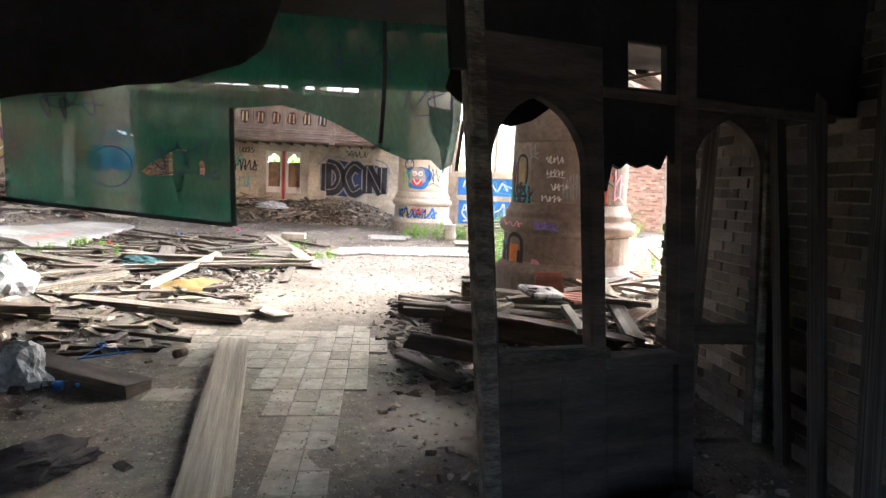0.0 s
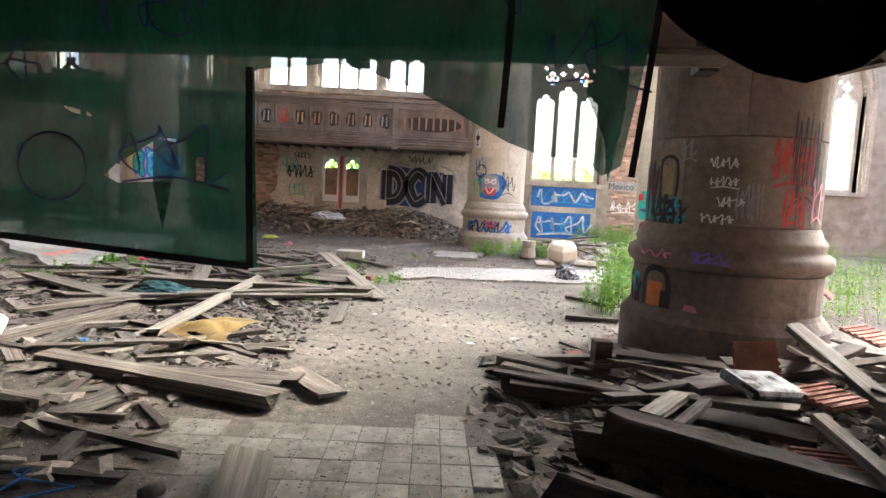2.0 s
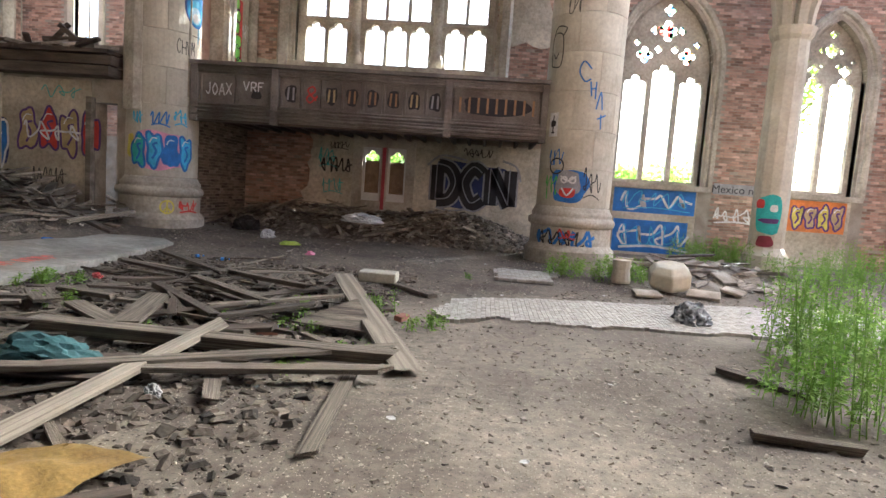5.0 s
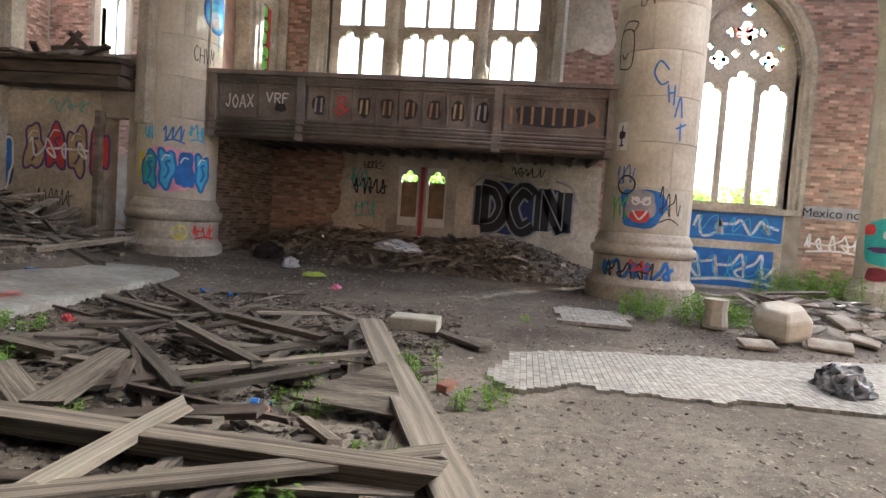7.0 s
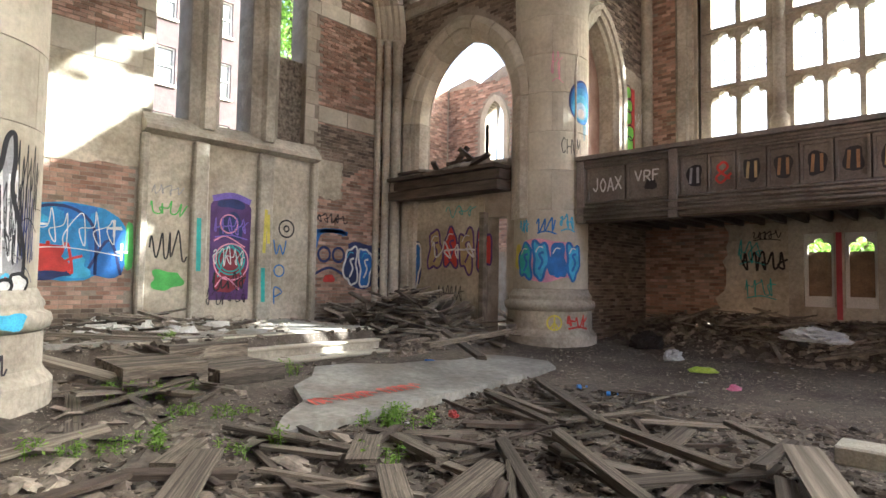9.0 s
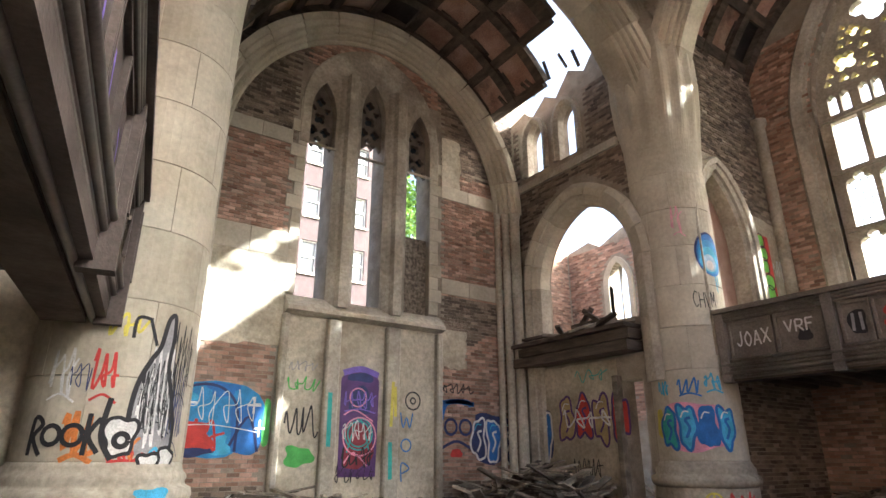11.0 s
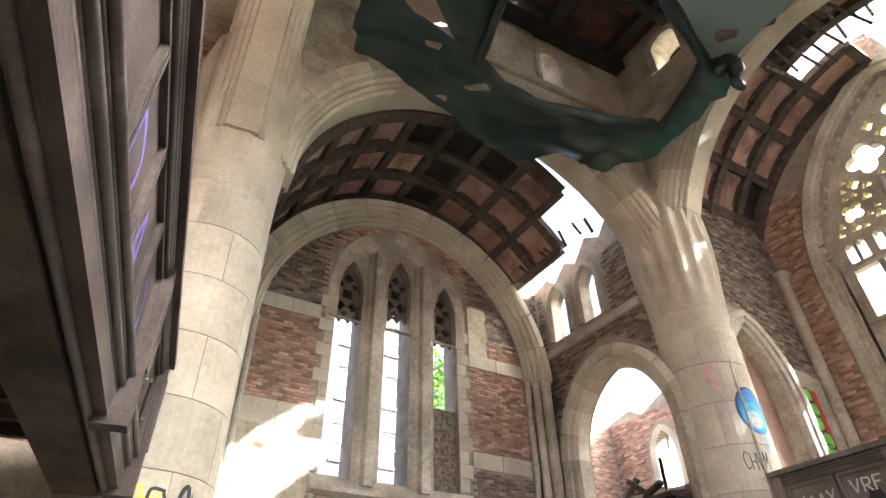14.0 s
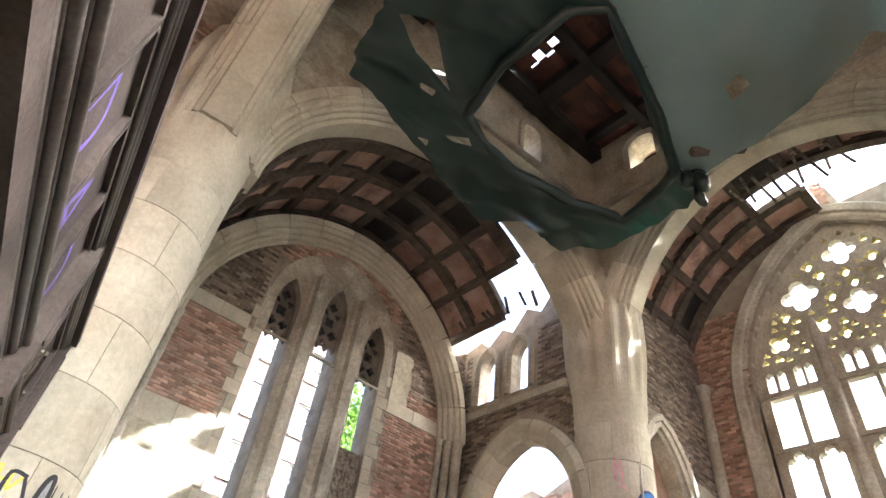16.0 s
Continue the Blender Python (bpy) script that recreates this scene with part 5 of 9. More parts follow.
# ---- floors laid on the earth ----
def tile_floor(nm, label, test, x0, x1, y0, y1, px, py, z, singles, material=M_TILE):
    """Separate tiles in straight joints, missing where the test fails."""
    fl = thing(nm, label, "floor", kind="structure")
    rng = random.Random(12)
    me = mesh_of(box(B(), -px / 2 + 0.002, px / 2 - 0.002, -py / 2 + 0.002, py / 2 - 0.002, -0.03, 0.0, bevel=0.003), "tile")
    me.materials.append(M_TILE)
    vs, fs = [], []
    y = y0
    while y < y1:
        x = x0
        while x < x1:
            if test(x, y):
                dz = z + rng.uniform(-0.002, 0.002) * (1 if singles else 0.5)
                if singles:
                    ob = new("tile", me)
                    ob.parent = fl
                    ob.location = (x, y, dz)
                    ob.rotation_euler = (rng.uniform(-0.012, 0.012), rng.uniform(-0.012, 0.012), rng.uniform(-0.01, 0.01))
                else:
                    k = len(vs)
                    a, b = px / 2 - 0.002, py / 2 - 0.002
                    vs += [(x + sx * a, y + sy * b, dz + e) for e in (-0.05, 0.0) for sy in (-1, 1) for sx in (-1, 1)]
                    fs += [tuple(k + i for i in q) for q in BOXF]
            x += px
        y += py
    if vs:
        ob = new("tile_field", fast_mesh("tile_field", vs, fs, material))
        ob.parent = fl
        ob["kind"] = "stuff"
    return fl


BARE = [(-0.62, 6.15), (1.17, 6.30), (1.39, 5.53), (1.18, 4.56), (1.08, 3.72), (1.05, 3.30), (1.16, 2.84), (0.74, 2.86), (0.72, 3.44), (0.68, 3.94), (0.40, 4.89), (-0.13, 5.54), (0.16, 4.24), (-0.07, 3.98), (-0.24, 4.86)]
tile_floor("floor_tiles", "worn cream paving tiles half buried in earth", lambda x, y: inside(BARE, x + 0.12 * vnoise(x, y, 5, 2.1), y + 0.15 * vnoise(x, y, 8, 1.7)), -0.8, 1.9, 1.4, 6.7, 0.165, 0.245, 0.009, True)
tile_floor("floor_tiles", "bare strip of pale mosaic tiles swept free of earth", lambda x, y: 12.8 + 0.1 * (x - 1) + 0.3 * vnoise(x, 2, 1, 1.8) + 0.12 * vnoise(x, 5, 1, 5) < y < 14.1 + 0.26 * (x - 0.4) + 0.2 * vnoise(x, 7, 1, 1.3) and x > 0.4 + 0.4 * vnoise(y, 3, 1, 1.5), 0.2, 7.0, 12.0, 16.0, 0.06, 0.06, 0.034, False, M_MOSAIC)
tile_floor("floor_tiles", "small bare patch of pale tiles by a column", lambda x, y: abs(x - 1.7 - 0.2 * (y - 17)) < 0.55 + 0.25 * vnoise(x, y, 4, 1.4) and 16.1 < y < 18.4 + 0.3 * vnoise(x, 1, 1, 2), 0.8, 2.6, 16.0, 18.6, 0.08, 0.08, ground_z(1.75, 17.2) + 0.014, False, M_MOSAIC)

# long pale slab before the steps, with a line of red spray on it
bm = B()
out = [(-4.65, 11.4), (-4.85, 14.0), (-5.12, 16.84), (-5.5, 17.2), (-6.1, 17.0), (-6.43, 16.7), (-6.35, 15.8), (-6.55, 15.2), (-6.6, 14.6), (-6.95, 14.1), (-7.0, 13.5), (-6.5, 13.1), (-6.15, 12.6), (-5.5, 12.3), (-5.1, 11.8)]
lo = [bm.verts.new((x, y, 0.0)) for x, y in out]
hi = [bm.verts.new((x, y, 0.115 + 0.062 * (-4.8 - x))) for x, y in out]
bm.faces.new(hi)
for i in range(len(out)):
    j = (i + 1) % len(out)
    bm.faces.new((lo[i], lo[j], hi[j], hi[i]))
slab = solid("slab", bm, M_SLAB, "long pale grey floor slab with red spray paint", "floor slab", kind="structure")

# ---- loose planks ----
PLANKS = []
for s in range(6):
    rng = random.Random(40 + s)
    bm = B()
    n = 8
    rows = []
    for i in range(n + 1):
        x = -0.5 + i / n
        e = (rng.uniform(-0.02, 0.02) if i in (0, n) else 0)
        w = 0.02 * math.sin(i * 0.7 + s)
        rows.append([bm.verts.new((x + e * (1 if k < 2 else 1.6) + (rng.uniform(-0.03, 0.03) if i in (0, n) else 0), yy * (1 + rng.uniform(-0.06, 0.02)), zz + w)) for k, (yy, zz) in enumerate(((-0.5, -0.5), (0.5, -0.5), (0.5, 0.44), (0.46, 0.5), (-0.46, 0.5), (-0.5, 0.44)))])
    for a, b in zip(rows, rows[1:]):
        for k in range(6):
            bm.faces.new((a[k], a[(k + 1) % 6], b[(k + 1) % 6], b[k]))
    bm.faces.new(rows[0])
    bm.faces.new(rows[-1][::-1])
    PLANKS.append({m.name: None for m in (M_WOOD, M_WOOD2, M_DARKWOOD)})
    base = mesh_of(bm, "plank")
    for m in (M_WOOD, M_WOOD2, M_DARKWOOD):
        me = base.copy()
        me.materials.append(m)
        PLANKS[-1][m.name] = me
PLANK_LABEL = {"weathered_plank": "weathered grey-brown plank lying among debris", "pale_plank": "pale bare timber board lying on the debris", "dark_oak": "dark rotten timber beam lying in the debris"}
prng = random.Random(77)


def plank(x0, y0, x1, y1, w, th, z0, z1, material=None, roll=0.0):
    m = material or M_WOOD
    a = Vector((x0, y0, max(z0, ground_z(x0, y0) + th * 0.4)))
    b = Vector((x1, y1, max(z1, ground_z(x1, y1) + th * 0.4)))
    d = b - a
    ob = tagged(new("plank", prng.choice(PLANKS)[m.name]), PLANK_LABEL[m.name], "plank", "scattered planks")
    ob.matrix_world = Matrix.Translation((a + b) / 2) @ d.to_track_quat("X", "Z").to_matrix().to_4x4() @ pose(0, 0, 0, roll) @ Matrix.Diagonal((d.length, w, th, 1))
    return ob


plank(-1.01, 13.72, 0.30, 10.57, 0.27, 0.04, 0.260, 0.050, M_WOOD2)
plank(-2.92, 10.66, 0.12, 10.64, 0.20, 0.11, 0.120, 0.100)
plank(-1.55, 7.96, -1.47, 10.99, 0.13, 0.06, 0.090, 0.160, M_WOOD2)
plank(-1.91, 11.72, -0.76, 12.63, 0.10, 0.03, 0.160, 0.200, M_WOOD2)
plank(-2.96, 12.55, -1.69, 11.36, 0.11, 0.07, 0.160, 0.140)
plank(-2.72, 13.01, -1.44, 12.02, 0.11, 0.06, 0.200, 0.180)
plank(-2.49, 13.53, -1.29, 13.03, 0.11, 0.06, 0.220, 0.200)
plank(-2.32, 10.92, -2.66, 12.09, 0.26, 0.04, 0.120, 0.140)
plank(-1.79, 14.54, -1.07, 13.85, 0.10, 0.04, 0.200, 0.200)
plank(-1.14, 13.08, -1.13, 14.00, 0.10, 0.04, 0.250, 0.250)
plank(-4.43, 14.21, -3.09, 13.52, 0.10, 0.04, 0.140, 0.140)
plank(-4.61, 15.59, -2.77, 13.90, 0.14, 0.04, 0.140, 0.140)
plank(-1.70, 11.36, -0.93, 12.18, 0.12, 0.04, 0.130, 0.170)
plank(-0.73, 14.89, 0.22, 13.93, 0.14, 0.05, 0.060, 0.050)
plank(-1.81, 12.50, -1.23, 13.40, 0.20, 0.03, 0.120, 0.120)
plank(-3.09, 13.72, -2.68, 14.85, 0.10, 0.03, 0.120, 0.120)
plank(-1.95, 13.14, -2.12, 14.40, 0.20, 0.03, 0.100, 0.100)
plank(-1.26, 10.36, 0.05, 10.56, 0.16, 0.03, 0.050, 0.050)
plank(-3.87, 12.18, -3.11, 11.99, 0.13, 0.05, 0.100, 0.100)
plank(-3.25, 11.55, -2.35, 10.88, 0.20, 0.04, 0.100, 0.100)
plank(-1.95, 7.05, -0.03, 6.43, 0.20, 0.09, 0.080, 0.070)
plank(0.55, 2.90, 0.06, 5.62, 0.26, 0.04, 0.035, 0.035, M_WOOD2)
plank(-2.72, 6.78, -2.14, 8.88, 0.12, 0.07, 0.100, 0.120)
plank(-2.17, 7.26, -1.16, 7.66, 0.10, 0.08, 0.060, 0.060)
plank(-2.37, 6.32, -1.86, 6.41, 0.15, 0.14, 0.080, 0.080, M_DARKWOOD)
plank(-1.77, 6.27, -1.25, 6.50, 0.13, 0.03, 0.050, 0.050, M_WOOD2)
plank(-1.22, 6.14, -1.05, 6.57, 0.30, 0.02, 0.040, 0.040)
plank(-1.22, 4.89, -0.25, 4.34, 0.22, 0.09, 0.060, 0.050, M_DARKWOOD)
plank(-1.38, 5.98, -0.29, 5.59, 0.05, 0.04, 0.050, 0.050)
plank(-0.06, 7.12, 0.35, 6.60, 0.22, 0.03, 0.050, 0.050, M_WOOD2)
plank(-1.19, 5.36, -0.47, 5.32, 0.07, 0.04, 0.040, 0.040)
plank(-0.92, 5.48, -0.94, 5.78, 0.08, 0.04, 0.050, 0.050)
plank(-3.16, 9.33, 0.20, 10.26, 0.14, 0.04, 0.120, 0.120)
plank(-1.99, 9.55, 0.12, 10.91, 0.16, 0.03, 0.160, 0.120)
plank(-3.13, 8.41, -2.44, 9.43, 0.12, 0.04, 0.120, 0.120)
plank(-4.56, 10.78, -2.62, 9.37, 0.25, 0.04, 0.100, 0.120)
plank(-2.88, 7.85, -2.06, 6.88, 0.12, 0.05, 0.060, 0.060)
plank(-4.33, 12.25, -3.19, 12.32, 0.12, 0.03, 0.080, 0.080)
plank(-3.04, 11.96, -1.57, 11.78, 0.10, 0.04, 0.080, 0.080)
plank(-2.73, 13.00, -1.05, 11.99, 0.12, 0.04, 0.080, 0.080)
plank(-0.01, 8.96, -0.18, 11.55, 0.12, 0.03, 0.040, 0.040)
plank(1.54, 5.21, 1.95, 4.58, 0.14, 0.03, 0.060, 0.050, M_WOOD2)
plank(3.90, 7.07, 3.37, 4.67, 0.14, 0.05, 0.600, 0.350, M_WOOD2)
plank(1.64, 7.24, 2.35, 6.57, 0.12, 0.08, 0.120, 0.160)
plank(1.64, 6.80, 2.29, 6.54, 0.12, 0.10, 0.100, 0.120, M_DARKWOOD)
plank(2.32, 6.21, 3.18, 5.83, 0.14, 0.04, 0.300, 0.360, M_WOOD2)
plank(2.29, 7.13, 3.32, 7.28, 0.10, 0.04, 0.200, 0.250)
plank(3.91, 6.95, 4.81, 6.62, 0.10, 0.05, 0.500, 0.450, M_WOOD2)
plank(3.04, 5.46, 2.94, 4.71, 0.08, 0.05, 0.450, 0.400, M_WOOD2)
plank(2.32, 5.56, 2.94, 4.96, 0.12, 0.05, 0.200, 0.200)
plank(2.55, 5.80, 3.06, 5.47, 0.25, 0.04, 0.320, 0.340)
plank(2.22, 5.63, 2.54, 6.00, 0.12, 0.04, 0.360, 0.360, M_WOOD2)
plank(2.31, 5.46, 2.62, 5.81, 0.06, 0.04, 0.380, 0.400, M_WOOD2)
plank(3.44, 5.60, 3.85, 5.42, 0.09, 0.05, 0.500, 0.500)
plank(1.65, 7.51, 2.09, 7.15, 0.20, 0.14, 0.100, 0.100)
plank(1.87, 7.58, 3.58, 7.74, 0.10, 0.04, 0.120, 0.160, M_WOOD2)
plank(2.81, 8.76, 2.57, 7.88, 0.14, 0.05, 0.080, 0.100, M_WOOD2)
plank(2.82, 8.26, 2.81, 7.76, 0.20, 0.03, 0.100, 0.120)
plank(3.12, 11.47, 3.66, 10.81, 0.12, 0.05, 0.040, 0.040)
plank(2.74, 9.85, 3.37, 9.74, 0.10, 0.05, 0.050, 0.050)
plank(-0.69, 6.81, 0.06, 6.89, 0.20, 0.05, 0.060, 0.060)
plank(-1.15, 6.77, -0.04, 6.82, 0.30, 0.06, 0.080, 0.060)
plank(-1.65, 7.48, -1.13, 7.69, 0.12, 0.06, 0.100, 0.080)
plank(-5.39, 9.28, -5.79, 10.42, 0.14, 0.05, 0.100, 0.100, M_WOOD2)
plank(-7.28, 10.55, -5.15, 9.98, 0.14, 0.05, 0.060, 0.060)
plank(-7.02, 11.05, -7.36, 10.62, 0.30, 0.04, 0.350, 0.100)
plank(-9.71, 10.93, -8.52, 12.54, 0.08, 0.08, 0.250, 0.250, M_DARKWOOD)
plank(-4.53, 10.42, -5.02, 10.90, 0.20, 0.04, 0.080, 0.080)
plank(-4.98, 11.42, -3.79, 11.65, 0.12, 0.04, 0.100, 0.100)
plank(-5.16, 11.23, -4.12, 11.50, 0.08, 0.04, 0.120, 0.120)
plank(-4.72, 11.74, -4.20, 11.65, 0.07, 0.04, 0.100, 0.100)
plank(-3.47, 11.45, -4.02, 12.00, 0.24, 0.04, 0.120, 0.100)
plank(-4.47, 15.42, -2.77, 13.90, 0.12, 0.05, 0.140, 0.140)
plank(-4.64, 14.45, -3.29, 13.89, 0.10, 0.04, 0.120, 0.120)
plank(-5.06, 13.79, -5.29, 15.81, 0.10, 0.06, 0.700, 0.750)
plank(-10.66, 22.12, -7.16, 18.38, 0.10, 0.05, 0.900, 0.700)
plank(-6.23, 15.37, -4.80, 14.55, 0.12, 0.05, 0.700, 0.500)
plank(-6.75, 17.56, -7.69, 19.85, 0.14, 0.20, 0.550, 0.550)


def rotten_beam(x0, y0, z0, x1, y1, z1, w, h, seed):
    """A thick old timber: worn arrises, a hollowed side and splinters at its broken ends."""
    rng = random.Random(seed)
    a, b = Vector((x0, y0, z0)), Vector((x1, y1, z1))
    d = b - a
    l, n = d.length, 22
    bm = B()
    shape = [(-0.5, -0.42), (-0.42, -0.5), (0.42, -0.5), (0.5, -0.4), (0.5, 0.1), (0.46, 0.42), (0.36, 0.5), (-0.1, 0.47), (-0.42, 0.5), (-0.5, 0.4)]
    rows = []
    for i in range(n + 1):
        x = -l / 2 + l * i / n
        row = []
        for k, (p, q) in enumerate(shape):
            out = 0.0
            if i in (0, n):
                out = (1 if i else -1) * rng.uniform(-0.02, 0.14)
            s_ = 1 + 0.14 * vnoise(x, p * 3, q * 3 + seed, 5.0) + 0.07 * vnoise(x, p * 5, q * 5 + seed, 16.0)
            row.append(bm.verts.new((x + out, p * w * s_, q * h * s_)))
        rows.append(row)
    for r0, r1 in zip(rows, rows[1:]):
        for k in range(len(shape)):
            bm.faces.new((r0[k], r0[(k + 1) % len(shape)], r1[(k + 1) % len(shape)], r1[k]))
    bm.faces.new(rows[0])
    bm.faces.new(rows[-1][::-1])
    for end in (-1, 1):
        for _ in range(6):
            p, q = rng.uniform(-0.4, 0.4) * w, rng.uniform(-0.4, 0.4) * h
            t = rng.uniform(0.008, 0.018)
            foot = [bm.verts.new((end * (l / 2 - 0.08), p + e * t, q + f * t)) for e, f in ((-1, -1), (1, -1), (0, 1.2))]
            tip = bm.verts.new((end * (l / 2 + rng.uniform(0.05, 0.22)), p + rng.uniform(-0.02, 0.02), q + rng.uniform(-0.02, 0.02)))
            for k in range(3):
                bm.faces.new((foot[k], foot[(k + 1) % 3], tip))
    ob = solid("beam", bm, M_DARKWOOD, "thick rotten timber beam with splintered broken ends", "beam", "broken beams")
    ob.matrix_world = Matrix.Translation((a + b) / 2) @ d.to_track_quat("X", "Z").to_matrix().to_4x4() @ pose(0, 0, 0, rng.uniform(-10, 10))
    return ob


rotten_beam(2.04, 5.45, 0.36, 3.23, 4.70, 0.3, 0.17, 0.16, 1)
rotten_beam(1.70, 5.09, 0.2, 2.80, 4.25, 0.2, 0.16, 0.15, 2)
rotten_beam(1.95, 5.75, 0.14, 3.0, 5.25, 0.2, 0.15, 0.14, 3)
rotten_beam(1.62, 6.95, 0.11, 2.5, 6.45, 0.16, 0.15, 0.13, 4)
rotten_beam(2.5, 6.2, 0.3, 3.6, 6.5, 0.42, 0.13, 0.12, 5)


def scatter_planks(n, cx, cy, rx, ry, heap, lmin, lmax, mats, seed, tilt=0.25, wmin=0.05, wmax=0.18, joined=None):
    """Loose boards in a round patch, as things of their own or, in the far heaps, as one tangle."""
    rng = random.Random(seed)
    vs, fs = [], []
    for i in range(n):
        a, r = rng.uniform(0, 6.283), math.sqrt(rng.random())
        x, y = cx + rx * r * math.cos(a), cy + ry * r * math.sin(a)
        l, t = rng.uniform(lmin, lmax), rng.uniform(0, 6.283)
        z = ground_z(x, y) + 0.03 + heap * (1 - r) * rng.random()
        dz = l * rng.uniform(-tilt, tilt) * (0.4 + heap)
        dx, dy = math.cos(t) * l / 2, math.sin(t) * l / 2
        w, th, mt, ro = rng.uniform(wmin, wmax), rng.uniform(0.018, 0.05), rng.choice(mats), rng.uniform(-12, 12)
        if not joined:
            plank(x - dx, y - dy, x + dx, y + dy, w, th, z - dz / 2, z + dz / 2, mt, ro)
            continue
        m = Matrix.Translation((x, y, z + 0.03)) @ Vector((2 * dx, 2 * dy, dz)).to_track_quat("X", "Z").to_matrix().to_4x4() @ pose(0, 0, 0, ro)
        k = len(vs)
        vs += [tuple(m @ Vector((sx * l / 2 + 0.04 * rng.random(), sy * w / 2, sz * th / 2))) for sz in (-1, 1) for sy in (-1, 1) for sx in (-1, 1)]
        fs += [tuple(k + i for i in q) for q in BOXF]
    if joined:
        tagged(new("plank_heap", fast_mesh("plank_heap", vs, fs, M_WOODHEAP)), joined, "debris", kind="stuff")


W3 = [M_WOOD, M_WOOD, M_WOOD, M_WOOD2, M_DARKWOOD, M_DARKWOOD]
scatter_planks(40, -2.4, 11.6, 2.4, 2.4, 0.16, 0.3, 1.5, W3, 1, wmax=0.14)
scatter_planks(22, -3.4, 14.6, 1.6, 1.6, 0.1, 0.4, 1.4, W3, 2, wmax=0.12)
scatter_planks(22, -3.6, 9.6, 1.5, 1.8, 0.14, 0.3, 1.3, W3, 3)
scatter_planks(150, -8.9, 17.1, 1.5, 1.3, 0.55, 0.4, 1.6, W3, 4, 0.4, joined="tangled heap of broken boards in the chancel")
scatter_planks(20, -7.6, 17.9, 0.8, 0.9, 0.5, 0.4, 1.4, W3, 5, 0.4)
scatter_planks(26, -7.6, 11.3, 1.6, 0.9, 0.3, 0.4, 1.5, W3, 6, 0.3)
scatter_planks(60, -9.9, 12.4, 0.9, 1.6, 0.3, 0.3, 1.0, W3, 7, 0.3, joined="broken boards piled by the chancel wall")
scatter_planks(50, 4.3, 6.3, 1.9, 1.2, 0.4, 0.25, 1.3, [M_WOOD, M_DARKWOOD, M_DARKWOOD], 8, 0.35)
scatter_planks(24, -1.9, 8.0, 1.7, 0.9, 0.08, 0.2, 0.9, W3, 9, 0.1)
scatter_planks(16, -2.0, 5.6, 1.5, 1.2, 0.05, 0.15, 0.6, W3, 10, 0.1, 0.03, 0.1)
scatter_planks(90, -2.6, 21.3, 3.6, 0.9, 0.3, 0.3, 1.2, W3, 11, 0.4, 0.04, 0.12, joined="sticks and laths in the rubble under the gallery")
scatter_planks(22, 5.2, 18.2, 1.3, 0.9, 0.25, 0.3, 1.1, [M_WOOD, M_WOOD2], 12, 0.3, joined="broken laths and boards in the weeds")
scatter_planks(14, 2.6, 7.4, 0.8, 1.0, 0.1, 0.2, 0.8, W3, 13, 0.2)


# ---- rubble: countless chips and clods ----
def chips(nm, label, n, place, smin, smax, material, seed, flat=0.5):
    rng = random.Random(seed)
    vs, fs = [], []
    k = 0
    while k < n:
        p = place(rng)
        if p is None:
            continue
        x, y = p
        s = smin * (smax / smin) ** (rng.random() ** 1.6)
        z = ground_z(x, y)
        rot = Euler((rng.uniform(-0.5, 0.5), rng.uniform(-0.5, 0.5), rng.uniform(0, 6.3))).to_matrix()
        b = len(vs)
        h = s * rng.uniform(0.15, flat)
        w = s * rng.uniform(0.4, 1.0)
        top = [rng.uniform(0.45, 0.95) for _ in range(4)]
        for e, row in ((-h, (1, 1, 1, 1)), (h, top)):
            for (sx, sy), t in zip(((-1, -1), (1, -1), (-1, 1), (1, 1)), row):
                q = rot @ Vector((sx * s * t, sy * w * t, e))
                vs.append((x + q.x, y + q.y, z + h * 0.5 + q.z))
        fs += [tuple(b + i for i in q) for q in BOXF]
        k += 1
    me = fast_mesh(nm, vs, fs, material)
    return tagged(new(nm, me), label, "rubble", kind="stuff")


def spread(x0, x1, y0, y1, keep):
    def f(r):
        x, y = r.uniform(x0, x1), r.uniform(y0, y1)
        return (x, y) if r.random() < keep(x, y) else None
    return f


def open_floor(x, y):
    if 0.4 < x < 7 and 12.7 < y < 14.3 + 0.2 * x:
        return 0.03
    if -0.75 < x < 1.4 and 3 < y < 6.6:
        return 0.05
    if -0.6 < x < 3 and 7 < y < 12.4:
        return 0.6
    return 0.25 + 0.75 * (vnoise(x, y, 2, 0.6) > 0.05)


chips("splinters", "splinters and dark flakes strewn over the floor", 8000, spread(-6.5, 6.5, 7, 19.5, open_floor), 0.004, 0.032, M_WOODHEAP, 33, 0.12)
chips("slate_shards", "broken grey slates and split boards on the floor", 260, spread(-3.6, -0.5, 5.2, 8.0, lambda x, y: 1.0), 0.04, 0.2, M_WOODHEAP, 34, 0.08)
chips("slate_shards", "split laths and slates scattered before the chancel", 220, spread(-6.6, -3.4, 8.4, 12.2, lambda x, y: 1.0), 0.04, 0.2, M_WOODHEAP, 35, 0.1)
chips("plaster_lumps", "white plaster shards on the rubble under the gallery", 160, spread(-2.6, -0.6, 20.6, 22.0, lambda x, y: 1.0), 0.03, 0.16, M_CHIP, 36, 0.2)
chips("plaster_lumps", "large white plaster lumps heaped on the platform", 130, spread(-10.7, -8.9, 11.2, 13.4, lambda x, y: 1.0), 0.06, 0.24, M_WHITE, 37, 0.4)
chips("grit", "small dark clods and grit on the earth", 15000, spread(-7, 7, 2, 20, open_floor), 0.004, 0.022, M_RUBBLE, 21)
chips("pebbles", "pale mortar crumbs and stone chips on the earth", 6500, spread(-7, 8, 2, 20, open_floor), 0.004, 0.03, M_CHIP, 22)
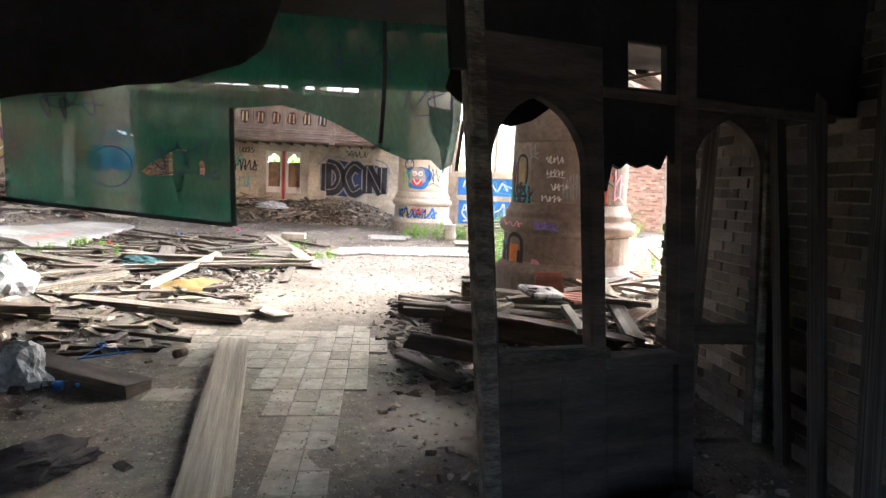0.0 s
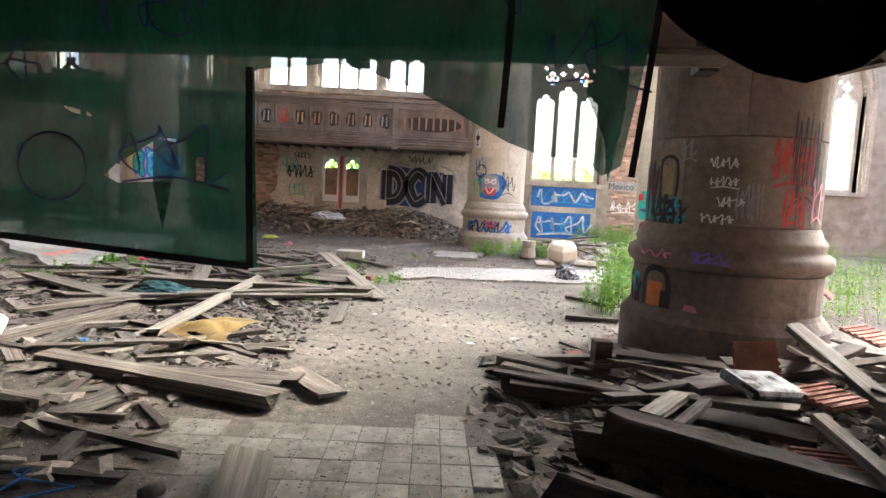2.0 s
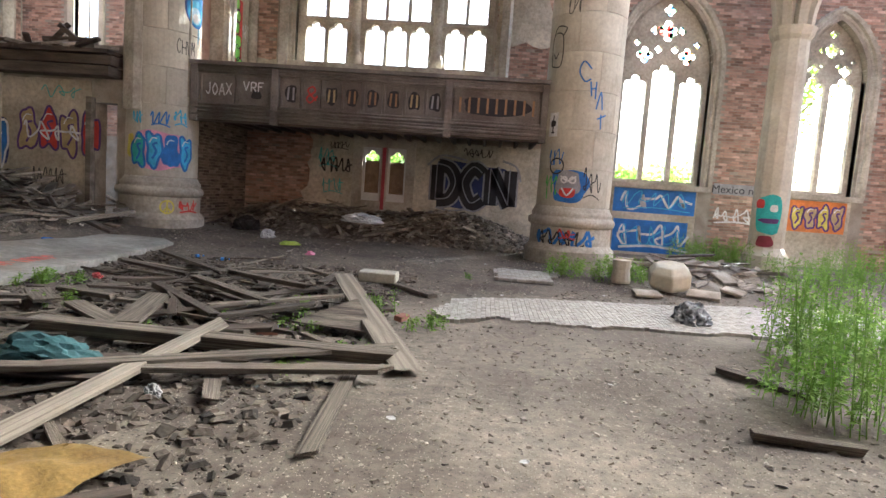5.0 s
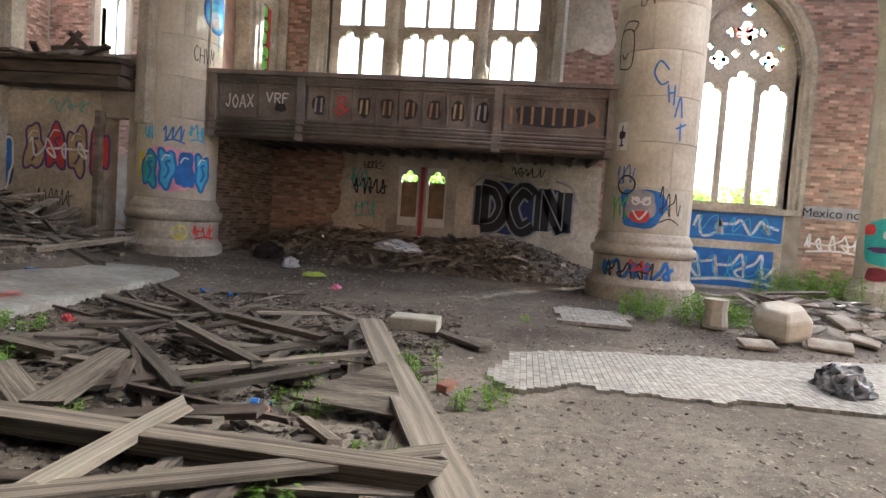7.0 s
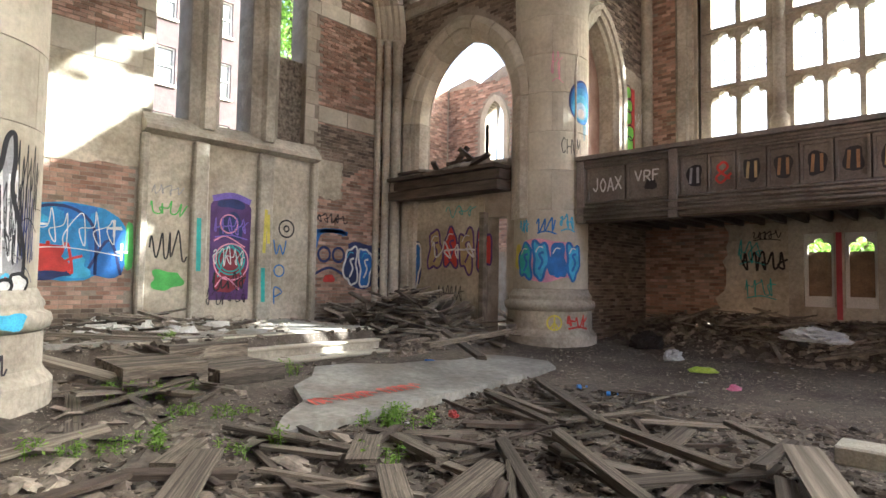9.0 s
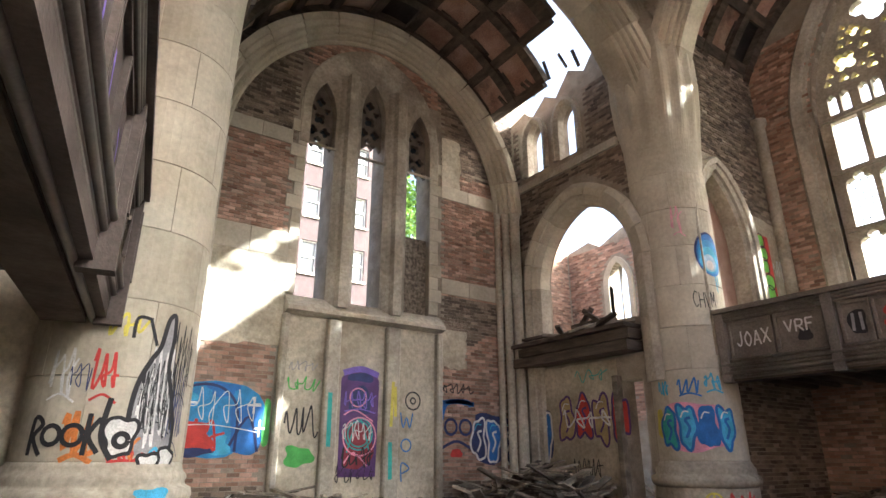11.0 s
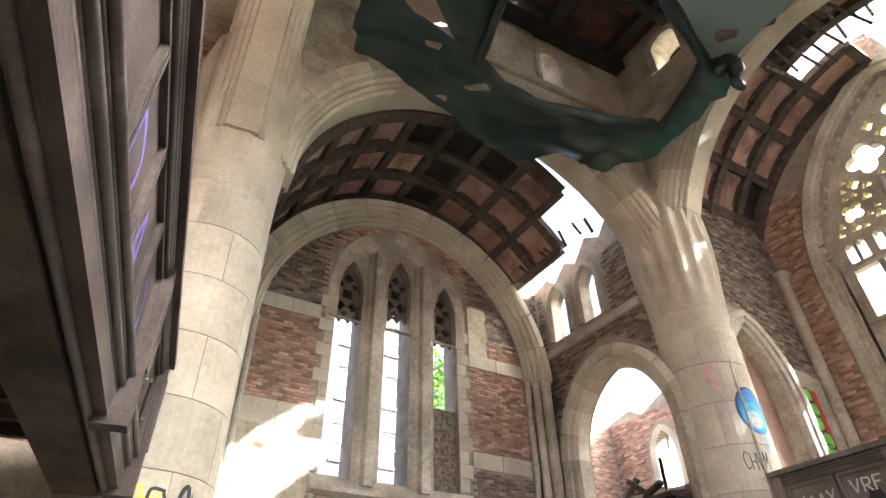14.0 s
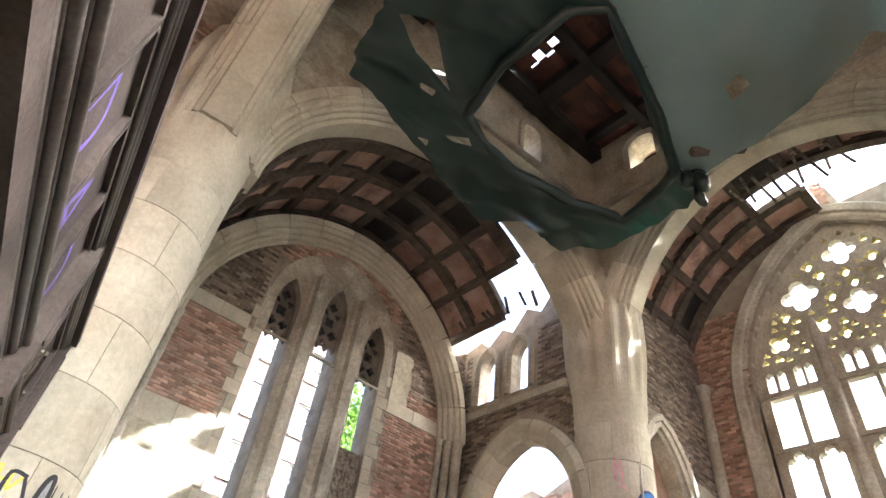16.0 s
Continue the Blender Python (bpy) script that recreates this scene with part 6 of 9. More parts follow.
# debris coloured dark in place of the shadows between the planks
chips("debris_field", "splinters, clods and broken slates among the planks", 11000, spread(-5.2, -0.2, 7.2, 16, lambda x, y: 0.9), 0.008, 0.07, M_DARKBITS, 23, 0.3)
chips("rubble_heap", "heap of dark earth and broken masonry under the gallery", 5200, spread(-6.0, 2.4, 20.0, 22.6, lambda x, y: min(1, (y - 19.6) / 2)), 0.02, 0.11, M_RUBBLE, 24)
chips("rubble_heap", "heap of broken slates, tiles and plaster by a column", 2300, spread(2.4, 6.6, 4.8, 8.2, lambda x, y: 1.0 if (x - 3.95) ** 2 + (y - 8.5) ** 2 > 1 else 0), 0.015, 0.1, M_RUBBLE, 25, 0.35)
chips("splinters", "dark splinters and broken laths over the pile", 1600, spread(1.5, 5.4, 4.4, 7.8, lambda x, y: 1.0 if (x - 4) ** 2 + (y - 8.5) ** 2 > 1 else 0), 0.02, 0.14, M_DARKBITS, 38, 0.12)
chips("plaster_lumps", "pale plaster lumps in the debris", 400, spread(2.4, 6.6, 4.8, 8.0, lambda x, y: 1.0), 0.015, 0.1, M_CHIP, 26, 0.35)
chips("rubble_heap", "broken masonry heaped in the chancel", 2600, spread(-10.9, -7.2, 10.3, 18.5, lambda x, y: 0.15 if 12.6 < y < 15.2 else 1.0), 0.02, 0.11, M_RUBBLE, 27)
chips("plaster_lumps", "sunlit white plaster lumps on the platform", 900, spread(-10.8, -8.3, 10.8, 14.6, lambda x, y: 1.0 if vnoise(x, y, 1, 1.1) > 0 else 0.2), 0.02, 0.1, M_CHIP, 28)
chips("rubble_heap", "slates and stone slabs tipped in the weeds", 260, spread(3.9, 6.8, 16.8, 19.6, lambda x, y: 1.0), 0.05, 0.24, M_CHIP, 29, 0.22)
chips("entrance_dirt", "earth clods and splinters on the dark entrance floor", 2600, spread(-3.6, 3.8, 1.2, 7.2, lambda x, y: 1.0 if x < -0.7 or x > 1.3 else 0.06), 0.008, 0.05, M_RUBBLE, 30)


# ---- weeds ----
def weed(x, y, r, h, n, seed, leaf=0.05):
    rng = random.Random(seed)
    w = thing("weed", "clump of bright green weeds growing from the rubble", "plant", "weeds", at=(x, y, ground_z(x, y)))
    bm = B()
    vs, fs = [], []
    for i in range(max(4, n // 40)):
        a, q = rng.uniform(0, 6.28), r * math.sqrt(rng.random())
        hh = h * rng.uniform(0.5, 1.1)
        px, py = q * math.cos(a), q * math.sin(a)
        lx, ly = rng.uniform(-0.25, 0.25) * hh, rng.uniform(-0.25, 0.25) * hh
        sweep_loop(bm, [(0, -0.02), (0.5 * lx, hh * 0.5), (lx, hh)], Matrix(((1, 0, 0, px), (0, 1, 0, py), (0, 0, 1, 0), (0, 0, 0, 1))), [(-0.004, -0.004), (0.004, -0.004), (0, 0.005)])
        for k in range(n // max(4, n // 40)):
            t = rng.uniform(0.15, 1.0)
            p = Vector((px + lx * t, py + ly * t * 0.3, hh * t)) + Vector((rng.gauss(0, 0.05), rng.gauss(0, 0.05), rng.gauss(0, 0.03))) * (0.4 + h)
            rot = Euler((rng.uniform(-0.7, 0.7), rng.uniform(-0.7, 0.7), rng.uniform(0, 6.3))).to_matrix()
            l = leaf * rng.uniform(0.5, 1.3)
            b = len(vs)
            for c in ((0, 0, 0), (0.22 * l, 0.5 * l, 0.06 * l), (0, l, -0.05 * l), (-0.22 * l, 0.5 * l, 0.06 * l)):
                vs.append(tuple(p + rot @ Vector(c)))
            fs += [(b, b + 1, b + 2), (b, b + 2, b + 3)]
    part("stalk", bm, M_LEAF, w)["kind"] = "stuff"
    ob = new("foliage", fast_mesh("foliage", vs, fs, M_LEAF))
    ob.parent = w
    ob["kind"] = "stuff"
    return w


for k, (x, y, r, h, n) in enumerate(((2.58, 17.26, 0.5, 0.35, 900), (3.21, 17.10, 0.4, 0.45, 900), (3.73, 17.20, 0.35, 0.4, 600), (6.50, 21.18, 0.9, 0.6, 1500), (7.72, 22.06, 0.8, 0.6, 1200), (8.01, 28.23, 0.8, 0.6, 1200), (7.4, 18.0, 0.9, 0.6, 1500), (8.6, 18.6, 1.0, 0.7, 1500), (6.6, 20.6, 1.0, 0.7, 1500), (9.8, 20.2, 1.0, 0.8, 1200))):
    weed(x, y, r, h, n, 100 + k, 0.07)
for k, (x, y, r, h, n) in enumerate(((3.69, 10.32, 0.45, 0.95, 1600), (4.32, 12.22, 0.5, 1.0, 1600), (3.39, 10.70, 0.3, 0.5, 500), (4.32, 11.77, 0.5, 0.9, 1400), (5.2, 10.6, 0.6, 0.8, 900), (5.8, 12.6, 0.7, 0.7, 900), (7.2, 11.0, 0.9, 0.8, 1200), (9.5, 13.0, 1.2, 0.8, 1500), (11.0, 16.5, 1.4, 0.8, 1500))):
    weed(x, y, r, h, n, 130 + k, 0.06)
for k, (x, y, r, h, n) in enumerate(((-4.37, 12.87, 0.35, 0.2, 400), (-1.08, 12.39, 0.12, 0.22, 120), (-0.90, 11.67, 0.18, 0.2, 220), (-0.24, 12.55, 0.16, 0.32, 260), (0.28, 12.11, 0.2, 0.14, 200), (-0.23, 10.83, 0.18, 0.13, 200), (-0.64, 10.78, 0.15, 0.1, 120), (-2.11, 10.92, 0.1, 0.15, 90), (-1.71, 11.56, 0.08, 0.15, 80), (-6.73, 11.26, 0.22, 0.15, 260), (-5.18, 10.57, 0.25, 0.16, 300), (-5.74, 11.11, 0.2, 0.14, 200), (-4.55, 12.78, 0.4, 0.16, 420), (-8.39, 11.91, 0.2, 0.15, 150), (-4.68, 11.25, 0.3, 0.2, 250), (-0.61, 10.30, 0.15, 0.1, 120), (-6.80, 10.97, 0.3, 0.18, 300), (-5.36, 10.05, 0.35, 0.16, 300), (-3.86, 11.85, 0.4, 0.16, 300), (-6.66, 11.52, 0.2, 0.16, 200), (0.30, 12.33, 0.2, 0.2, 160), (-1.55, 12.29, 0.15, 0.18, 120), (0.64, 16.01, 0.1, 0.1, 60), (-5.68, 11.56, 0.25, 0.14, 200), (-7.06, 13.00, 0.25, 0.18, 220))):
    weed(x, y, r, h, n, 160 + k, 0.045)



# ---- cloths ----
def sheet(nm, label, material, outline, holes, m, cell, wave, category="cloth"):
    """A cloth from small cells inside an outline; m takes (u, d, v) to the world and wave(u, v) gives its folds."""
    us, vs_ = [p[0] for p in outline], [p[1] for p in outline]
    nu, nv = int((max(us) - min(us)) / cell) + 1, int((max(vs_) - min(vs_)) / cell) + 1
    idx, verts, faces = {}, [], []
    edges = [(lp[k - 1], lp[k]) for lp in (outline, *holes) for k in range(len(lp))]

    def snapped(u, v):
        """Pulls a corner near the outline onto it, for a clean torn edge."""
        best, out = 0.75 * cell, (u, v)
        for (a, b), (c, d) in edges:
            q = (c - a) ** 2 + (d - b) ** 2 or 1e-9
            t = min(1.0, max(0.0, ((u - a) * (c - a) + (v - b) * (d - b)) / q))
            p = (a + t * (c - a), b + t * (d - b))
            r = math.hypot(p[0] - u, p[1] - v)
            if r < best:
                best, out = r, p
        return out

    def vert(i, j):
        if (i, j) not in idx:
            u, v = min(us) + i * cell, min(vs_) + j * cell
            idx[i, j] = len(verts)
            u, v = snapped(u, v)
            verts.append(tuple(m @ Vector((u, wave(u, v), v))))
        return idx[i, j]
    for i in range(nu):
        for j in range(nv):
            u, v = min(us) + (i + 0.5) * cell, min(vs_) + (j + 0.5) * cell
            if inside(outline, u, v) and not any(inside(h, u, v) for h in holes):
                faces.append((vert(i, j), vert(i + 1, j), vert(i + 1, j + 1), vert(i, j + 1)))
    me = fast_mesh(nm, verts, faces, material)
    for p in me.polygons:
        p.use_smooth = True
    return tagged(new(nm, me), label, category)


CUR = FACE_N(5.6)
sheet("curtain", "torn dark green mesh curtain hanging across the entrance", M_GREEN, [(-1.78, 3.1), (-1.8, 2.2), (-1.79, 1.24), (-1.24, 1.19), (-0.8, 1.15), (0.075, 1.07), (0.06, 1.6), (0.05, 2.08), (0.45, 2.13), (0.8, 2.05), (1.06, 1.94), (1.34, 1.79), (1.53, 1.72), (1.75, 1.73), (1.85, 1.64), (1.95, 1.7), (1.98, 1.9), (2.04, 2.3), (2.1, 3.1)], [[(-0.72, 1.51), (-0.65, 1.58), (-0.42, 1.715), (-0.33, 1.71), (-0.345, 1.56), (-0.4, 1.495), (-0.65, 1.475)], [(-0.93, 1.855), (-0.79, 1.825), (-0.76, 1.80), (-0.86, 1.815)], [(-0.225, 1.62), (-0.19, 1.63), (-0.175, 1.55), (-0.195, 1.46), (-0.22, 1.5)]], CUR, 0.025, lambda u, v: 0.03 * math.sin(7 * u) + 0.03 * vnoise(u, v, 2, 1.5) + 0.012 * vnoise(u, v, 5, 6.0) - 0.02 * (v - 1))
# the torn flap under the slit
sheet("curtain_flap", "dark torn flap hanging from the green curtain", M_GREEN, [(-0.44, 1.71), (-0.31, 1.69), (-0.39, 1.24), (-0.44, 1.48)], [], FACE_N(5.54), 0.02, lambda u, v: 0.02 * math.sin(12 * u))
# narrow dark strip of mesh beside it
sheet("curtain_strip", "narrow ragged strip of black mesh hanging from the gallery", M_GREEN, [(1.71, 2.19), (1.93, 2.17), (1.92, 1.94), (1.86, 1.60), (1.82, 1.83), (1.71, 2.02)], [], FACE_N(5.5), 0.02, lambda u, v: 0.03 * math.sin(14 * u))
# sagging black cloth by the entrance
sheet("hanging_cloth", "sagging black cloth under the gallery", M_BLACK, [(1.76, 2.22), (1.86, 2.13), (1.99, 2.05), (2.09, 1.99), (2.24, 1.95), (2.39, 2.00), (2.57, 2.14), (3.35, 2.9), (1.95, 2.9)], [], FACE_N(4.6), 0.03, lambda u, v: 0.1 * math.sin(4 * u) + 0.06 * math.sin(9 * v))

# green tarpaulin slung under the tower, torn open in the middle
TP = Matrix(((1, 0, 0, 0), (0, 0, 1, 0), (0, 1, 0, 10.6), (0, 0, 0, 1)))
tarp_out = [(-6.31, 10.84), (-5.49, 10.54), (-4.73, 10.42), (-2.72, 9.47), (-0.33, 10.49), (2.20, 13.95), (2.50, 18.35), (0.60, 16.36), (-0.66, 16.80), (-1.98, 16.63), (-2.91, 17.32), (-3.99, 17.67), (-4.93, 17.84), (-5.97, 17.81), (-6.32, 16.98), (-6.31, 15.75), (-6.90, 14.90), (-6.75, 13.69), (-6.54, 12.70), (-6.39, 11.67)]
def torn(loop, step, amp, seed):
    """Frays a loop: many short edges, each a little off the straight line."""
    out = []
    for k in range(len(loop)):
        (a, b), (c, d) = loop[k], loop[(k + 1) % len(loop)]
        n_ = max(1, int(math.hypot(c - a, d - b) / step))
        for i in range(n_):
            t = i / n_
            x, y = a + (c - a) * t, b + (d - b) * t
            out.append((x + amp * vnoise(x, y, seed, 4.0) + 0.5 * amp * vnoise(x, y, seed, 11.0), y + amp * vnoise(y, x, seed + 3, 4.0)))
    return out


tarp_out = torn(tarp_out, 0.12, 0.07, 3)
tarp_hole = [(-5.05, 12.77), (-5.28, 13.52), (-5.38, 14.75), (-5.21, 16.13), (-4.69, 17.25), (-3.53, 16.79), (-2.99, 16.39), (-2.56, 14.97), (-2.12, 13.10), (-2.64, 12.68), (-3.99, 12.55)]
tarp_h2 = [(-4.59, 10.68), (-4.17, 11.14), (-4.99, 12.26), (-4.95, 11.39)]
tarp_h3 = [(-1.46, 15.34), (-1.16, 15.32), (-1.12, 15.57), (-1.46, 15.64)]
tarp_h4 = [(-5.82, 12.87), (-5.47, 13.23), (-5.58, 13.43), (-5.83, 13.13)]
tarp_h5 = [(-6.34, 12.59), (-6.18, 12.79), (-6.35, 12.86)]
tarp_h6 = [(-5.3, 11.8), (-5.2, 12.1), (-5.31, 12.14), (-5.38, 11.85)]
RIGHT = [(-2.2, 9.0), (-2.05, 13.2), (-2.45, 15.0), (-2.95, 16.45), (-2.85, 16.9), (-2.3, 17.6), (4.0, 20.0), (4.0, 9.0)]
fold = lambda u, v: 0.2 * math.sin(1.1 * u + 0.8 * v) + 0.14 * vnoise(u, v, 2, 0.9) + 0.06 * vnoise(u * 0.5, v * 1.6, 7, 1.1) + 0.05 * math.sin(5 * u + 2.2 * v + 2 * vnoise(u, v, 3, 0.7)) + 0.03 * math.sin(9 * u - 3 * v + 3 * vnoise(u, v, 9, 0.9)) - 0.25 * math.exp(-((u + 1.9) ** 2 + (v - 16.2) ** 2) / 1.5)
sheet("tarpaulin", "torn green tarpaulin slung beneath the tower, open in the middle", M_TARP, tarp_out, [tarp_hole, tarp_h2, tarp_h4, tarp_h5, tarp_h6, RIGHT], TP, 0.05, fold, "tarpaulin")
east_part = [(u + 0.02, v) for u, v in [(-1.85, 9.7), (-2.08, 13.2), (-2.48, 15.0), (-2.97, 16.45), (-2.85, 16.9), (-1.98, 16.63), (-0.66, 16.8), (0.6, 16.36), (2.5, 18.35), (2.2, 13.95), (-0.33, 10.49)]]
sheet("tarpaulin", "thin grey-green translucent tarpaulin, its backlit paleness partly in the colour", M_TARP2, torn(east_part, 0.12, 0.06, 4), [tarp_h3], TP, 0.06, lambda u, v: 0.2 * math.sin(1.1 * u + 0.8 * v) + 0.14 * vnoise(u, v, 2, 0.9) + 0.025 * math.sin(4 * u + 1.5 * v) - 0.25 * math.exp(-((u + 1.9) ** 2 + (v - 16.2) ** 2) / 1.5) + 0.02, "tarpaulin")
bm = B()
box(bm, -0.55, 0.55, -0.07, 0.07, -0.07, 0.07, Matrix.Translation((*(-2.21, 16.57), 10.4)) @ Euler((0, -0.3, 0.9)).to_matrix().to_4x4())
solid("hanging_beam", bm, M_DARKWOOD, "dark broken beam hanging in the tarpaulin", "beam")

# rolled hem round the tear, and a knotted bundle at its corner
TARP = bpy.data.objects["tarpaulin"]
tw = lambda u, v: Vector((u, v, 10.6 + 0.2 * math.sin(1.1 * u + 0.8 * v) + 0.14 * vnoise(u, v, 2, 0.9) - 0.25 * math.exp(-((u + 1.9) ** 2 + (v - 16.2) ** 2) / 1.5)))


def hem(loop, r, seed):
    bm = B()
    rows = []
    n_ = len(loop)
    for i in range(n_ * 6):
        (a, b), (c, d) = loop[i // 6 % n_], loop[(i // 6 + 1) % n_]
        t = i % 6 / 6
        p = tw(a + (c - a) * t, b + (d - b) * t)
        q = math.atan2(d - b, c - a) + math.pi / 2
        rr = r * (1 + 0.5 * vnoise(p.x, p.y, seed, 2.0))
        rows.append([bm.verts.new(p + Vector((rr * math.cos(w) * math.cos(q), rr * math.cos(w) * math.sin(q), rr * 1.3 * math.sin(w) - 0.05))) for w in (0, 1.05, 2.1, 3.14, 4.19, 5.24)])
    for i in range(len(rows)):
        e, f = rows[i], rows[(i + 1) % len(rows)]
        for k in range(6):
            bm.faces.new((e[k], e[(k + 1) % 6], f[(k + 1) % 6], f[k]))
    return part("hem", bm, M_TARP, TARP, "dark rolled hem", smooth=True)


hem(tarp_hole, 0.11, 3)
bm = B()
kx, ky = -2.83, 16.77
for k in range(5):
    bmesh.ops.create_icosphere(bm, subdivisions=2, radius=0.2, matrix=Matrix.Translation((kx + 0.12 * math.cos(2 * k), ky + 0.12 * math.sin(2 * k), 10.5 - 0.16 * k)) @ Matrix.Diagonal((1 - 0.12 * k, 0.8, 1.3, 1)))
for v in bm.verts:
    v.co += 0.07 * Vector((vnoise(*v.co, 4), vnoise(v.co.y, v.co.z, v.co.x, 4), vnoise(v.co.z, v.co.x, v.co.y, 4)))
part("knot", bm, M_TARP, TARP, "bunched knot of tarpaulin", smooth=True)
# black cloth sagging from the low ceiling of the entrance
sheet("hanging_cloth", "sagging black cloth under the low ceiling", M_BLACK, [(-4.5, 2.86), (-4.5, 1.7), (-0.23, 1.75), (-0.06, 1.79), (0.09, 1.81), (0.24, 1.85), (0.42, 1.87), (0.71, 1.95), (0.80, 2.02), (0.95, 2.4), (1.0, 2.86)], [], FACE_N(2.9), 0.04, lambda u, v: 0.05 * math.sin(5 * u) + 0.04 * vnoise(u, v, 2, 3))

# ---- entrance: dark door leaf with an arched light, standing open at a slant ----
LEAN = 0.1
EN = Matrix(((0.97, -0.243, -LEAN * 0.97, 1.838), (0.243, 0.97, -LEAN * 0.243, 2.694), (0, 0, 1, 0), (0, 0, 0, 1)))
dleaf = thing("door_1", "dark oak door leaf with an arched empty light and a solid lower panel", "door", kind="structure")
bm = B()
extrude_shape(bm, rect_hole(0.03, 0.585, 0.0, 2.1), [arch_hole(0.05, 0.5, 0.805, 1.58, 0.29, 10)], -0.025, 0.03, EN)
part("leaf", bm, M_DARKWOOD, dleaf)
for u0, u1, z0, z1, d, mat, nm in ((-0.04, 0.035, 0.0, 2.6, 0.045, M_WOOD, "edge_post"), (0.505, 0.58, 0.805, 1.75, 0.04, M_DARKWOOD, "stile"), (0.04, 0.6, 0.75, 0.8, 0.05, M_WOOD, "sill_rail"), (0.1, 0.24, 0.1, 0.68, 0.035, M_DARKWOOD, "lower_panel"), (0.34, 0.56, 0.1, 0.68, 0.035, M_DARKWOOD, "lower_panel"), (0.59, 0.975, 0.0, 0.7, 0.02, M_DARKWOOD, "side_panel"), (0.59, 0.99, 0.7, 0.76, 0.045, M_DARKWOOD, "side_rail"), (0.98, 1.08, 0.0, 2.6, 0.045, M_DARKWOOD, "side_post"), (0.59, 2.0, 1.9, 1.94, 0.03, M_DARKWOOD, "transom")):
    bm = B()
    box(bm, u0, u1, -d, d, z0, z1, EN, bevel=0.006)
    part(nm, bm, mat, dleaf)
bm = B()
extrude_shape(bm, [(0.585, 1.6), (0.585, 1.9), (0.98, 1.9), (0.98, 1.64), (0.95, 1.7), (0.9, 1.61), (0.84, 1.63), (0.78, 1.61), (0.72, 1.63), (0.68, 1.6), (0.64, 1.62), (0.61, 1.5)], [], -0.012, 0.012, EN)
part("torn_cloth", bm, M_BLACK, dleaf, "torn black cloth")
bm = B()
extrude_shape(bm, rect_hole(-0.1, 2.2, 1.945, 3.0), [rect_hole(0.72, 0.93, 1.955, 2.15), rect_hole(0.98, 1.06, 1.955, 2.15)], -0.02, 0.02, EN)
solid("wall_door_header", bm, M_BLACK, "near-black boarded header over the entrance doors", "wall", kind="structure")
# the second leaf, ajar: an arched frame before the brick
leaf2 = thing("door_2", "dark oak door frame with an arched empty light, standing ajar", "door", kind="structure")
L2 = Matrix(((1, 0, -0.06, 0.05), (0, 1, 0, 3.6), (0, 0, 1, 0), (0, 0, 0, 1)))
bm = B()
extrude_shape(bm, rect_hole(3.08, 3.72, 0.0, 2.2), [arch_hole(3.16, 3.58, 0.74, 1.65, 0.3, 10), rect_hole(3.16, 3.58, -0.0005, 0.62)], -0.03, 0.03, L2)
part("leaf", bm, M_DARKWOOD, leaf2)
bm = B()
box(bm, 3.6, 3.7, -0.05, 0.05, 0.0, 1.98, L2, bevel=0.01)
part("stile", bm, M_WOOD, leaf2, "worn bare stile")
bm = B()
box(bm, 3.64, 3.68, -0.075, -0.052, 0.0, 1.98, L2, bevel=0.01)
part("bead", bm, M_DARKWOOD, leaf2)
# brick pier and leaning boards on the right of the entrance
pier2 = thing("wall_entrance_pier", "brick pier in the gloom beside the entrance", "wall", kind="structure")
bm = B()
box(bm, 3.75, 4.4, 1.6, 5.1, -0.2, 3.1)
part("masonry", bm, M_MORTAR, pier2)
# the pier's gloom is put into the darker brick
brick_part(pier2, Matrix(((0, 1, 0, 3.75), (1, 0, 0, 0), (0, 0, 1, 0), (0, 0, 0, 1))), 1.6, 5.1, 0.1, 3.0, [], seed=14, material=M_BRICKDARK)
for x, y, tx, h in ((3.3, 3.75, 0.16, 2.3), (3.66, 3.3, -0.1, 2.2), (3.55, 2.9, -0.08, 2.4), (3.45, 2.5, 0.1, 2.1), (3.6, 2.2, -0.05, 2.3)):
    plank(x, y, x + tx, y + 0.25, 0.09, 0.05, 0.02, h, M_WOOD)


# ---- small things ----
M_PLAST = shader("thin_white_plastic", (0.38, 0.385, 0.39), (0.55, 0.555, 0.56), 4.0, 0.45, 0.3, 30)
M_CLEAR = pane_glass("clear_plastic", (0.85, 0.9, 0.95))
M_CLOTHY = shader("mustard_cloth", (0.16, 0.1, 0.025), (0.27, 0.175, 0.05), 3.0, 0.9, 0.4, 40, (0.1, 0.065, 0.025), 0.5, deep=0.3, detail=8)
M_CLOTHT = shader("teal_cloth", (0.02, 0.07, 0.08), (0.05, 0.13, 0.14), 4.0, 0.9, 0.4, 90)
M_FUR = shader("dark_matted_pile", (0.02, 0.015, 0.017), (0.06, 0.05, 0.05), 8.0, 1.0, 0.8, 120)
M_TERRA = shader("terracotta", (0.25, 0.105, 0.075), (0.34, 0.165, 0.12), 5.0, 0.9, 0.3, 60)
M_GLOSSBLACK = shader("printed_black_and_white_film", (0.02, 0.022, 0.03), (0.62, 0.63, 0.66), 7.0, 0.25, 0.2, 20, (0.015, 0.016, 0.02), 0.8)


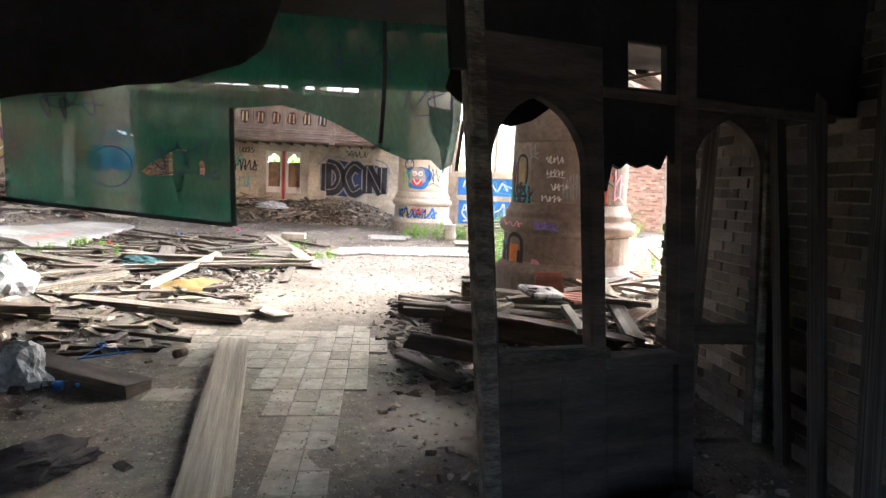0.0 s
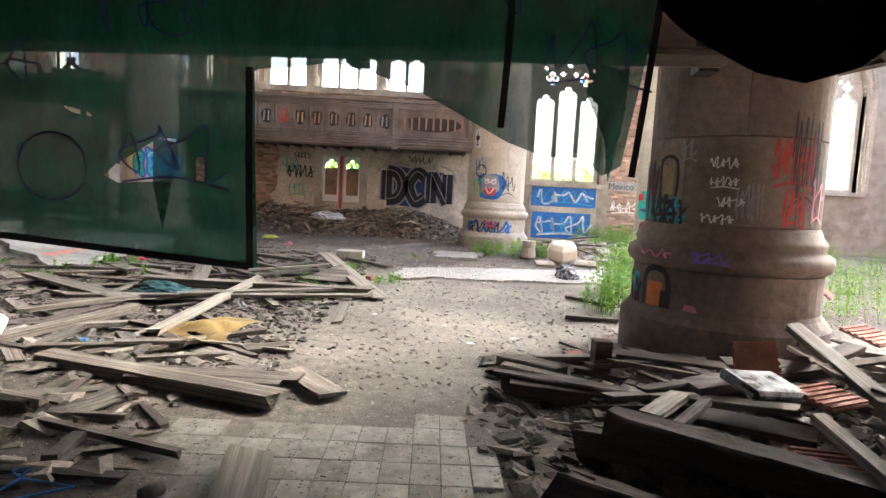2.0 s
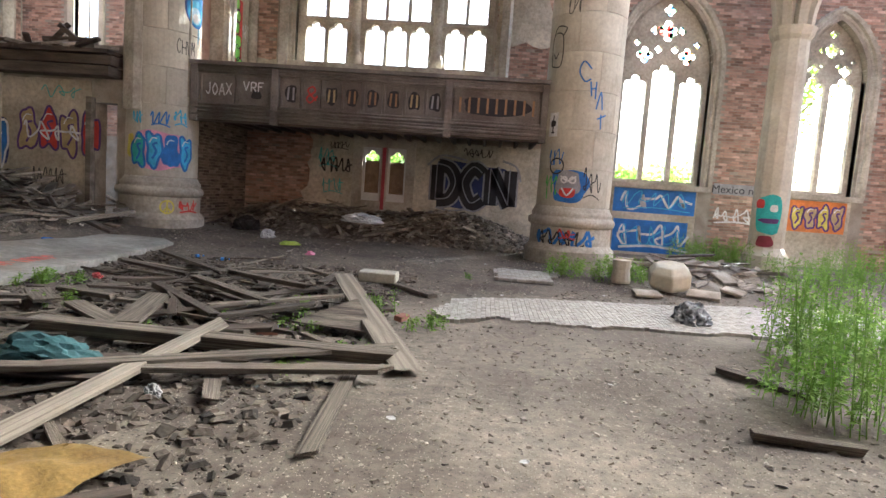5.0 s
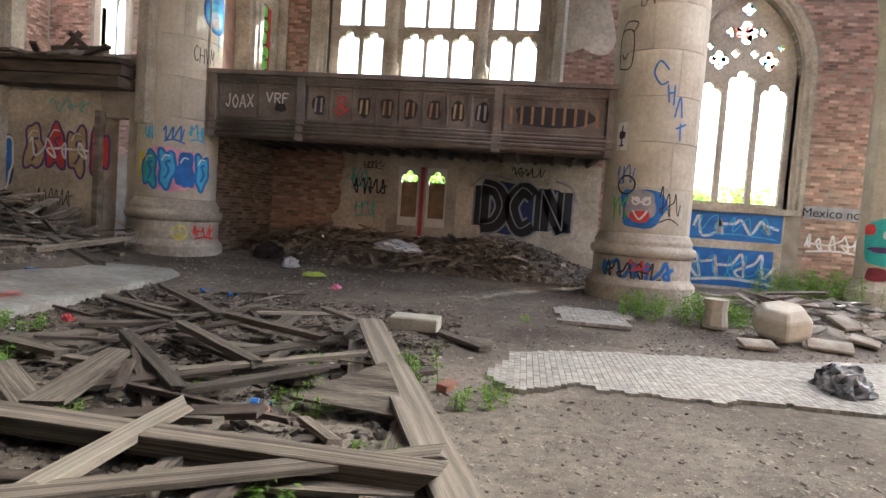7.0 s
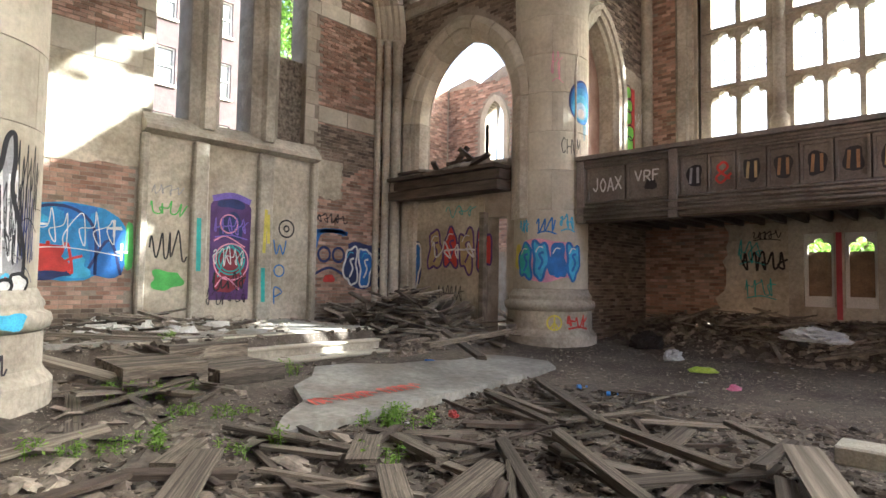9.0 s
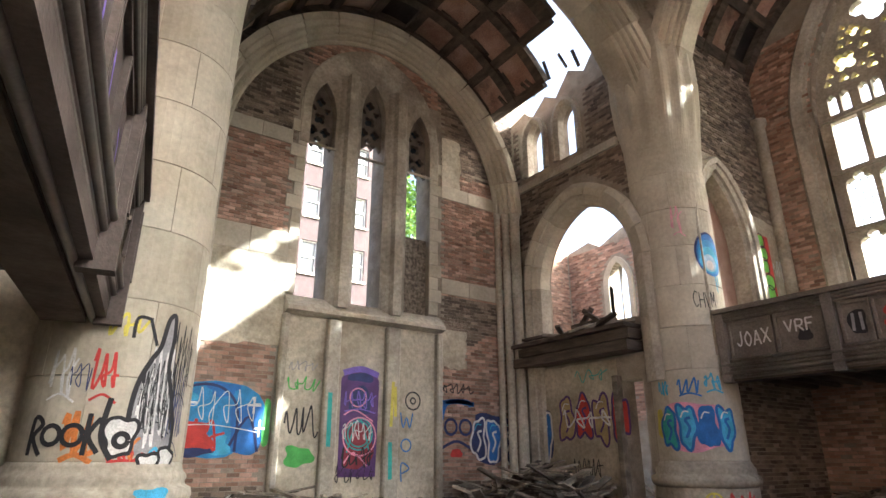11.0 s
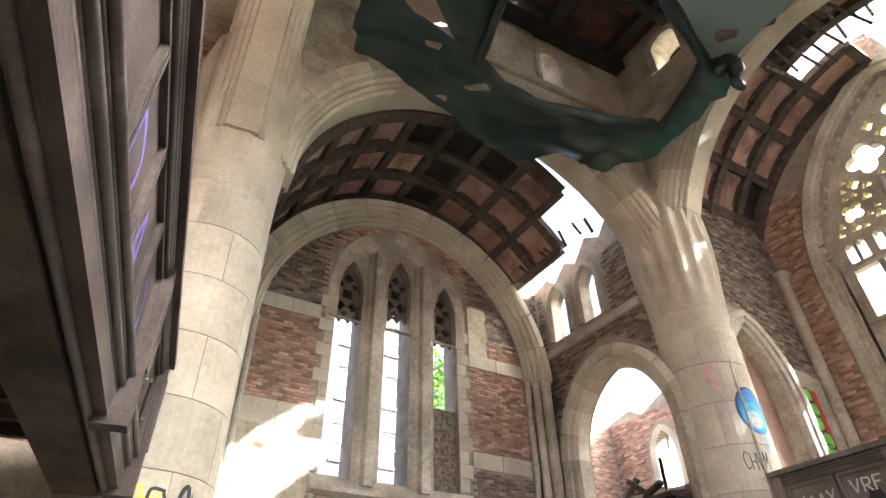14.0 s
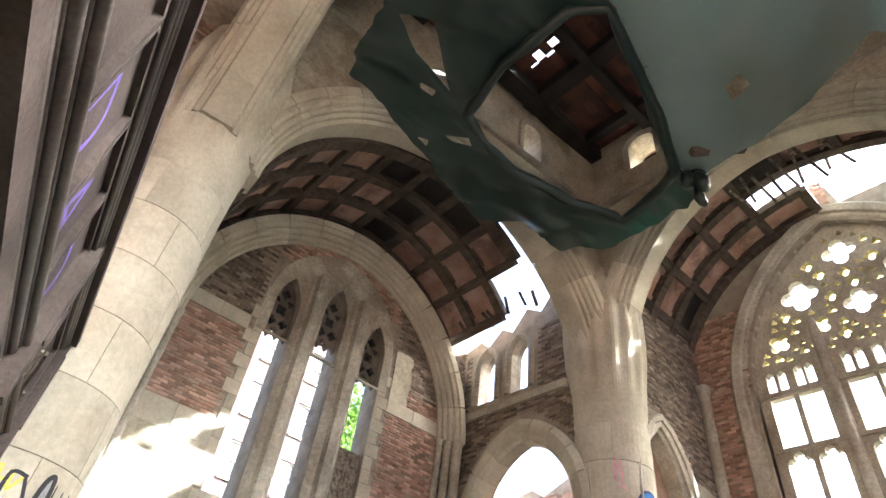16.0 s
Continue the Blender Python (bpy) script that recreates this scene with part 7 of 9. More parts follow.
def crumple(nm, label, category, material, x, y, rx, ry, rz, seed, z=None, squash=0.25, fold=1.0):
    """A crumpled bag or cloth: a folded blob that sits on the ground."""
    bm = B()
    bmesh.ops.create_icosphere(bm, subdivisions=4, radius=1.0)
    for v in bm.verts:
        n = v.co.normalized()
        r = 0.95 + 0.4 * vnoise(n.x, n.y, n.z + seed, 1.4) + fold * (0.45 * abs(vnoise(n.x + 5, n.y, n.z + seed, 2.9)) - 0.3 * abs(vnoise(n.x, n.y + 3, n.z, 5.5))) + 0.08 * fold * vnoise(n.x, n.y + 3, n.z, 11)
        v.co = Vector((n.x * r * rx, n.y * r * ry, max(n.z * r, -squash) * rz))
    ob = solid(nm, bm, material, label, category)
    ob.location = (x, y, (ground_z(x, y) if z is None else z) + rz * squash)
    ob.rotation_euler = (0, 0, seed)
    return ob


def bottle(x, y, turn, cap="blue"):
    b = thing("bottle", "clear crushed plastic bottle lying on the ground", "bottle", "bottles", at=(x, y, ground_z(x, y) + 0.035))
    b.rotation_euler = (0, 0, turn)
    m = pose(0, 0, 0, 0, 90, 0)
    bm = B()
    lathe(bm, [(0.02, 0.0), (0.032, 0.005), (0.033, 0.05), (0.03, 0.06), (0.033, 0.07), (0.033, 0.14), (0.026, 0.17), (0.013, 0.195), (0.013, 0.21)], 14, m)
    part("body", bm, M_CLEAR, b, smooth=True)
    bm = B()
    lathe(bm, [(0.015, 0.208), (0.015, 0.225)], 12, m)
    part("cap", bm, P_CAP[cap], b)
    bm = B()
    lathe(bm, [(0.0335, 0.075), (0.0335, 0.125)], 14, m)
    part("label_band", bm, P_CAP[cap], b)
    return b


P_CAP = {"blue": shader("blue_film", (0.03, 0.15, 0.5), (0.05, 0.22, 0.6), 5, 0.4), "white": M_PLAST}
for x, y, t, c in ((-0.91, 4.41, 0.1, "blue"), (-0.97, 10.37, -0.3, "white"), (-2.30, 11.43, 0.6, "white"), (-1.35, 11.56, 0.2, "blue"), (-3.74, 15.73, 0.5, "blue"), (-4.25, 15.88, 1.0, "blue"), (-7.29, 10.96, 0.4, "white"), (-2.09, 7.58, 0.3, "blue")):
    bottle(x, y, t, c)
crumple("plastic_bag", "clear plastic bag on the dirt", "bag", M_PLAST, -1.11, 4.53, 0.2, 0.16, 0.24, 3, fold=0.6)
crumple("sack", "large white plastic-wrapped bundle on the debris", "sack", M_PLAST, -2.79, 7.18, 0.36, 0.26, 0.34, 4, squash=0.4, fold=0.5)
sheet("cloth", "stiff folded mustard yellow cloth on the floor", M_CLOTHY, torn([(-1.5, 8.1), (-1.47, 8.5), (-1.2, 8.62), (-0.72, 8.66), (-0.9, 8.2), (-0.84, 7.82), (-1.02, 7.7), (-1.2, 7.78)], 0.08, 0.025, 6), [[(-1.28, 7.98), (-1.13, 8.03), (-1.12, 7.9)]], Matrix(((1, 0, 0, 0), (0, 0, 1, 0), (0, 1, 0, 0.06), (0, 0, 0, 1))), 0.03, lambda u, v: ground_z(u, v) + 0.08 * abs(vnoise(u, v, 6, 2.6)) + 0.03 * vnoise(u, v, 2, 7) + 0.06 * math.exp(-((u + 1.2) ** 2 + (v - 8.3) ** 2) / 0.06))
crumple("cloth", "crumpled dark teal cloth over the planks", "cloth", M_CLOTHT, -2.33, 10.01, 0.5, 0.26, 0.16, 6, fold=0.7)
crumple("rug", "black matted fur rug lying in the dirt", "rug", M_FUR, -0.38, 3.31, 0.3, 0.18, 0.09, 7)
crumple("bag", "black and white printed plastic bag on a stone", "bag", M_GLOSSBLACK, 3.62, 13.71, 0.3, 0.22, 0.22, 8)
crumple("plastic_sheet", "torn pale plastic sheet on the rubble heap", "plastic", M_PLAST, -1.96, 19.08, 0.5, 0.3, 0.16, 9, 0.66)
crumple("plastic_bag", "dark plastic bag in the rubble", "bag", M_BLACK, -5.01, 19.96, 0.3, 0.25, 0.25, 10)
crumple("plastic_bag", "pale torn plastic bag in the rubble", "bag", M_PLAST, -4.13, 19.15, 0.26, 0.14, 0.14, 11)
crumple("can", "crushed red can on the earth", "can", shader("red_tin", (0.5, 0.03, 0.04), (0.6, 0.1, 0.1), 4, 0.4), -4.35, 13.50, 0.1, 0.05, 0.05, 12)
crumple("wrapper", "yellow-green printed wrapper on the earth", "wrapper", shader("lime_film", (0.3, 0.45, 0.05), (0.5, 0.6, 0.1), 5, 0.4), -3.33, 18.31, 0.22, 0.12, 0.06, 13)
crumple("wrapper", "crumpled pink wrapper on the earth", "wrapper", shader("pink_film", (0.6, 0.12, 0.25), (0.7, 0.25, 0.4), 5, 0.4), -2.55, 17.31, 0.1, 0.07, 0.06, 14)
crumple("wrapper", "crumpled white paper on the earth", "paper", M_PLAST, -1.26, 9.58, 0.07, 0.05, 0.06, 15)
crumple("wrapper", "blue wrapper in the debris", "wrapper", P_CAP["blue"], -6.54, 15.39, 0.12, 0.06, 0.06, 16)
crumple("crumpled_tarpaulin", "dark green tarpaulin bundled on the entrance floor", "tarpaulin", M_TARP, 2.62, 2.35, 0.4, 0.3, 0.2, 17)
rng = random.Random(5)
for i in range(70):
    x, y = rng.choice(((rng.uniform(-6.2, 1.5), rng.uniform(16.5, 20.6)), (rng.uniform(-5, -0.4), rng.uniform(8.5, 13)), (rng.uniform(-0.5, 4.5), rng.uniform(7.5, 16))))
    bm = B()
    s = rng.uniform(0.02, 0.06)
    vs = [bm.verts.new((s * math.cos(a) * rng.uniform(0.6, 1.2), s * math.sin(a) * rng.uniform(0.5, 1), 0.012 * rng.random())) for a in (0, 1.2, 2.3, 3.4, 4.6, 5.5)]
    bm.faces.new(vs)
    bmesh.ops.solidify(bm, geom=bm.faces[:], thickness=0.002)
    ob = solid("litter", bm, M_PLAST if i % 3 else M_CHIP, "scrap of pale litter on the earth", "litter", "litter scraps")
    ob.location = (x, y, ground_z(x, y) + 0.008)
# wire hanger
bm = B()
sweep_loop(bm, [(0.0, 0.16), (0.04, 0.2), (0.0, 0.22), (-0.03, 0.2), (0.0, 0.14), (0.2, 0.0), (-0.2, 0.0), (0.0, 0.14)], Matrix(((1, 0, 0, 0), (0, 0, 1, 0), (0, 1, 0, 0), (0, 0, 0, 1))), [(-0.005, -0.005), (0.005, -0.005), (0.005, 0.005), (-0.005, 0.005)])
ob = solid("hanger", bm, P_CAP["blue"], "blue plastic clothes hanger on the ground", "hanger")
ob.matrix_world = Matrix.Translation((-0.78, 5.07, ground_z(-0.78, 5.07) + 0.04)) @ pose(0, 0, 0, 12, 0, 35)
# open tin
tin = thing("tin", "rusty open tin can lying on its side", "tin can", at=(-0.29, 5.15, 0.05))
tin.rotation_euler = (0, radians(90), radians(60))
bm = B()
lathe(bm, [(0.036, 0.0), (0.036, 0.1), (0.033, 0.1), (0.033, 0.01)], 16)
part("body", bm, M_DARKWOOD, tin, smooth=True)
# timber block and black case on the debris pile
bm = B()
box(bm, -0.07, 0.07, -0.07, 0.07, 0, 0.24, bevel=0.006)
ob = solid("timber_block", bm, M_DARKWOOD, "short dark square timber block standing upright", "block")
ob.location = (2.41, 7.19, 0.16)
bm = B()
box(bm, -0.21, 0.21, -0.14, 0.14, 0, 0.06, bevel=0.02)
ob = solid("case", bm, M_GLOSSBLACK, "scuffed black case with silvery scratches on the pile", "case")
ob.matrix_world = Matrix.Translation((2.89, 5.74, 0.5)) @ pose(0, 0, 0, 12, 6, 20)
for x, y, z, rx, rz, l in ((3.09, 6.16, 0.56, 70, 10, 0.16), (3.24, 5.69, 0.5, 8, 25, 0.17), (2.91, 5.11, 0.36, 5, -10, 0.17), (4.81, 7.44, 0.5, 14, 30, 0.22), (6.31, 10.30, 0.5, 40, 50, 0.2)):
    t = thing("hollow_tile", "broken orange terracotta hollow tile on the pile", "tile", "terracotta tiles")
    t.matrix_world = Matrix.Translation((x, y, z)) @ pose(0, 0, 0, rx, 0, rz)
    bm = B()
    box(bm, -l, l, -l * 0.75, l * 0.75, -0.02, 0.0, bevel=0.004)
    part("slab", bm, M_TERRA, t)
    for i in range(6):
        bm = B()
        box(bm, -l, l, -l * 0.7 + i * l * 0.26, -l * 0.7 + i * l * 0.26 + l * 0.12, 0.0, 0.012)
        part("ridge", bm, M_TERRA, t)
# loose bricks
for x, y, rz in ((-1.17, 11.40, 20), (-0.01, 12.49, 70), (-11.28, 11.63, 10), (-8.74, 11.64, 50), (2.40, 8.02, 30)):
    bm = B()
    box(bm, -0.1, 0.1, -0.05, 0.05, 0, 0.06, bevel=0.005)
    ob = solid("brick", bm, M_TERRA, "loose red brick on the ground", "brick", "loose bricks")
    ob.location, ob.rotation_euler = (x, y, ground_z(x, y) + 0.01), (0.1, 0, radians(rz))
# foam block, cut stone and drum stone
bm = B()
box(bm, -0.26, 0.26, -0.16, 0.16, 0, 0.14, bevel=0.015)
ob = solid("foam_block", bm, shader("dusty_foam", (0.33, 0.32, 0.27), (0.45, 0.43, 0.36), 4, 0.9), "dusty pale foam block on the planks", "block")
ob.location = (-0.55, 13.89, 0.2)
bm = B()
lathe(bm, [(0.3, 0.0), (0.38, 0.08), (0.38, 0.3), (0.27, 0.42)], 6)
bmesh.ops.bevel(bm, geom=bm.edges[:], offset=0.02, segments=1, affect="EDGES")
ob = solid("cut_stone", bm, M_STONE, "faceted limestone block tipped in the weeds", "stone block")
ob.matrix_world = Matrix.Translation((4.10, 16.29, 0.12)) @ pose(0, 0, 0, 10, -8, 20)
bm = B()
lathe(bm, [(0.16, 0.0), (0.18, 0.05), (0.15, 0.25), (0.17, 0.42)], 14)
ob = solid("broken_baluster", bm, M_STONE, "stump of a pale stone baluster", "stone block")
ob.location = (3.37, 16.69, 0.08)
for x, y, w, rz, rx in ((5.54, 17.46, 0.3, 30, 25), (4.59, 15.97, 0.26, -20, 15), (5.28, 16.49, 0.3, 60, 10), (3.57, 15.64, 0.22, 5, 12)):
    bm = B()
    box(bm, -w, w, -w * 0.6, w * 0.6, 0, 0.05, bevel=0.01)
    ob = solid("stone_slab", bm, M_CHIP, "broken pale stone slab tipped on the rubble", "slab", "stone slabs")
    ob.matrix_world = Matrix.Translation((x, y, ground_z(x, y) + 0.05)) @ pose(0, 0, 0, rx, 0, rz)
# triangular board leaning under the long plank
bm = B()
extrude_shape(bm, [(-0.45, 0.0), (0.42, -0.08), (0.1, 0.55)], [], 0, 0.02, pose(0, 0, 0, -70))
ob = solid("board", bm, M_WOOD, "grey triangular board among the planks", "board")
ob.location = (-0.55, 11.60, 0.1)

# ---- low wooden stage boxes before the chancel ----
for x, y, rz, w, d, h, open_ in ((-7.4, 11.4, 86, 0.92, 1.2, 0.36, True), (-7.22, 12.38, 93, 0.92, 0.95, 0.25, False), (-8.1, 12.3, 90, 1.1, 0.75, 0.46, False)):
    st = thing("stage_box", "low weathered wooden stage box with a slatted top", "stage box", "stage boxes", at=(x, y, 0.1))
    st.rotation_euler = (0, 0, radians(rz))
    n_ = 9
    for i in range(n_):
        bm = B()
        box(bm, -w / 2, w / 2, -d / 2 + d * i / n_ + 0.006, -d / 2 + d * (i + 1) / n_ - 0.006, h, h + 0.03)
        part("slat", bm, M_WOOD, st)
    for y0, y1 in ((-d / 2, -d / 2 + 0.04), (d / 2 - 0.04, d / 2)):
        bm = B()
        if open_ and y0 < 0:
            extrude_shape(bm, rect_hole(-w / 2, w / 2, 0.0, h), [rect_hole(-w / 2 + 0.25, w / 2 - 0.65, 0.03, h - 0.1), rect_hole(w / 2 - 0.55, w / 2 - 0.1, 0.03, h - 0.1)], y0, y1, Matrix())
        else:
            box(bm, -w / 2, w / 2, y0, y1, 0.0, h)
        part("side_panel", bm, M_WOOD, st)
    for x0, x1 in ((-w / 2, -w / 2 + 0.04), (w / 2 - 0.04, w / 2)):
        bm = B()
        box(bm, x0, x1, -d / 2 + 0.04, d / 2 - 0.04, 0.0, h)
        part("end_panel", bm, M_WOOD, st)


# ---- sprayed paint: thin coats on walls and columns ----
def spray(name, *c):
    return shader(name, tuple(v * 0.8 for v in c), tuple(min(1, v * 1.15) for v in c), 5.0, 0.75, 0.05, 60)


P = {k: spray(k + "_spray", *c) for k, c in dict(black=(0.02, 0.02, 0.025), white=(0.7, 0.7, 0.7), grey=(0.3, 0.3, 0.32), blue=(0.03, 0.16, 0.5), navy=(0.025, 0.04, 0.14), sky=(0.08, 0.42, 0.68), teal=(0.05, 0.42, 0.4), red=(0.55, 0.05, 0.045), orange=(0.6, 0.2, 0.05), yellow=(0.62, 0.55, 0.1), green=(0.1, 0.45, 0.1), lime=(0.22, 0.62, 0.1), purple=(0.1, 0.045, 0.17), violet=(0.2, 0.14, 0.55), pink=(0.75, 0.32, 0.45), tan=(0.42, 0.32, 0.17), brown=(0.3, 0.17, 0.09), azure=(0.04, 0.26, 0.58), pale=(0.36, 0.55, 0.7), maroon=(0.22, 0.03, 0.05), salmon=(0.62, 0.16, 0.12)).items()}


def on_wall(m, d):
    return lambda u, v, k=0.0: tuple(m @ Vector((u, d - k, v)))


def on_column(r):
    return lambda u, v, k=0.0: ((r + k) * math.cos(u / r), (r + k) * math.sin(u / r), v)


def coat(parent, at, outline, colour, lift=0.0, cell=0.06, label=""):
    """A filled patch of paint, in cells that follow the surface."""
    us, vs = [p[0] for p in outline], [p[1] for p in outline]
    u0, v0 = min(us), min(vs)
    nu, nv = int((max(us) - u0) / cell) + 1, int((max(vs) - v0) / cell) + 1
    edges = [(outline[k - 1], outline[k]) for k in range(len(outline))]
    idx, verts, faces = {}, [], []

    def vert(i, j):
        if (i, j) not in idx:
            u, v = u0 + i * cell, v0 + j * cell
            best = 0.75 * cell
            for (a, b), (c, d) in edges:
                q = (c - a) ** 2 + (d - b) ** 2 or 1e-9
                t = min(1.0, max(0.0, ((u0 + i * cell - a) * (c - a) + (v0 + j * cell - b) * (d - b)) / q))
                p = (a + t * (c - a), b + t * (d - b))
                r = math.hypot(p[0] - u0 - i * cell, p[1] - v0 - j * cell)
                if r < best:
                    best, (u, v) = r, p
            idx[i, j] = len(verts)
            verts.append(at(u, v, lift))
        return idx[i, j]
    for i in range(nu):
        for j in range(nv):
            if inside(outline, u0 + (i + 0.5) * cell, v0 + (j + 0.5) * cell):
                faces.append((vert(i, j), vert(i + 1, j), vert(i + 1, j + 1), vert(i, j + 1)))
    ob = new("graffiti", fast_mesh("graffiti", verts, faces, P[colour]))
    ob.parent = parent
    if label:
        ob["label"] = label
    return ob


def line(parent, at, runs, width, colour, lift=0.002, label=""):
    """Sprayed strokes: ribbons along rounded runs of points, all of one hand and colour."""
    for pts in runs:
        verts, faces = [], []
        if len(pts) > 2:
            fine = []
            for i in range(len(pts) - 1):
                p0, p1, p2, p3 = pts[max(i - 1, 0)], pts[i], pts[i + 1], pts[min(i + 2, len(pts) - 1)]
                for k in range(5):
                    t = k / 5
                    fine.append(tuple(0.5 * (2 * b + (c - a) * t + (2 * a - 5 * b + 4 * c - d) * t * t + (3 * b - a - 3 * c + d) * t ** 3) for a, b, c, d in zip(p0, p1, p2, p3)))
            fine.append(pts[-1])
        else:
            (a, b), (c, d) = pts
            n = max(2, int(math.hypot(c - a, d - b) / 0.08))
            fine = [(a + (c - a) * k / n, b + (d - b) * k / n) for k in range(n + 1)]
        k0 = len(verts)
        for i, (u, v) in enumerate(fine):
            (a, b), (c, d) = fine[max(i - 1, 0)], fine[min(i + 1, len(fine) - 1)]
            l = math.hypot(c - a, d - b) or 1
            nx, ny = -(d - b) / l * width / 2, (c - a) / l * width / 2
            verts += [at(u + nx, v + ny, lift), at(u - nx, v - ny, lift)]
        faces += [(k0 + 2 * i, k0 + 2 * i + 2, k0 + 2 * i + 3, k0 + 2 * i + 1) for i in range(len(fine) - 1)]
        ob = new("graffiti", fast_mesh("graffiti", verts, faces, P[colour]))
        ob.parent = parent
        if label:
            ob["label"] = label
    return ob


def blob(cu, cv, ru, rv, seed, bump=0.18, n=22):
    rng = random.Random(seed)
    ph = [rng.uniform(0, 6.3) for _ in range(3)]
    out = []
    for i in range(n):
        a = 2 * math.pi * i / n
        k = 1 + bump * (0.6 * math.sin(3 * a + ph[0]) + 0.4 * math.sin(5 * a + ph[1]))
        sq = 1 / max(abs(math.cos(a)), abs(math.sin(a))) ** 0.55
        out.append((cu + ru * k * sq * 0.86 * math.cos(a), cv + rv * k * sq * 0.86 * math.sin(a)))
    return out


def tag(parent, at, u0, u1, v0, v1, colour, width, seed, signs=4, label="", lift=0.002):
    """A quick running scrawl of hooks and loops that spells nothing, with a stroke under it."""
    rng = random.Random(seed)
    w, h = (u1 - u0) / signs, v1 - v0
    pts = [(u0, v0 + h * rng.uniform(0.2, 0.8))]
    for i in range(signs):
        a = u0 + i * w
        pts.append((a + w * rng.uniform(0.1, 0.4), v0 + h * rng.uniform(0.75, 1.0)))
        pts.append((a + w * rng.uniform(0.2, 0.7), v0 + h * rng.uniform(0.0, 0.25)))
        if rng.random() < 0.6:
            pts.append((a + w * rng.uniform(-0.1, 0.3), v0 + h * rng.uniform(0.3, 0.6)))
            pts.append((a + w * rng.uniform(0.7, 1.05), v0 + h * rng.uniform(0.4, 0.8)))
        else:
            pts.append((a + w * rng.uniform(0.8, 1.2), v0 + h * rng.uniform(0.1, 0.9)))
    runs = [pts]
    if rng.random() < 0.5:
        runs.append([(u0 + 0.1 * w, v0 - 0.06 * h), ((u0 + u1) / 2, v0 + 0.06 * h), (u1, v0 - 0.1 * h)])
    return line(parent, at, runs, width * 0.85, colour, lift, label)


def piece(parent, at, u0, u1, v0, v1, back, fills, edge, n, seed, label, shine="white", lift=0.0):
    """A large lettering piece reduced to plump overlapping forms with a cloud behind, an outline and highlights."""
    rng = random.Random(seed)
    cu, cv, hu, hv = (u0 + u1) / 2, (v0 + v1) / 2, (u1 - u0) / 2, (v1 - v0) / 2
    if back:
        coat(parent, at, blob(cu, cv, hu, hv, seed, 0.12, 40), back, lift, label=label)
    w = (u1 - u0) / n
    rims, glints, cuts = [], [], []
    for i in range(n):
        c = u0 + w * (i + 0.5)
        vv = cv + rng.uniform(-0.08, 0.08) * hv
        o = blob(c, vv, w * 0.5, hv * rng.uniform(0.68, 0.86), seed * 10 + i, 0.26, 26)
        coat(parent, at, o, fills[i % len(fills)], lift + 0.002 + 0.0006 * i)
        rims.append(o + [o[0]])
        glints.append([(c - w * 0.28, vv + hv * 0.3), (c - w * 0.1, vv + hv * 0.52), (c + w * 0.16, vv + hv * 0.5)])
        cuts.append([(c - w * 0.1, vv - hv * 0.42), (c + w * 0.12, vv - hv * 0.08), (c - w * 0.06, vv + hv * 0.22), (c + w * 0.2, vv + hv * 0.3)])
    line(parent, at, rims, 0.05, edge, lift + 0.007)
    line(parent, at, cuts, 0.05, edge, lift + 0.0075)
    line(parent, at, glints, 0.025, shine, lift + 0.0085)


LETTERS = {
    "A": [[(0, 0), (0.5, 1)], [(0.5, 1), (1, 0)], [(0.15, 0.35), (0.85, 0.35)]], "C": [[(0.95, 0.85), (0.5, 1), (0.05, 0.55), (0.45, 0), (0.95, 0.15)]],
    "D": [[(0.1, 0), (0.1, 1)], [(0.1, 1), (0.7, 0.9), (1, 0.5), (0.7, 0.08), (0.1, 0)]], "F": [[(0.1, 0), (0.1, 1)], [(0.1, 1), (1, 1)], [(0.1, 0.55), (0.8, 0.55)]],
    "H": [[(0, 0), (0, 1)], [(1, 0), (1, 1)], [(0, 0.5), (1, 0.5)]], "J": [[(0.8, 1), (0.8, 0.3), (0.5, 0), (0.1, 0.25)]], "M": [[(0, 0), (0.1, 1)], [(0.1, 1), (0.5, 0.3)], [(0.5, 0.3), (0.9, 1)], [(0.9, 1), (1, 0)]],
    "N": [[(0.05, 0), (0.05, 1)], [(0.05, 1), (0.95, 0)], [(0.95, 0), (0.95, 1)]], "O": [[(0.5, 1), (0.05, 0.5), (0.5, 0), (0.95, 0.5), (0.5, 1)]], "R": [[(0.1, 0), (0.1, 1)], [(0.1, 1), (0.9, 0.9), (0.8, 0.5), (0.1, 0.45)], [(0.4, 0.45), (1, 0)]],
    "V": [[(0, 1), (0.5, 0)], [(0.5, 0), (1, 1)]], "X": [[(0, 0), (1, 1)], [(0, 1), (1, 0)]],
}


def word(parent, at, text, u0, u1, v0, v1, colour, width, lift=0.003, label="", sway=0.06):
    """Sprayed capitals between u0 and u1, each a little higher or lower than the last."""
    w = (u1 - u0) / len(text)
    for i, c in enumerate(text):
        dv = sway * (v1 - v0) * math.sin(2.4 * i + 1)
        line(parent, at, [[(u0 + w * (i + 0.08 + 0.78 * a), v0 + dv + (v1 - v0) * b) for a, b in run] for run in LETTERS[c]], width, colour, lift, label if i == 0 else "")


# walls
AN, AC = on_wall(NW, -0.034), on_wall(CW, -0.022)
coat(wall_n, AN, blob(0.4, 1.7, 1.36, 0.72, 3, 0.16), "navy", 0.0, 0.07, "dark blue cloud behind black lettering with pale outlines")
for c, w, lf in (("grey", 0.46, 0.004), ("black", 0.36, 0.007)):
    word(wall_n, AN, "DCN", -0.72, 1.6, 1.2, 2.2, c, w, lf, "black sprayed capitals with a pale grey edge", 0.03)
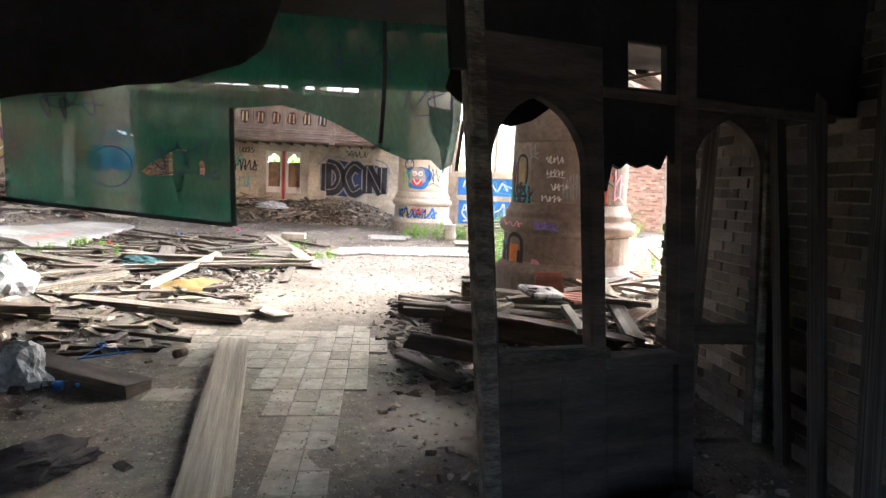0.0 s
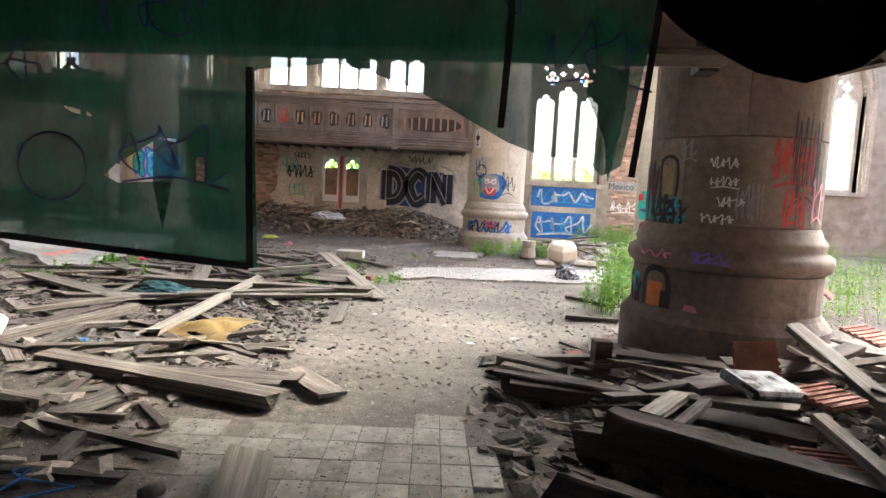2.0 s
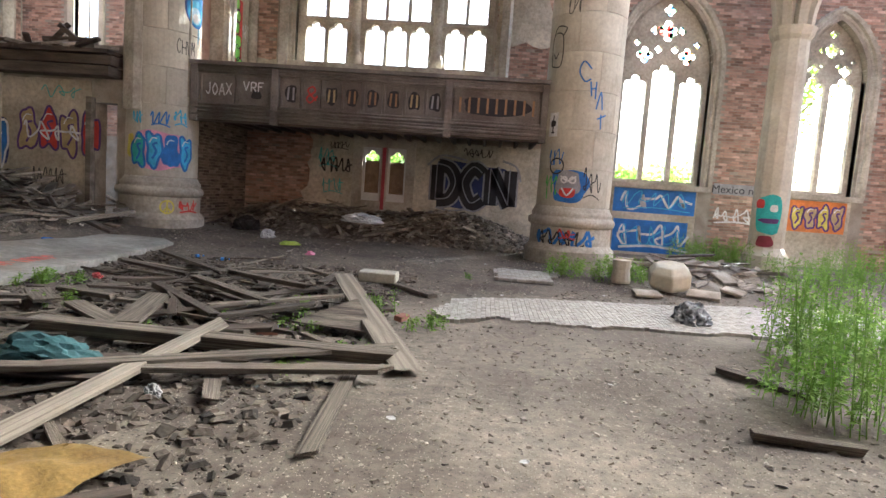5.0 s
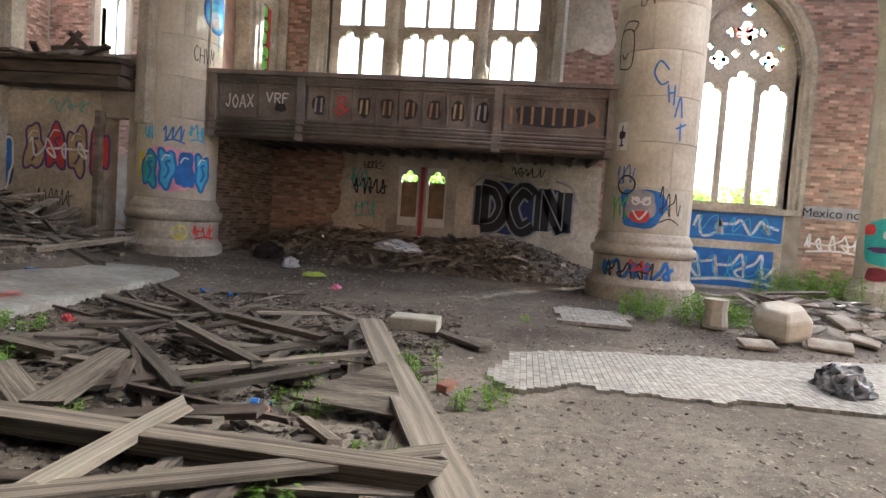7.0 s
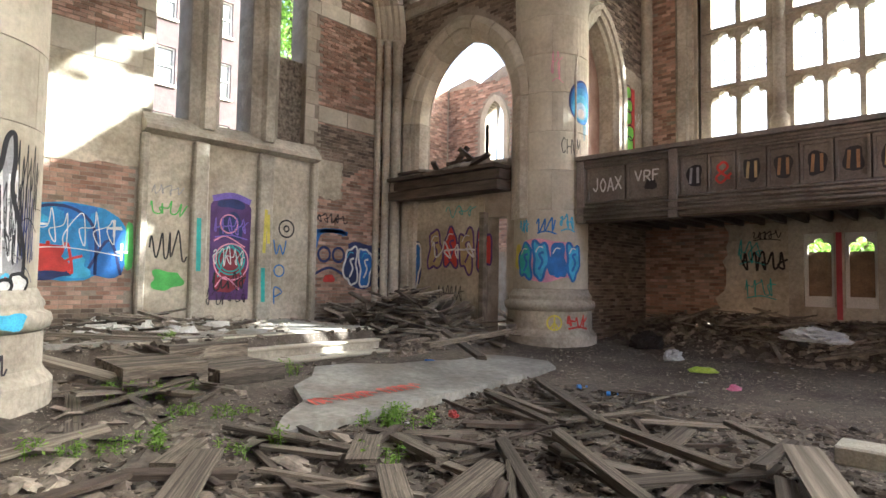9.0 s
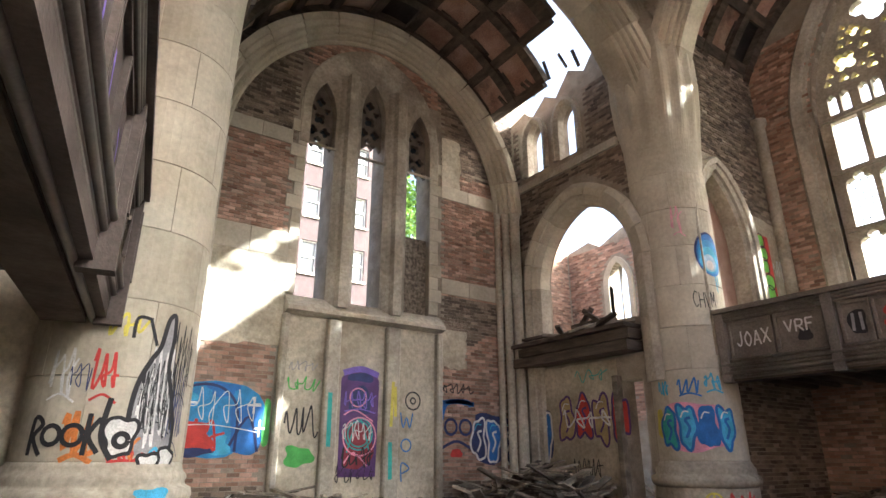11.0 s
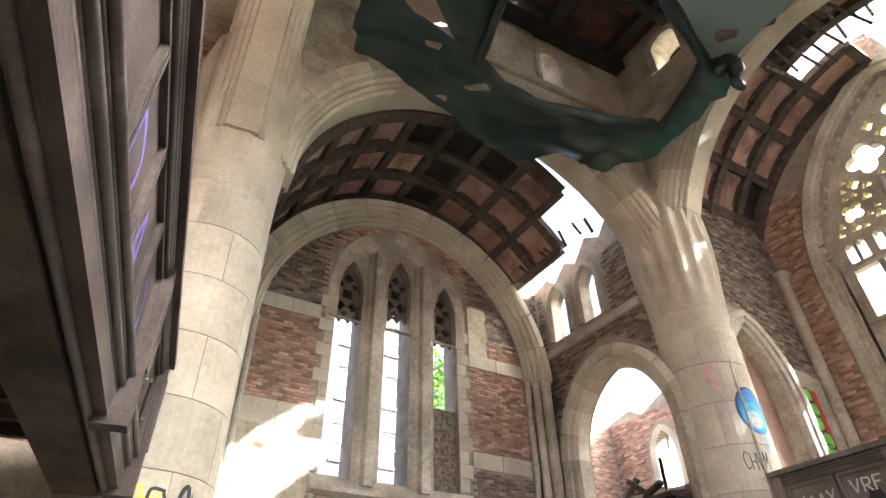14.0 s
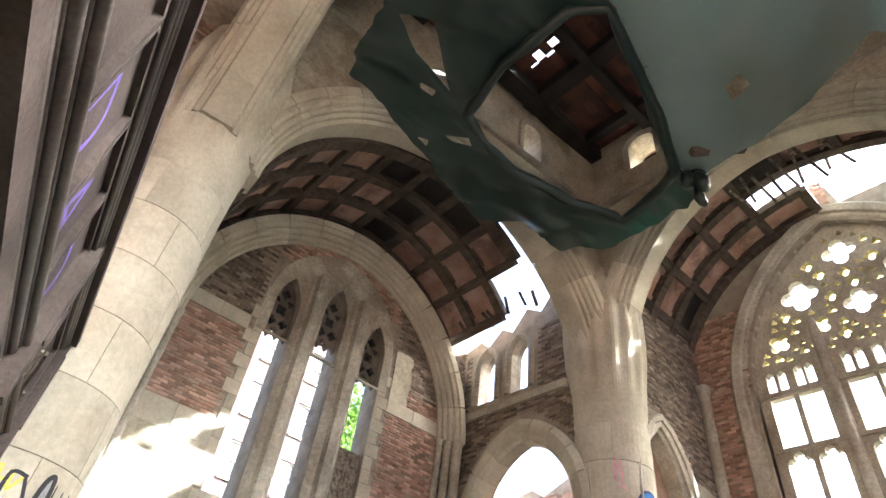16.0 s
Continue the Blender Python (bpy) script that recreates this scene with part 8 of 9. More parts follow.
word(wall_n, AN, "DCN", -0.75, 1.57, 1.24, 2.24, "grey", 0.03, 0.01, "", 0.03)
line(wall_n, AN, [[(-0.9, 2.2), (-0.5, 2.5), (0.2, 2.4)], [(1.2, 2.45), (1.6, 2.3), (1.75, 1.9)], [(-0.6, 1.05), (-0.2, 0.95), (0.3, 1.05)]], 0.06, "grey", 0.005)
for u0, u1, v0, v1, c, w, s, k in ((-4.05, -3.5, 2.0, 2.55, "teal", 0.03, 1, 3), (-3.75, -3.2, 2.5, 2.7, "black", 0.025, 2, 5), (-3.95, -3.08, 1.75, 2.3, "black", 0.05, 3, 5), (-3.9, -3.3, 1.25, 1.7, "teal", 0.025, 4, 4), (0.1, 0.9, 2.5, 2.75, "black", 0.03, 5, 5)):
    tag(wall_n, AN, u0, u1, v0, v1, c, w, s, k)
# chancel end wall
coat(wall_c, AC, blob(11.2, 2.08, 1.1, 0.74, 31, 0.2), "azure", 0.006, label="blue mural with red and white marks")
for k2, (cu_, cv_, ru, rv, c) in enumerate(((10.5, 1.75, 0.3, 0.3, "navy"), (10.75, 2.45, 0.35, 0.16, "sky"), (11.5, 2.55, 0.3, 0.14, "blue"), (11.45, 1.6, 0.3, 0.2, "sky"), (11.0, 1.5, 0.5, 0.1, "navy"))):
    coat(wall_c, AC, blob(cu_, cv_, ru, rv, 160 + k2, 0.3), c, 0.007 + 0.0006 * k2)
tag(wall_c, AC, 10.3, 11.6, 1.5, 2.1, "red", 0.05, 170, 5, lift=0.013)
tag(wall_c, AC, 10.4, 12.2, 1.9, 2.6, "white", 0.02, 171, 8, lift=0.014)
coat(wall_c, AC, blob(12.0, 1.9, 0.38, 0.5, 32, 0.15), "blue", 0.008)
coat(wall_c, AC, blob(11.05, 1.75, 0.4, 0.25, 33, 0.3), "red", 0.01)
coat(wall_c, AC, blob(12.32, 2.0, 0.08, 0.5, 34, 0.1), "green", 0.01)
line(wall_c, AC, [[(10.8, 2.3), (11.1, 2.3)], [(10.95, 2.12), (10.95, 2.5)], [(11.95, 2.3), (12.2, 2.3)], [(12.07, 2.15), (12.07, 2.45)], [(12.1, 1.9), (12.3, 1.9)], [(12.2, 1.75), (12.2, 2.05)]], 0.04, "white", 0.013)
line(wall_c, AC, [[(10.5, 1.5), (10.7, 2.4), (11.3, 2.62), (11.75, 2.3), (11.8, 1.5)], [(11.7, 1.6), (12.0, 2.1), (12.2, 1.5)]], 0.05, "navy", 0.013)
AD = on_wall(CW, -0.034)
for a in ((12.66, 13.32, 1.75, 2.35, "black", 0.035, 41, 4), (12.65, 13.3, 2.6, 2.9, "green", 0.03, 42, 4), (12.66, 13.25, 2.95, 3.2, "grey", 0.02, 43, 4), (13.75, 14.6, 0.95, 1.3, "black", 0.025, 44, 6)):
    tag(wall_c, AD, a[0], a[1], a[2], a[3], a[4], a[5], a[6], a[7])
coat(wall_c, AD, blob(12.98, 1.42, 0.32, 0.2, 45, 0.3), "green", 0.002, label="green spray patch")
coat(wall_c, AD, [(13.78, 1.05), (13.76, 2.9), (13.9, 3.1), (14.2, 3.16), (14.48, 3.1), (14.62, 2.9), (14.6, 1.05)], "purple", 0.002, label="dark purple niche painting with pink rings")
coat(wall_c, AD, blob(14.19, 1.62, 0.36, 0.5, 47, 0.2), "maroon", 0.004)
coat(wall_c, AD, blob(14.2, 2.95, 0.34, 0.1, 147, 0.2), "navy", 0.004)
tag(wall_c, AD, 13.85, 14.55, 1.2, 1.6, "black", 0.035, 148, 5, lift=0.009)
tag(wall_c, AD, 13.85, 14.55, 2.3, 2.75, "violet", 0.03, 149, 5, lift=0.009)
tag(wall_c, AD, 13.85, 14.55, 1.7, 2.1, "white", 0.022, 150, 5, lift=0.01)
coat(wall_c, AD, blob(14.2, 2.5, 0.28, 0.3, 48, 0.2), "navy", 0.005)
ring = lambda cu, cv, r, n=14: [(cu + r * math.cos(2 * math.pi * i / n), cv + r * math.sin(2 * math.pi * i / n)) for i in range(n + 1)]
line(wall_c, AD, [ring(14.2, 1.85, 0.3), ring(14.2, 1.85, 0.24), [(13.95, 1.5), (14.2, 2.15), (14.45, 1.5)]], 0.03, "teal", 0.008)
line(wall_c, AD, [ring(14.15, 2.55, 0.18), [(13.9, 1.3), (14.1, 1.5), (14.4, 1.25)], [(13.85, 2.2), (14.1, 2.3), (14.5, 2.1)], ring(14.22, 1.8, 0.36)], 0.03, "pink", 0.009)
line(wall_c, AD, [[(13.8, 3.02), (14.2, 3.12), (14.6, 3.02)]], 0.12, "violet", 0.006)
line(wall_c, AD, [ring(15.45, 2.55, 0.18), ring(15.45, 2.55, 0.06)], 0.035, "black", 0.004)
line(wall_c, AD, [[(15.15, 2.3), (15.22, 2.0), (15.3, 2.2), (15.38, 2.0), (15.45, 2.3)], ring(15.3, 1.65, 0.12), [(15.2, 0.95), (15.2, 1.3), (15.38, 1.2), (15.2, 1.1)]], 0.03, "blue", 0.004)
AP = on_wall(CW, -0.174)
line(wall_c, AP, [[(14.85, 2.0), (14.88, 2.9)], [(14.95, 2.2), (14.93, 2.8)]], 0.07, "yellow", 0.002)
line(wall_c, AP, [[(13.5, 1.6), (13.48, 2.6)], [(14.86, 1.0), (14.84, 1.7)]], 0.09, "teal", 0.002)
tag(wall_c, AC, 16.25, 17.1, 2.75, 3.0, "black", 0.03, 49, 5)
line(wall_c, AC, [[(16.2, 2.2), (16.35, 2.55), (16.9, 2.6), (17.0, 2.5)], [(16.2, 2.55), (16.6, 2.6), (17.1, 2.55)]], 0.1, "blue", 0.004, "blue arrow")
line(wall_c, AC, [ring(16.45, 2.05, 0.16), ring(16.85, 2.05, 0.16), [(16.2, 1.6), (16.6, 1.75), (17.0, 1.6)]], 0.06, "navy", 0.004)
coat(wall_c, AC, blob(16.6, 1.5, 0.18, 0.1, 50, 0.2), "red", 0.004)
piece(wall_c, AC, 17.0, 18.3, 1.2, 2.45, "navy", ["navy", "blue", "navy"], "white", 3, 51, "dark blue lettering piece with white outline", "sky", 0.004)
# chancel side wall
AS = on_wall(CN, -0.034)
piece(wall_cn, AS, -10.55, -9.95, 1.2, 2.6, "navy", ["blue"], "white", 1, 60, "dark blue form with white outline", "sky", 0.002)
piece(wall_cn, AS, -9.75, -7.8, 1.55, 2.85, None, ["tan", "red", "tan", "red"], "purple", 4, 61, "tan and red lettering piece with purple outline", "white", 0.004)
tag(wall_cn, AS, -9.6, -8.2, 2.0, 2.4, "white", 0.05, 62, 4, lift=0.016)
tag(wall_cn, AS, -9.4, -8.6, 1.0, 1.4, "black", 0.025, 63, 6)
tag(wall_cn, AS, -9.2, -8.2, 2.95, 3.25, "teal", 0.025, 64, 3)
coat(wall_cn, AS, blob(-9.55, 0.95, 0.22, 0.2, 65, 0.2), "black", 0.002)
# panels under the north windows
AB = on_wall(NW, -0.05)
coat(wall_n, AB, rect_hole(4.34, 6.56, 1.3, 1.96), "blue", 0.004, label="blue sprayed panel with white looping strokes")
coat(wall_n, AB, rect_hole(4.4, 6.42, 0.2, 1.1), "blue", 0.004)
for v0, v1, sd in ((1.38, 1.92, 186), (0.35, 1.0, 187)):
    tag(wall_n, AB, 4.55, 6.5, v0, v1, "white", 0.075, sd, 4, lift=0.008)
    tag(wall_n, AB, 4.6, 6.45, v0 + 0.05, v1 - 0.03, "sky", 0.03, sd + 4, 5, lift=0.01)
coat(wall_n, AB, rect_hole(9.05, 10.55, 1.1, 1.95), "orange", 0.004, label="orange and yellow sprayed panel")
piece(wall_n, AB, 9.1, 10.5, 1.1, 1.95, None, ["yellow", "tan"], "purple", 4, 66, "", "white", 0.006)
coat(wall_n, AB, rect_hole(7.0, 8.9, 1.95, 2.25), "grey", -0.02)
tag(wall_n, on_wall(NW, -0.02), 7.1, 8.4, 1.2, 1.6, "white", 0.05, 67, 5, lift=0.006)
cu = bpy.data.curves.new("wall_writing", "FONT")
cu.body, cu.size, cu.extrude = "Mexico not", 0.3, 0.001
cu.materials.append(P["black"])
wr = new("wall_writing", cu)
wr.parent = wall_n
wr.matrix_world = Matrix.Translation((6.95, YN - 0.05, 2.0)) @ pose(0, 0, 0, 90)
# green worm-like figure on the transept wall
AT = on_wall(TW, -0.04)
coat(wall_tw, AT, rect_hole(21.44, 21.98, 4.3, 6.2), "red", 0.0, label="column of green bubbles on a red ground")
for k, (u, v, r) in enumerate(((21.62, 6.05, 0.17), (21.68, 5.75, 0.17), (21.62, 5.45, 0.19), (21.75, 5.1, 0.18), (21.7, 4.8, 0.2), (21.85, 4.5, 0.2))):
    coat(wall_tw, AT, blob(u, v, r, r * 0.95, 70 + k, 0.05), "lime", 0.003 + 0.0008 * k, 0.04)
    line(wall_tw, AT, [ring(u, v, r * 1.02)], 0.03, "black", 0.009)
for a in ((22.0, 22.5, 5.2, 5.7, "white", 0.02, 75, 3),):
    tag(wall_tw, AT, *a[:4], a[4], a[5], a[6], a[7])

# columns
COLS = {c: [o for o in scene.objects if o.name.startswith("column") and (o.location.x - p[0]) ** 2 + (o.location.y - p[1]) ** 2 < 0.01][0] for c, p in (("FL", FL), ("FR", FR), ("NL", NL), ("NR", NR))}
RS, RB = R_COL + 0.004, 0.884
S, Q = on_column(RS), on_column(RB)
k = RS
# far-left column

col = COLS["FL"]
piece(col, S, 4.42 * k, 6.12 * k, 1.45, 2.42, "pink", ["teal", "sky", "blue", "sky"], "blue", 4, 80, "turquoise lettering piece with a pink edge", "white")
coat(col, S, blob(4.38 * k, 2.0, 0.12, 0.3, 81, 0.2), "yellow", 0.0)
for n_, (u0, u1, v0, v1, c, w, s) in enumerate(((4.45, 4.75, 2.5, 2.8, "sky", 0.03, 82), (4.95, 5.45, 2.5, 2.85, "blue", 0.035, 83), (5.55, 5.95, 2.55, 2.9, "sky", 0.035, 84))):
    tag(col, S, u0 * k, u1 * k, v0, v1, c, w, s, 3)
for n_, (du, dv, ru, rv, c) in enumerate(((0, 0, 0.36, 0.46, "navy"), (0.02, -0.02, 0.34, 0.44, "blue"), (0.0, -0.06, 0.3, 0.36, "azure"), (-0.02, -0.12, 0.25, 0.27, "sky"), (-0.03, -0.19, 0.19, 0.18, "pale"), (-0.03, -0.24, 0.11, 0.1, "white"))):
    coat(col, S, [(6.2 * k + du + ru * math.cos(q * math.pi / 16), 5.2 + dv + rv * math.sin(q * math.pi / 16)) for q in range(32)], c, 0.0012 * n_, 0.05, "sprayed blue ball fading to white" if n_ == 0 else "")
word(col, S, "CHVM", 5.55 * k, 6.15 * k, 4.1, 4.4, "black", 0.018, 0.003, "thin black sprayed capitals")
line(col, S, [[(6.28 * k, 4.75), (6.3 * k, 4.42)], [(6.36 * k, 4.75), (6.37 * k, 4.55)]], 0.03, "sky", 0.004)
tag(col, S, 5.3 * k, 5.6 * k, 5.6, 6.2, "pink", 0.02, 89, 2)
line(col, Q, [ring(5.4 * RB, 0.7, 0.14), [(5.4 * RB, 0.56), (5.4 * RB, 0.84)], [(5.4 * RB, 0.7), (5.32 * RB, 0.6)], [(5.4 * RB, 0.7), (5.48 * RB, 0.6)]], 0.035, "yellow", 0.003)
tag(col, Q, 5.7 * RB, 6.3 * RB, 0.6, 0.86, "red", 0.045, 90, 3)
# far-right column
col = COLS["FR"]
coat(col, S, blob(4.45 * k, 1.8, 0.45, 0.4, 91, 0.15), "blue", 0.0, 0.06, "sprayed face mask in red, white and blue")
coat(col, S, blob(4.4 * k, 1.85, 0.3, 0.3, 92, 0.1), "grey", 0.003)
coat(col, S, blob(4.4 * k, 1.65, 0.2, 0.12, 93, 0.1), "red", 0.005)
line(col, S, [[(4.2 * k, 2.0), (4.4 * k, 1.9), (4.6 * k, 2.0)], [(4.25 * k, 1.75), (4.4 * k, 1.6), (4.55 * k, 1.75)], ring(4.3 * k, 1.92, 0.06), ring(4.52 * k, 1.92, 0.06)], 0.035, "white", 0.008)
tag(col, S, 3.75 * k, 4.2 * k, 1.5, 2.1, "green", 0.03, 94, 3)
tag(col, S, 4.8 * k, 5.3 * k, 1.6, 2.2, "black", 0.025, 95, 3)
tag(col, S, 3.8 * k, 4.2 * k, 2.2, 2.6, "blue", 0.025, 96, 3)
line(col, S, [ring(4.05 * k, 2.2, 0.16)], 0.03, "black", 0.003)
coat(col, S, rect_hole(3.68 * k, 3.98 * k, 2.82, 3.32), "white", 0.0, 0.05, "white card with a black spade")
coat(col, S, blob(3.83 * k, 3.09, 0.08, 0.08, 97, 0.1), "black", 0.004, 0.03)
line(col, S, [[(3.83 * k, 3.26), (3.83 * k, 2.9)], [(3.77 * k, 2.9), (3.89 * k, 2.9)]], 0.03, "black", 0.005)
line(col, S, [[(4.75 * k, 4.2), (4.55 * k, 4.35), (4.45 * k, 4.15), (4.6 * k, 3.95), (4.75 * k, 4.0)], [(4.75 * k, 3.95), (4.8 * k, 3.65)], [(4.9 * k, 3.95), (4.9 * k, 3.6)], [(4.78 * k, 3.8), (4.9 * k, 3.82)], [(4.95 * k, 3.4), (5.05 * k, 3.75), (5.12 * k, 3.4)], [(5.0 * k, 3.2), (5.25 * k, 3.3)], [(5.1 * k, 3.3), (5.12 * k, 3.0)]], 0.03, "blue", 0.003, "blue looping scrawl")
line(col, S, [rect_hole(3.55 * k, 3.9 * k, 4.3, 4.9) + [(3.55 * k, 4.3)], [(3.62 * k, 4.55), (3.7 * k, 4.45), (3.8 * k, 4.55)], [(3.55 * k, 4.9), (3.7 * k, 5.1), (4.0 * k, 5.05), (3.9 * k, 4.9)]], 0.025, "black", 0.003)
tag(col, S, 4.0 * k, 4.4 * k, 5.3, 5.7, "black", 0.02, 98, 3)
tag(col, Q, 3.7 * RB, 5.2 * RB, 0.5, 0.9, "blue", 0.08, 99, 5)
tag(col, Q, 3.8 * RB, 4.9 * RB, 0.5, 0.85, "black", 0.04, 100, 5)
tag(col, Q, 4.3 * RB, 4.7 * RB, 0.7, 0.88, "red", 0.04, 101, 2)
# near-left column
col = COLS["NL"]
HEAD = [(6.48, 1.42), (6.42, 1.75), (6.46, 2.1), (6.58, 2.35), (6.68, 2.5), (6.74, 2.78), (6.83, 2.84), (6.86, 2.6), (6.84, 2.3), (6.95, 2.0), (7.06, 1.7), (7.05, 1.42)]
coat(col, S, [(u * k, v) for u, v in HEAD], "grey", 0.001, 0.05, "grey and black cartoon dog head with white muzzle")
line(col, S, [[(u * k, v) for u, v in HEAD]], 0.05, "black", 0.005)
for u0, u1, v0, v1, c, w, sd, n_ in ((6.5, 7.0, 1.45, 2.2, "white", 0.03, 205, 5), (6.5, 7.05, 1.5, 2.3, "black", 0.022, 112, 6), (6.55, 7.0, 1.7, 2.4, "black", 0.014, 208, 7), (6.6, 6.95, 1.9, 2.5, "white", 0.02, 110, 4), (6.9, 7.3, 2.0, 2.8, "black", 0.014, 111, 6)):
    tag(col, S, u0 * k, u1 * k, v0, v1, c, w, sd, n_, lift=0.004)
for cu_, cv_, ru, rv, sd in ((6.36, 1.6, 0.16, 0.2, 113), (7.0, 1.4, 0.12, 0.11, 114), (6.75, 1.36, 0.13, 0.09, 115)):
    coat(col, S, blob(cu_ * k, cv_, ru, rv, sd, 0.2), "white", 0.006, 0.04)
    line(col, S, [blob(cu_ * k, cv_, ru, rv, sd, 0.2) + blob(cu_ * k, cv_, ru, rv, sd, 0.2)[:1]], 0.035, "black", 0.009)
line(col, S, [ring(6.38 * k, 1.56, 0.06), [(6.2 * k, 1.95), (6.16 * k, 1.6), (6.3 * k, 1.38)]], 0.05, "black", 0.01)
line(col, S, [[(6.32 * k, 2.55), (6.34 * k, 2.76), (6.52 * k, 2.76)], [(6.5 * k, 2.75), (6.62 * k, 2.5)]], 0.035, "black", 0.004)
for u0, u1, v0, v1, c, w, sd, n_ in ((5.75, 6.1, 1.4, 1.85, "orange", 0.06, 202, 3), (6.35, 6.6, 1.38, 1.7, "orange", 0.035, 117, 2), (5.95, 6.25, 1.95, 2.45, "red", 0.03, 116, 3), (5.45, 5.8, 1.95, 2.45, "white", 0.025, 203, 3), (6.0, 6.5, 2.55, 2.85, "yellow", 0.035, 207, 3), (5.7, 5.95, 2.0, 2.3, "navy", 0.012, 118, 3), (6.25, 6.75, 1.37, 1.46, "red", 0.03, 119, 4), (6.8, 7.1, 1.37, 1.46, "red", 0.03, 209, 3), (6.95, 7.25, 1.5, 2.4, "navy", 0.012, 204, 7)):
    tag(col, S, u0 * k, u1 * k, v0, v1, c, w, sd, n_, lift=0.003)
line(col, S, [ring(5.62 * k, 1.6, 0.085, 8), ring(5.86 * k, 1.6, 0.09, 8), [(5.36 * k, 1.42), (5.38 * k, 1.75), (5.5 * k, 1.7), (5.4 * k, 1.58), (5.52 * k, 1.42)], [(6.0 * k, 1.42), (6.02 * k, 1.8)], [(6.14 * k, 1.76), (6.03 * k, 1.6), (6.15 * k, 1.44)]], 0.045, "black", 0.007)
tag(col, Q, 6.3 * RB, 6.8 * RB, 0.5, 0.74, "black", 0.025, 117, 6)
coat(col, Q, blob(5.85 * RB, 0.6, 0.2, 0.22, 118, 0.05), "pink", 0.003)
for k2, (du, dv) in enumerate(((-0.08, 0.08), (0.06, 0.1), (0.09, -0.04), (-0.05, -0.09), (0.0, 0.0))):
    coat(col, Q, blob(5.85 * RB + du, 0.6 + dv, 0.03, 0.03, 230 + k2, 0.05, 10), "violet", 0.006, 0.03)
coat(col, on_column(0.958), blob(6.75 * 0.958, 1.05, 0.2, 0.09, 119, 0.3), "sky", 0.004)
tag(col, S, 6.75 * k, 7.2 * k, 1.37, 1.5, "sky", 0.05, 226, 2)
# near-right column
col = COLS["NR"]
coat(col, S, rect_hole(3.39 * k, 3.56 * k, 1.62, 1.9), "tan", 0.0, 0.05, "tan sprayed rectangle with a black edge")
line(col, S, [rect_hole(3.36 * k, 3.6 * k, 1.58, 1.94) + [(3.36 * k, 1.58)]], 0.035, "black", 0.004)
coat(col, S, blob(3.4 * k, 1.3, 0.14, 0.1, 220, 0.3), "orange", 0.001, 0.04)
coat(col, S, blob(3.55 * k, 1.25, 0.12, 0.1, 221, 0.3), "yellow", 0.0015, 0.04)
for u0, u1, v0, v1, c, w, s_, n_ in ((3.15, 3.75, 1.3, 1.6, "teal", 0.045, 120, 4), (3.2, 3.8, 1.15, 1.65, "black", 0.032, 121, 5), (3.3, 3.7, 1.4, 1.6, "sky", 0.03, 222, 3)):
    tag(col, S, u0 * k, u1 * k, v0, v1, c, w, s_, n_, lift=0.004)
line(col, S, [ring(3.46 * k, 1.42, 0.13), [(3.46 * k, 1.2), (3.46 * k, 1.62)], [(3.28 * k, 1.42), (3.66 * k, 1.44)], [(3.33 * k, 1.28), (3.6 * k, 1.58)], [(3.6 * k, 1.27), (3.3 * k, 1.57)]], 0.035, "black", 0.006)
for u0, u1, v0, v1, c, w, s_, n_ in ((4.0, 4.3, 1.86, 1.98, "white", 0.012, 122, 5), (4.02, 4.32, 1.7, 1.8, "white", 0.012, 123, 5), (4.1, 4.4, 1.52, 1.62, "white", 0.013, 124, 5), (3.95, 4.3, 1.36, 1.46, "white", 0.016, 125, 5), (3.9, 4.2, 1.2, 1.3, "white", 0.02, 223, 3), (4.65, 5.2, 1.75, 2.2, "red", 0.026, 126, 6), (4.8, 5.1, 1.4, 1.75, "red", 0.022, 127, 4), (4.85, 5.3, 1.6, 2.4, "black", 0.016, 134, 7), (5.2, 5.5, 1.45, 1.85, "pink", 0.025, 128, 2), (3.65, 3.85, 1.95, 2.15, "grey", 0.02, 130, 2), (4.3, 4.6, 1.4, 1.75, "grey", 0.012, 224, 6)):
    tag(col, S, u0 * k, u1 * k, v0, v1, c, w, s_, n_)
coat(col, Q, rect_hole(3.4 * RB, 3.62 * RB, 0.3, 0.78), "orange", 0.003, 0.05, "orange block with a black edge")
line(col, Q, [[(3.36 * RB, 0.25), (3.36 * RB, 0.84), (3.68 * RB, 0.84), (3.68 * RB, 0.25)], [(3.5 * RB, 0.3), (3.62 * RB, 0.45), (3.64 * RB, 0.7)]], 0.06, "black", 0.006)
coat(col, Q, blob(3.95 * RB, 0.5, 0.1, 0.12, 132, 0.3), "pink", 0.002)
tag(col, on_column(0.958), 3.95 * 0.958, 4.3 * 0.958, 1.02, 1.12, "violet", 0.025, 133, 3)
for cu_, cv_, ru, rv, c, sd in ((3.02, 0.55, 0.2, 0.3, "maroon", 240), (3.12, 0.72, 0.1, 0.13, "teal", 241), (2.9, 0.75, 0.12, 0.1, "yellow", 242), (3.2, 0.4, 0.07, 0.22, "black", 243), (2.75, 0.55, 0.1, 0.3, "orange", 244)):
    coat(col, Q, blob(cu_ * RB, cv_, ru, rv, sd, 0.25), c, 0.001 + 0.001 * (sd - 240), 0.05)
for cu_, cv_, ru, rv, c, sd in ((3.0, 1.6, 0.26, 0.28, "maroon", 246), (3.05, 1.5, 0.14, 0.16, "teal", 247), (2.85, 1.75, 0.14, 0.2, "grey", 248), (3.2, 1.28, 0.1, 0.07, "sky", 249)):
    coat(col, S, blob(cu_ * k, cv_, ru, rv, sd, 0.25), c, 0.0005 * (sd - 245), 0.05)
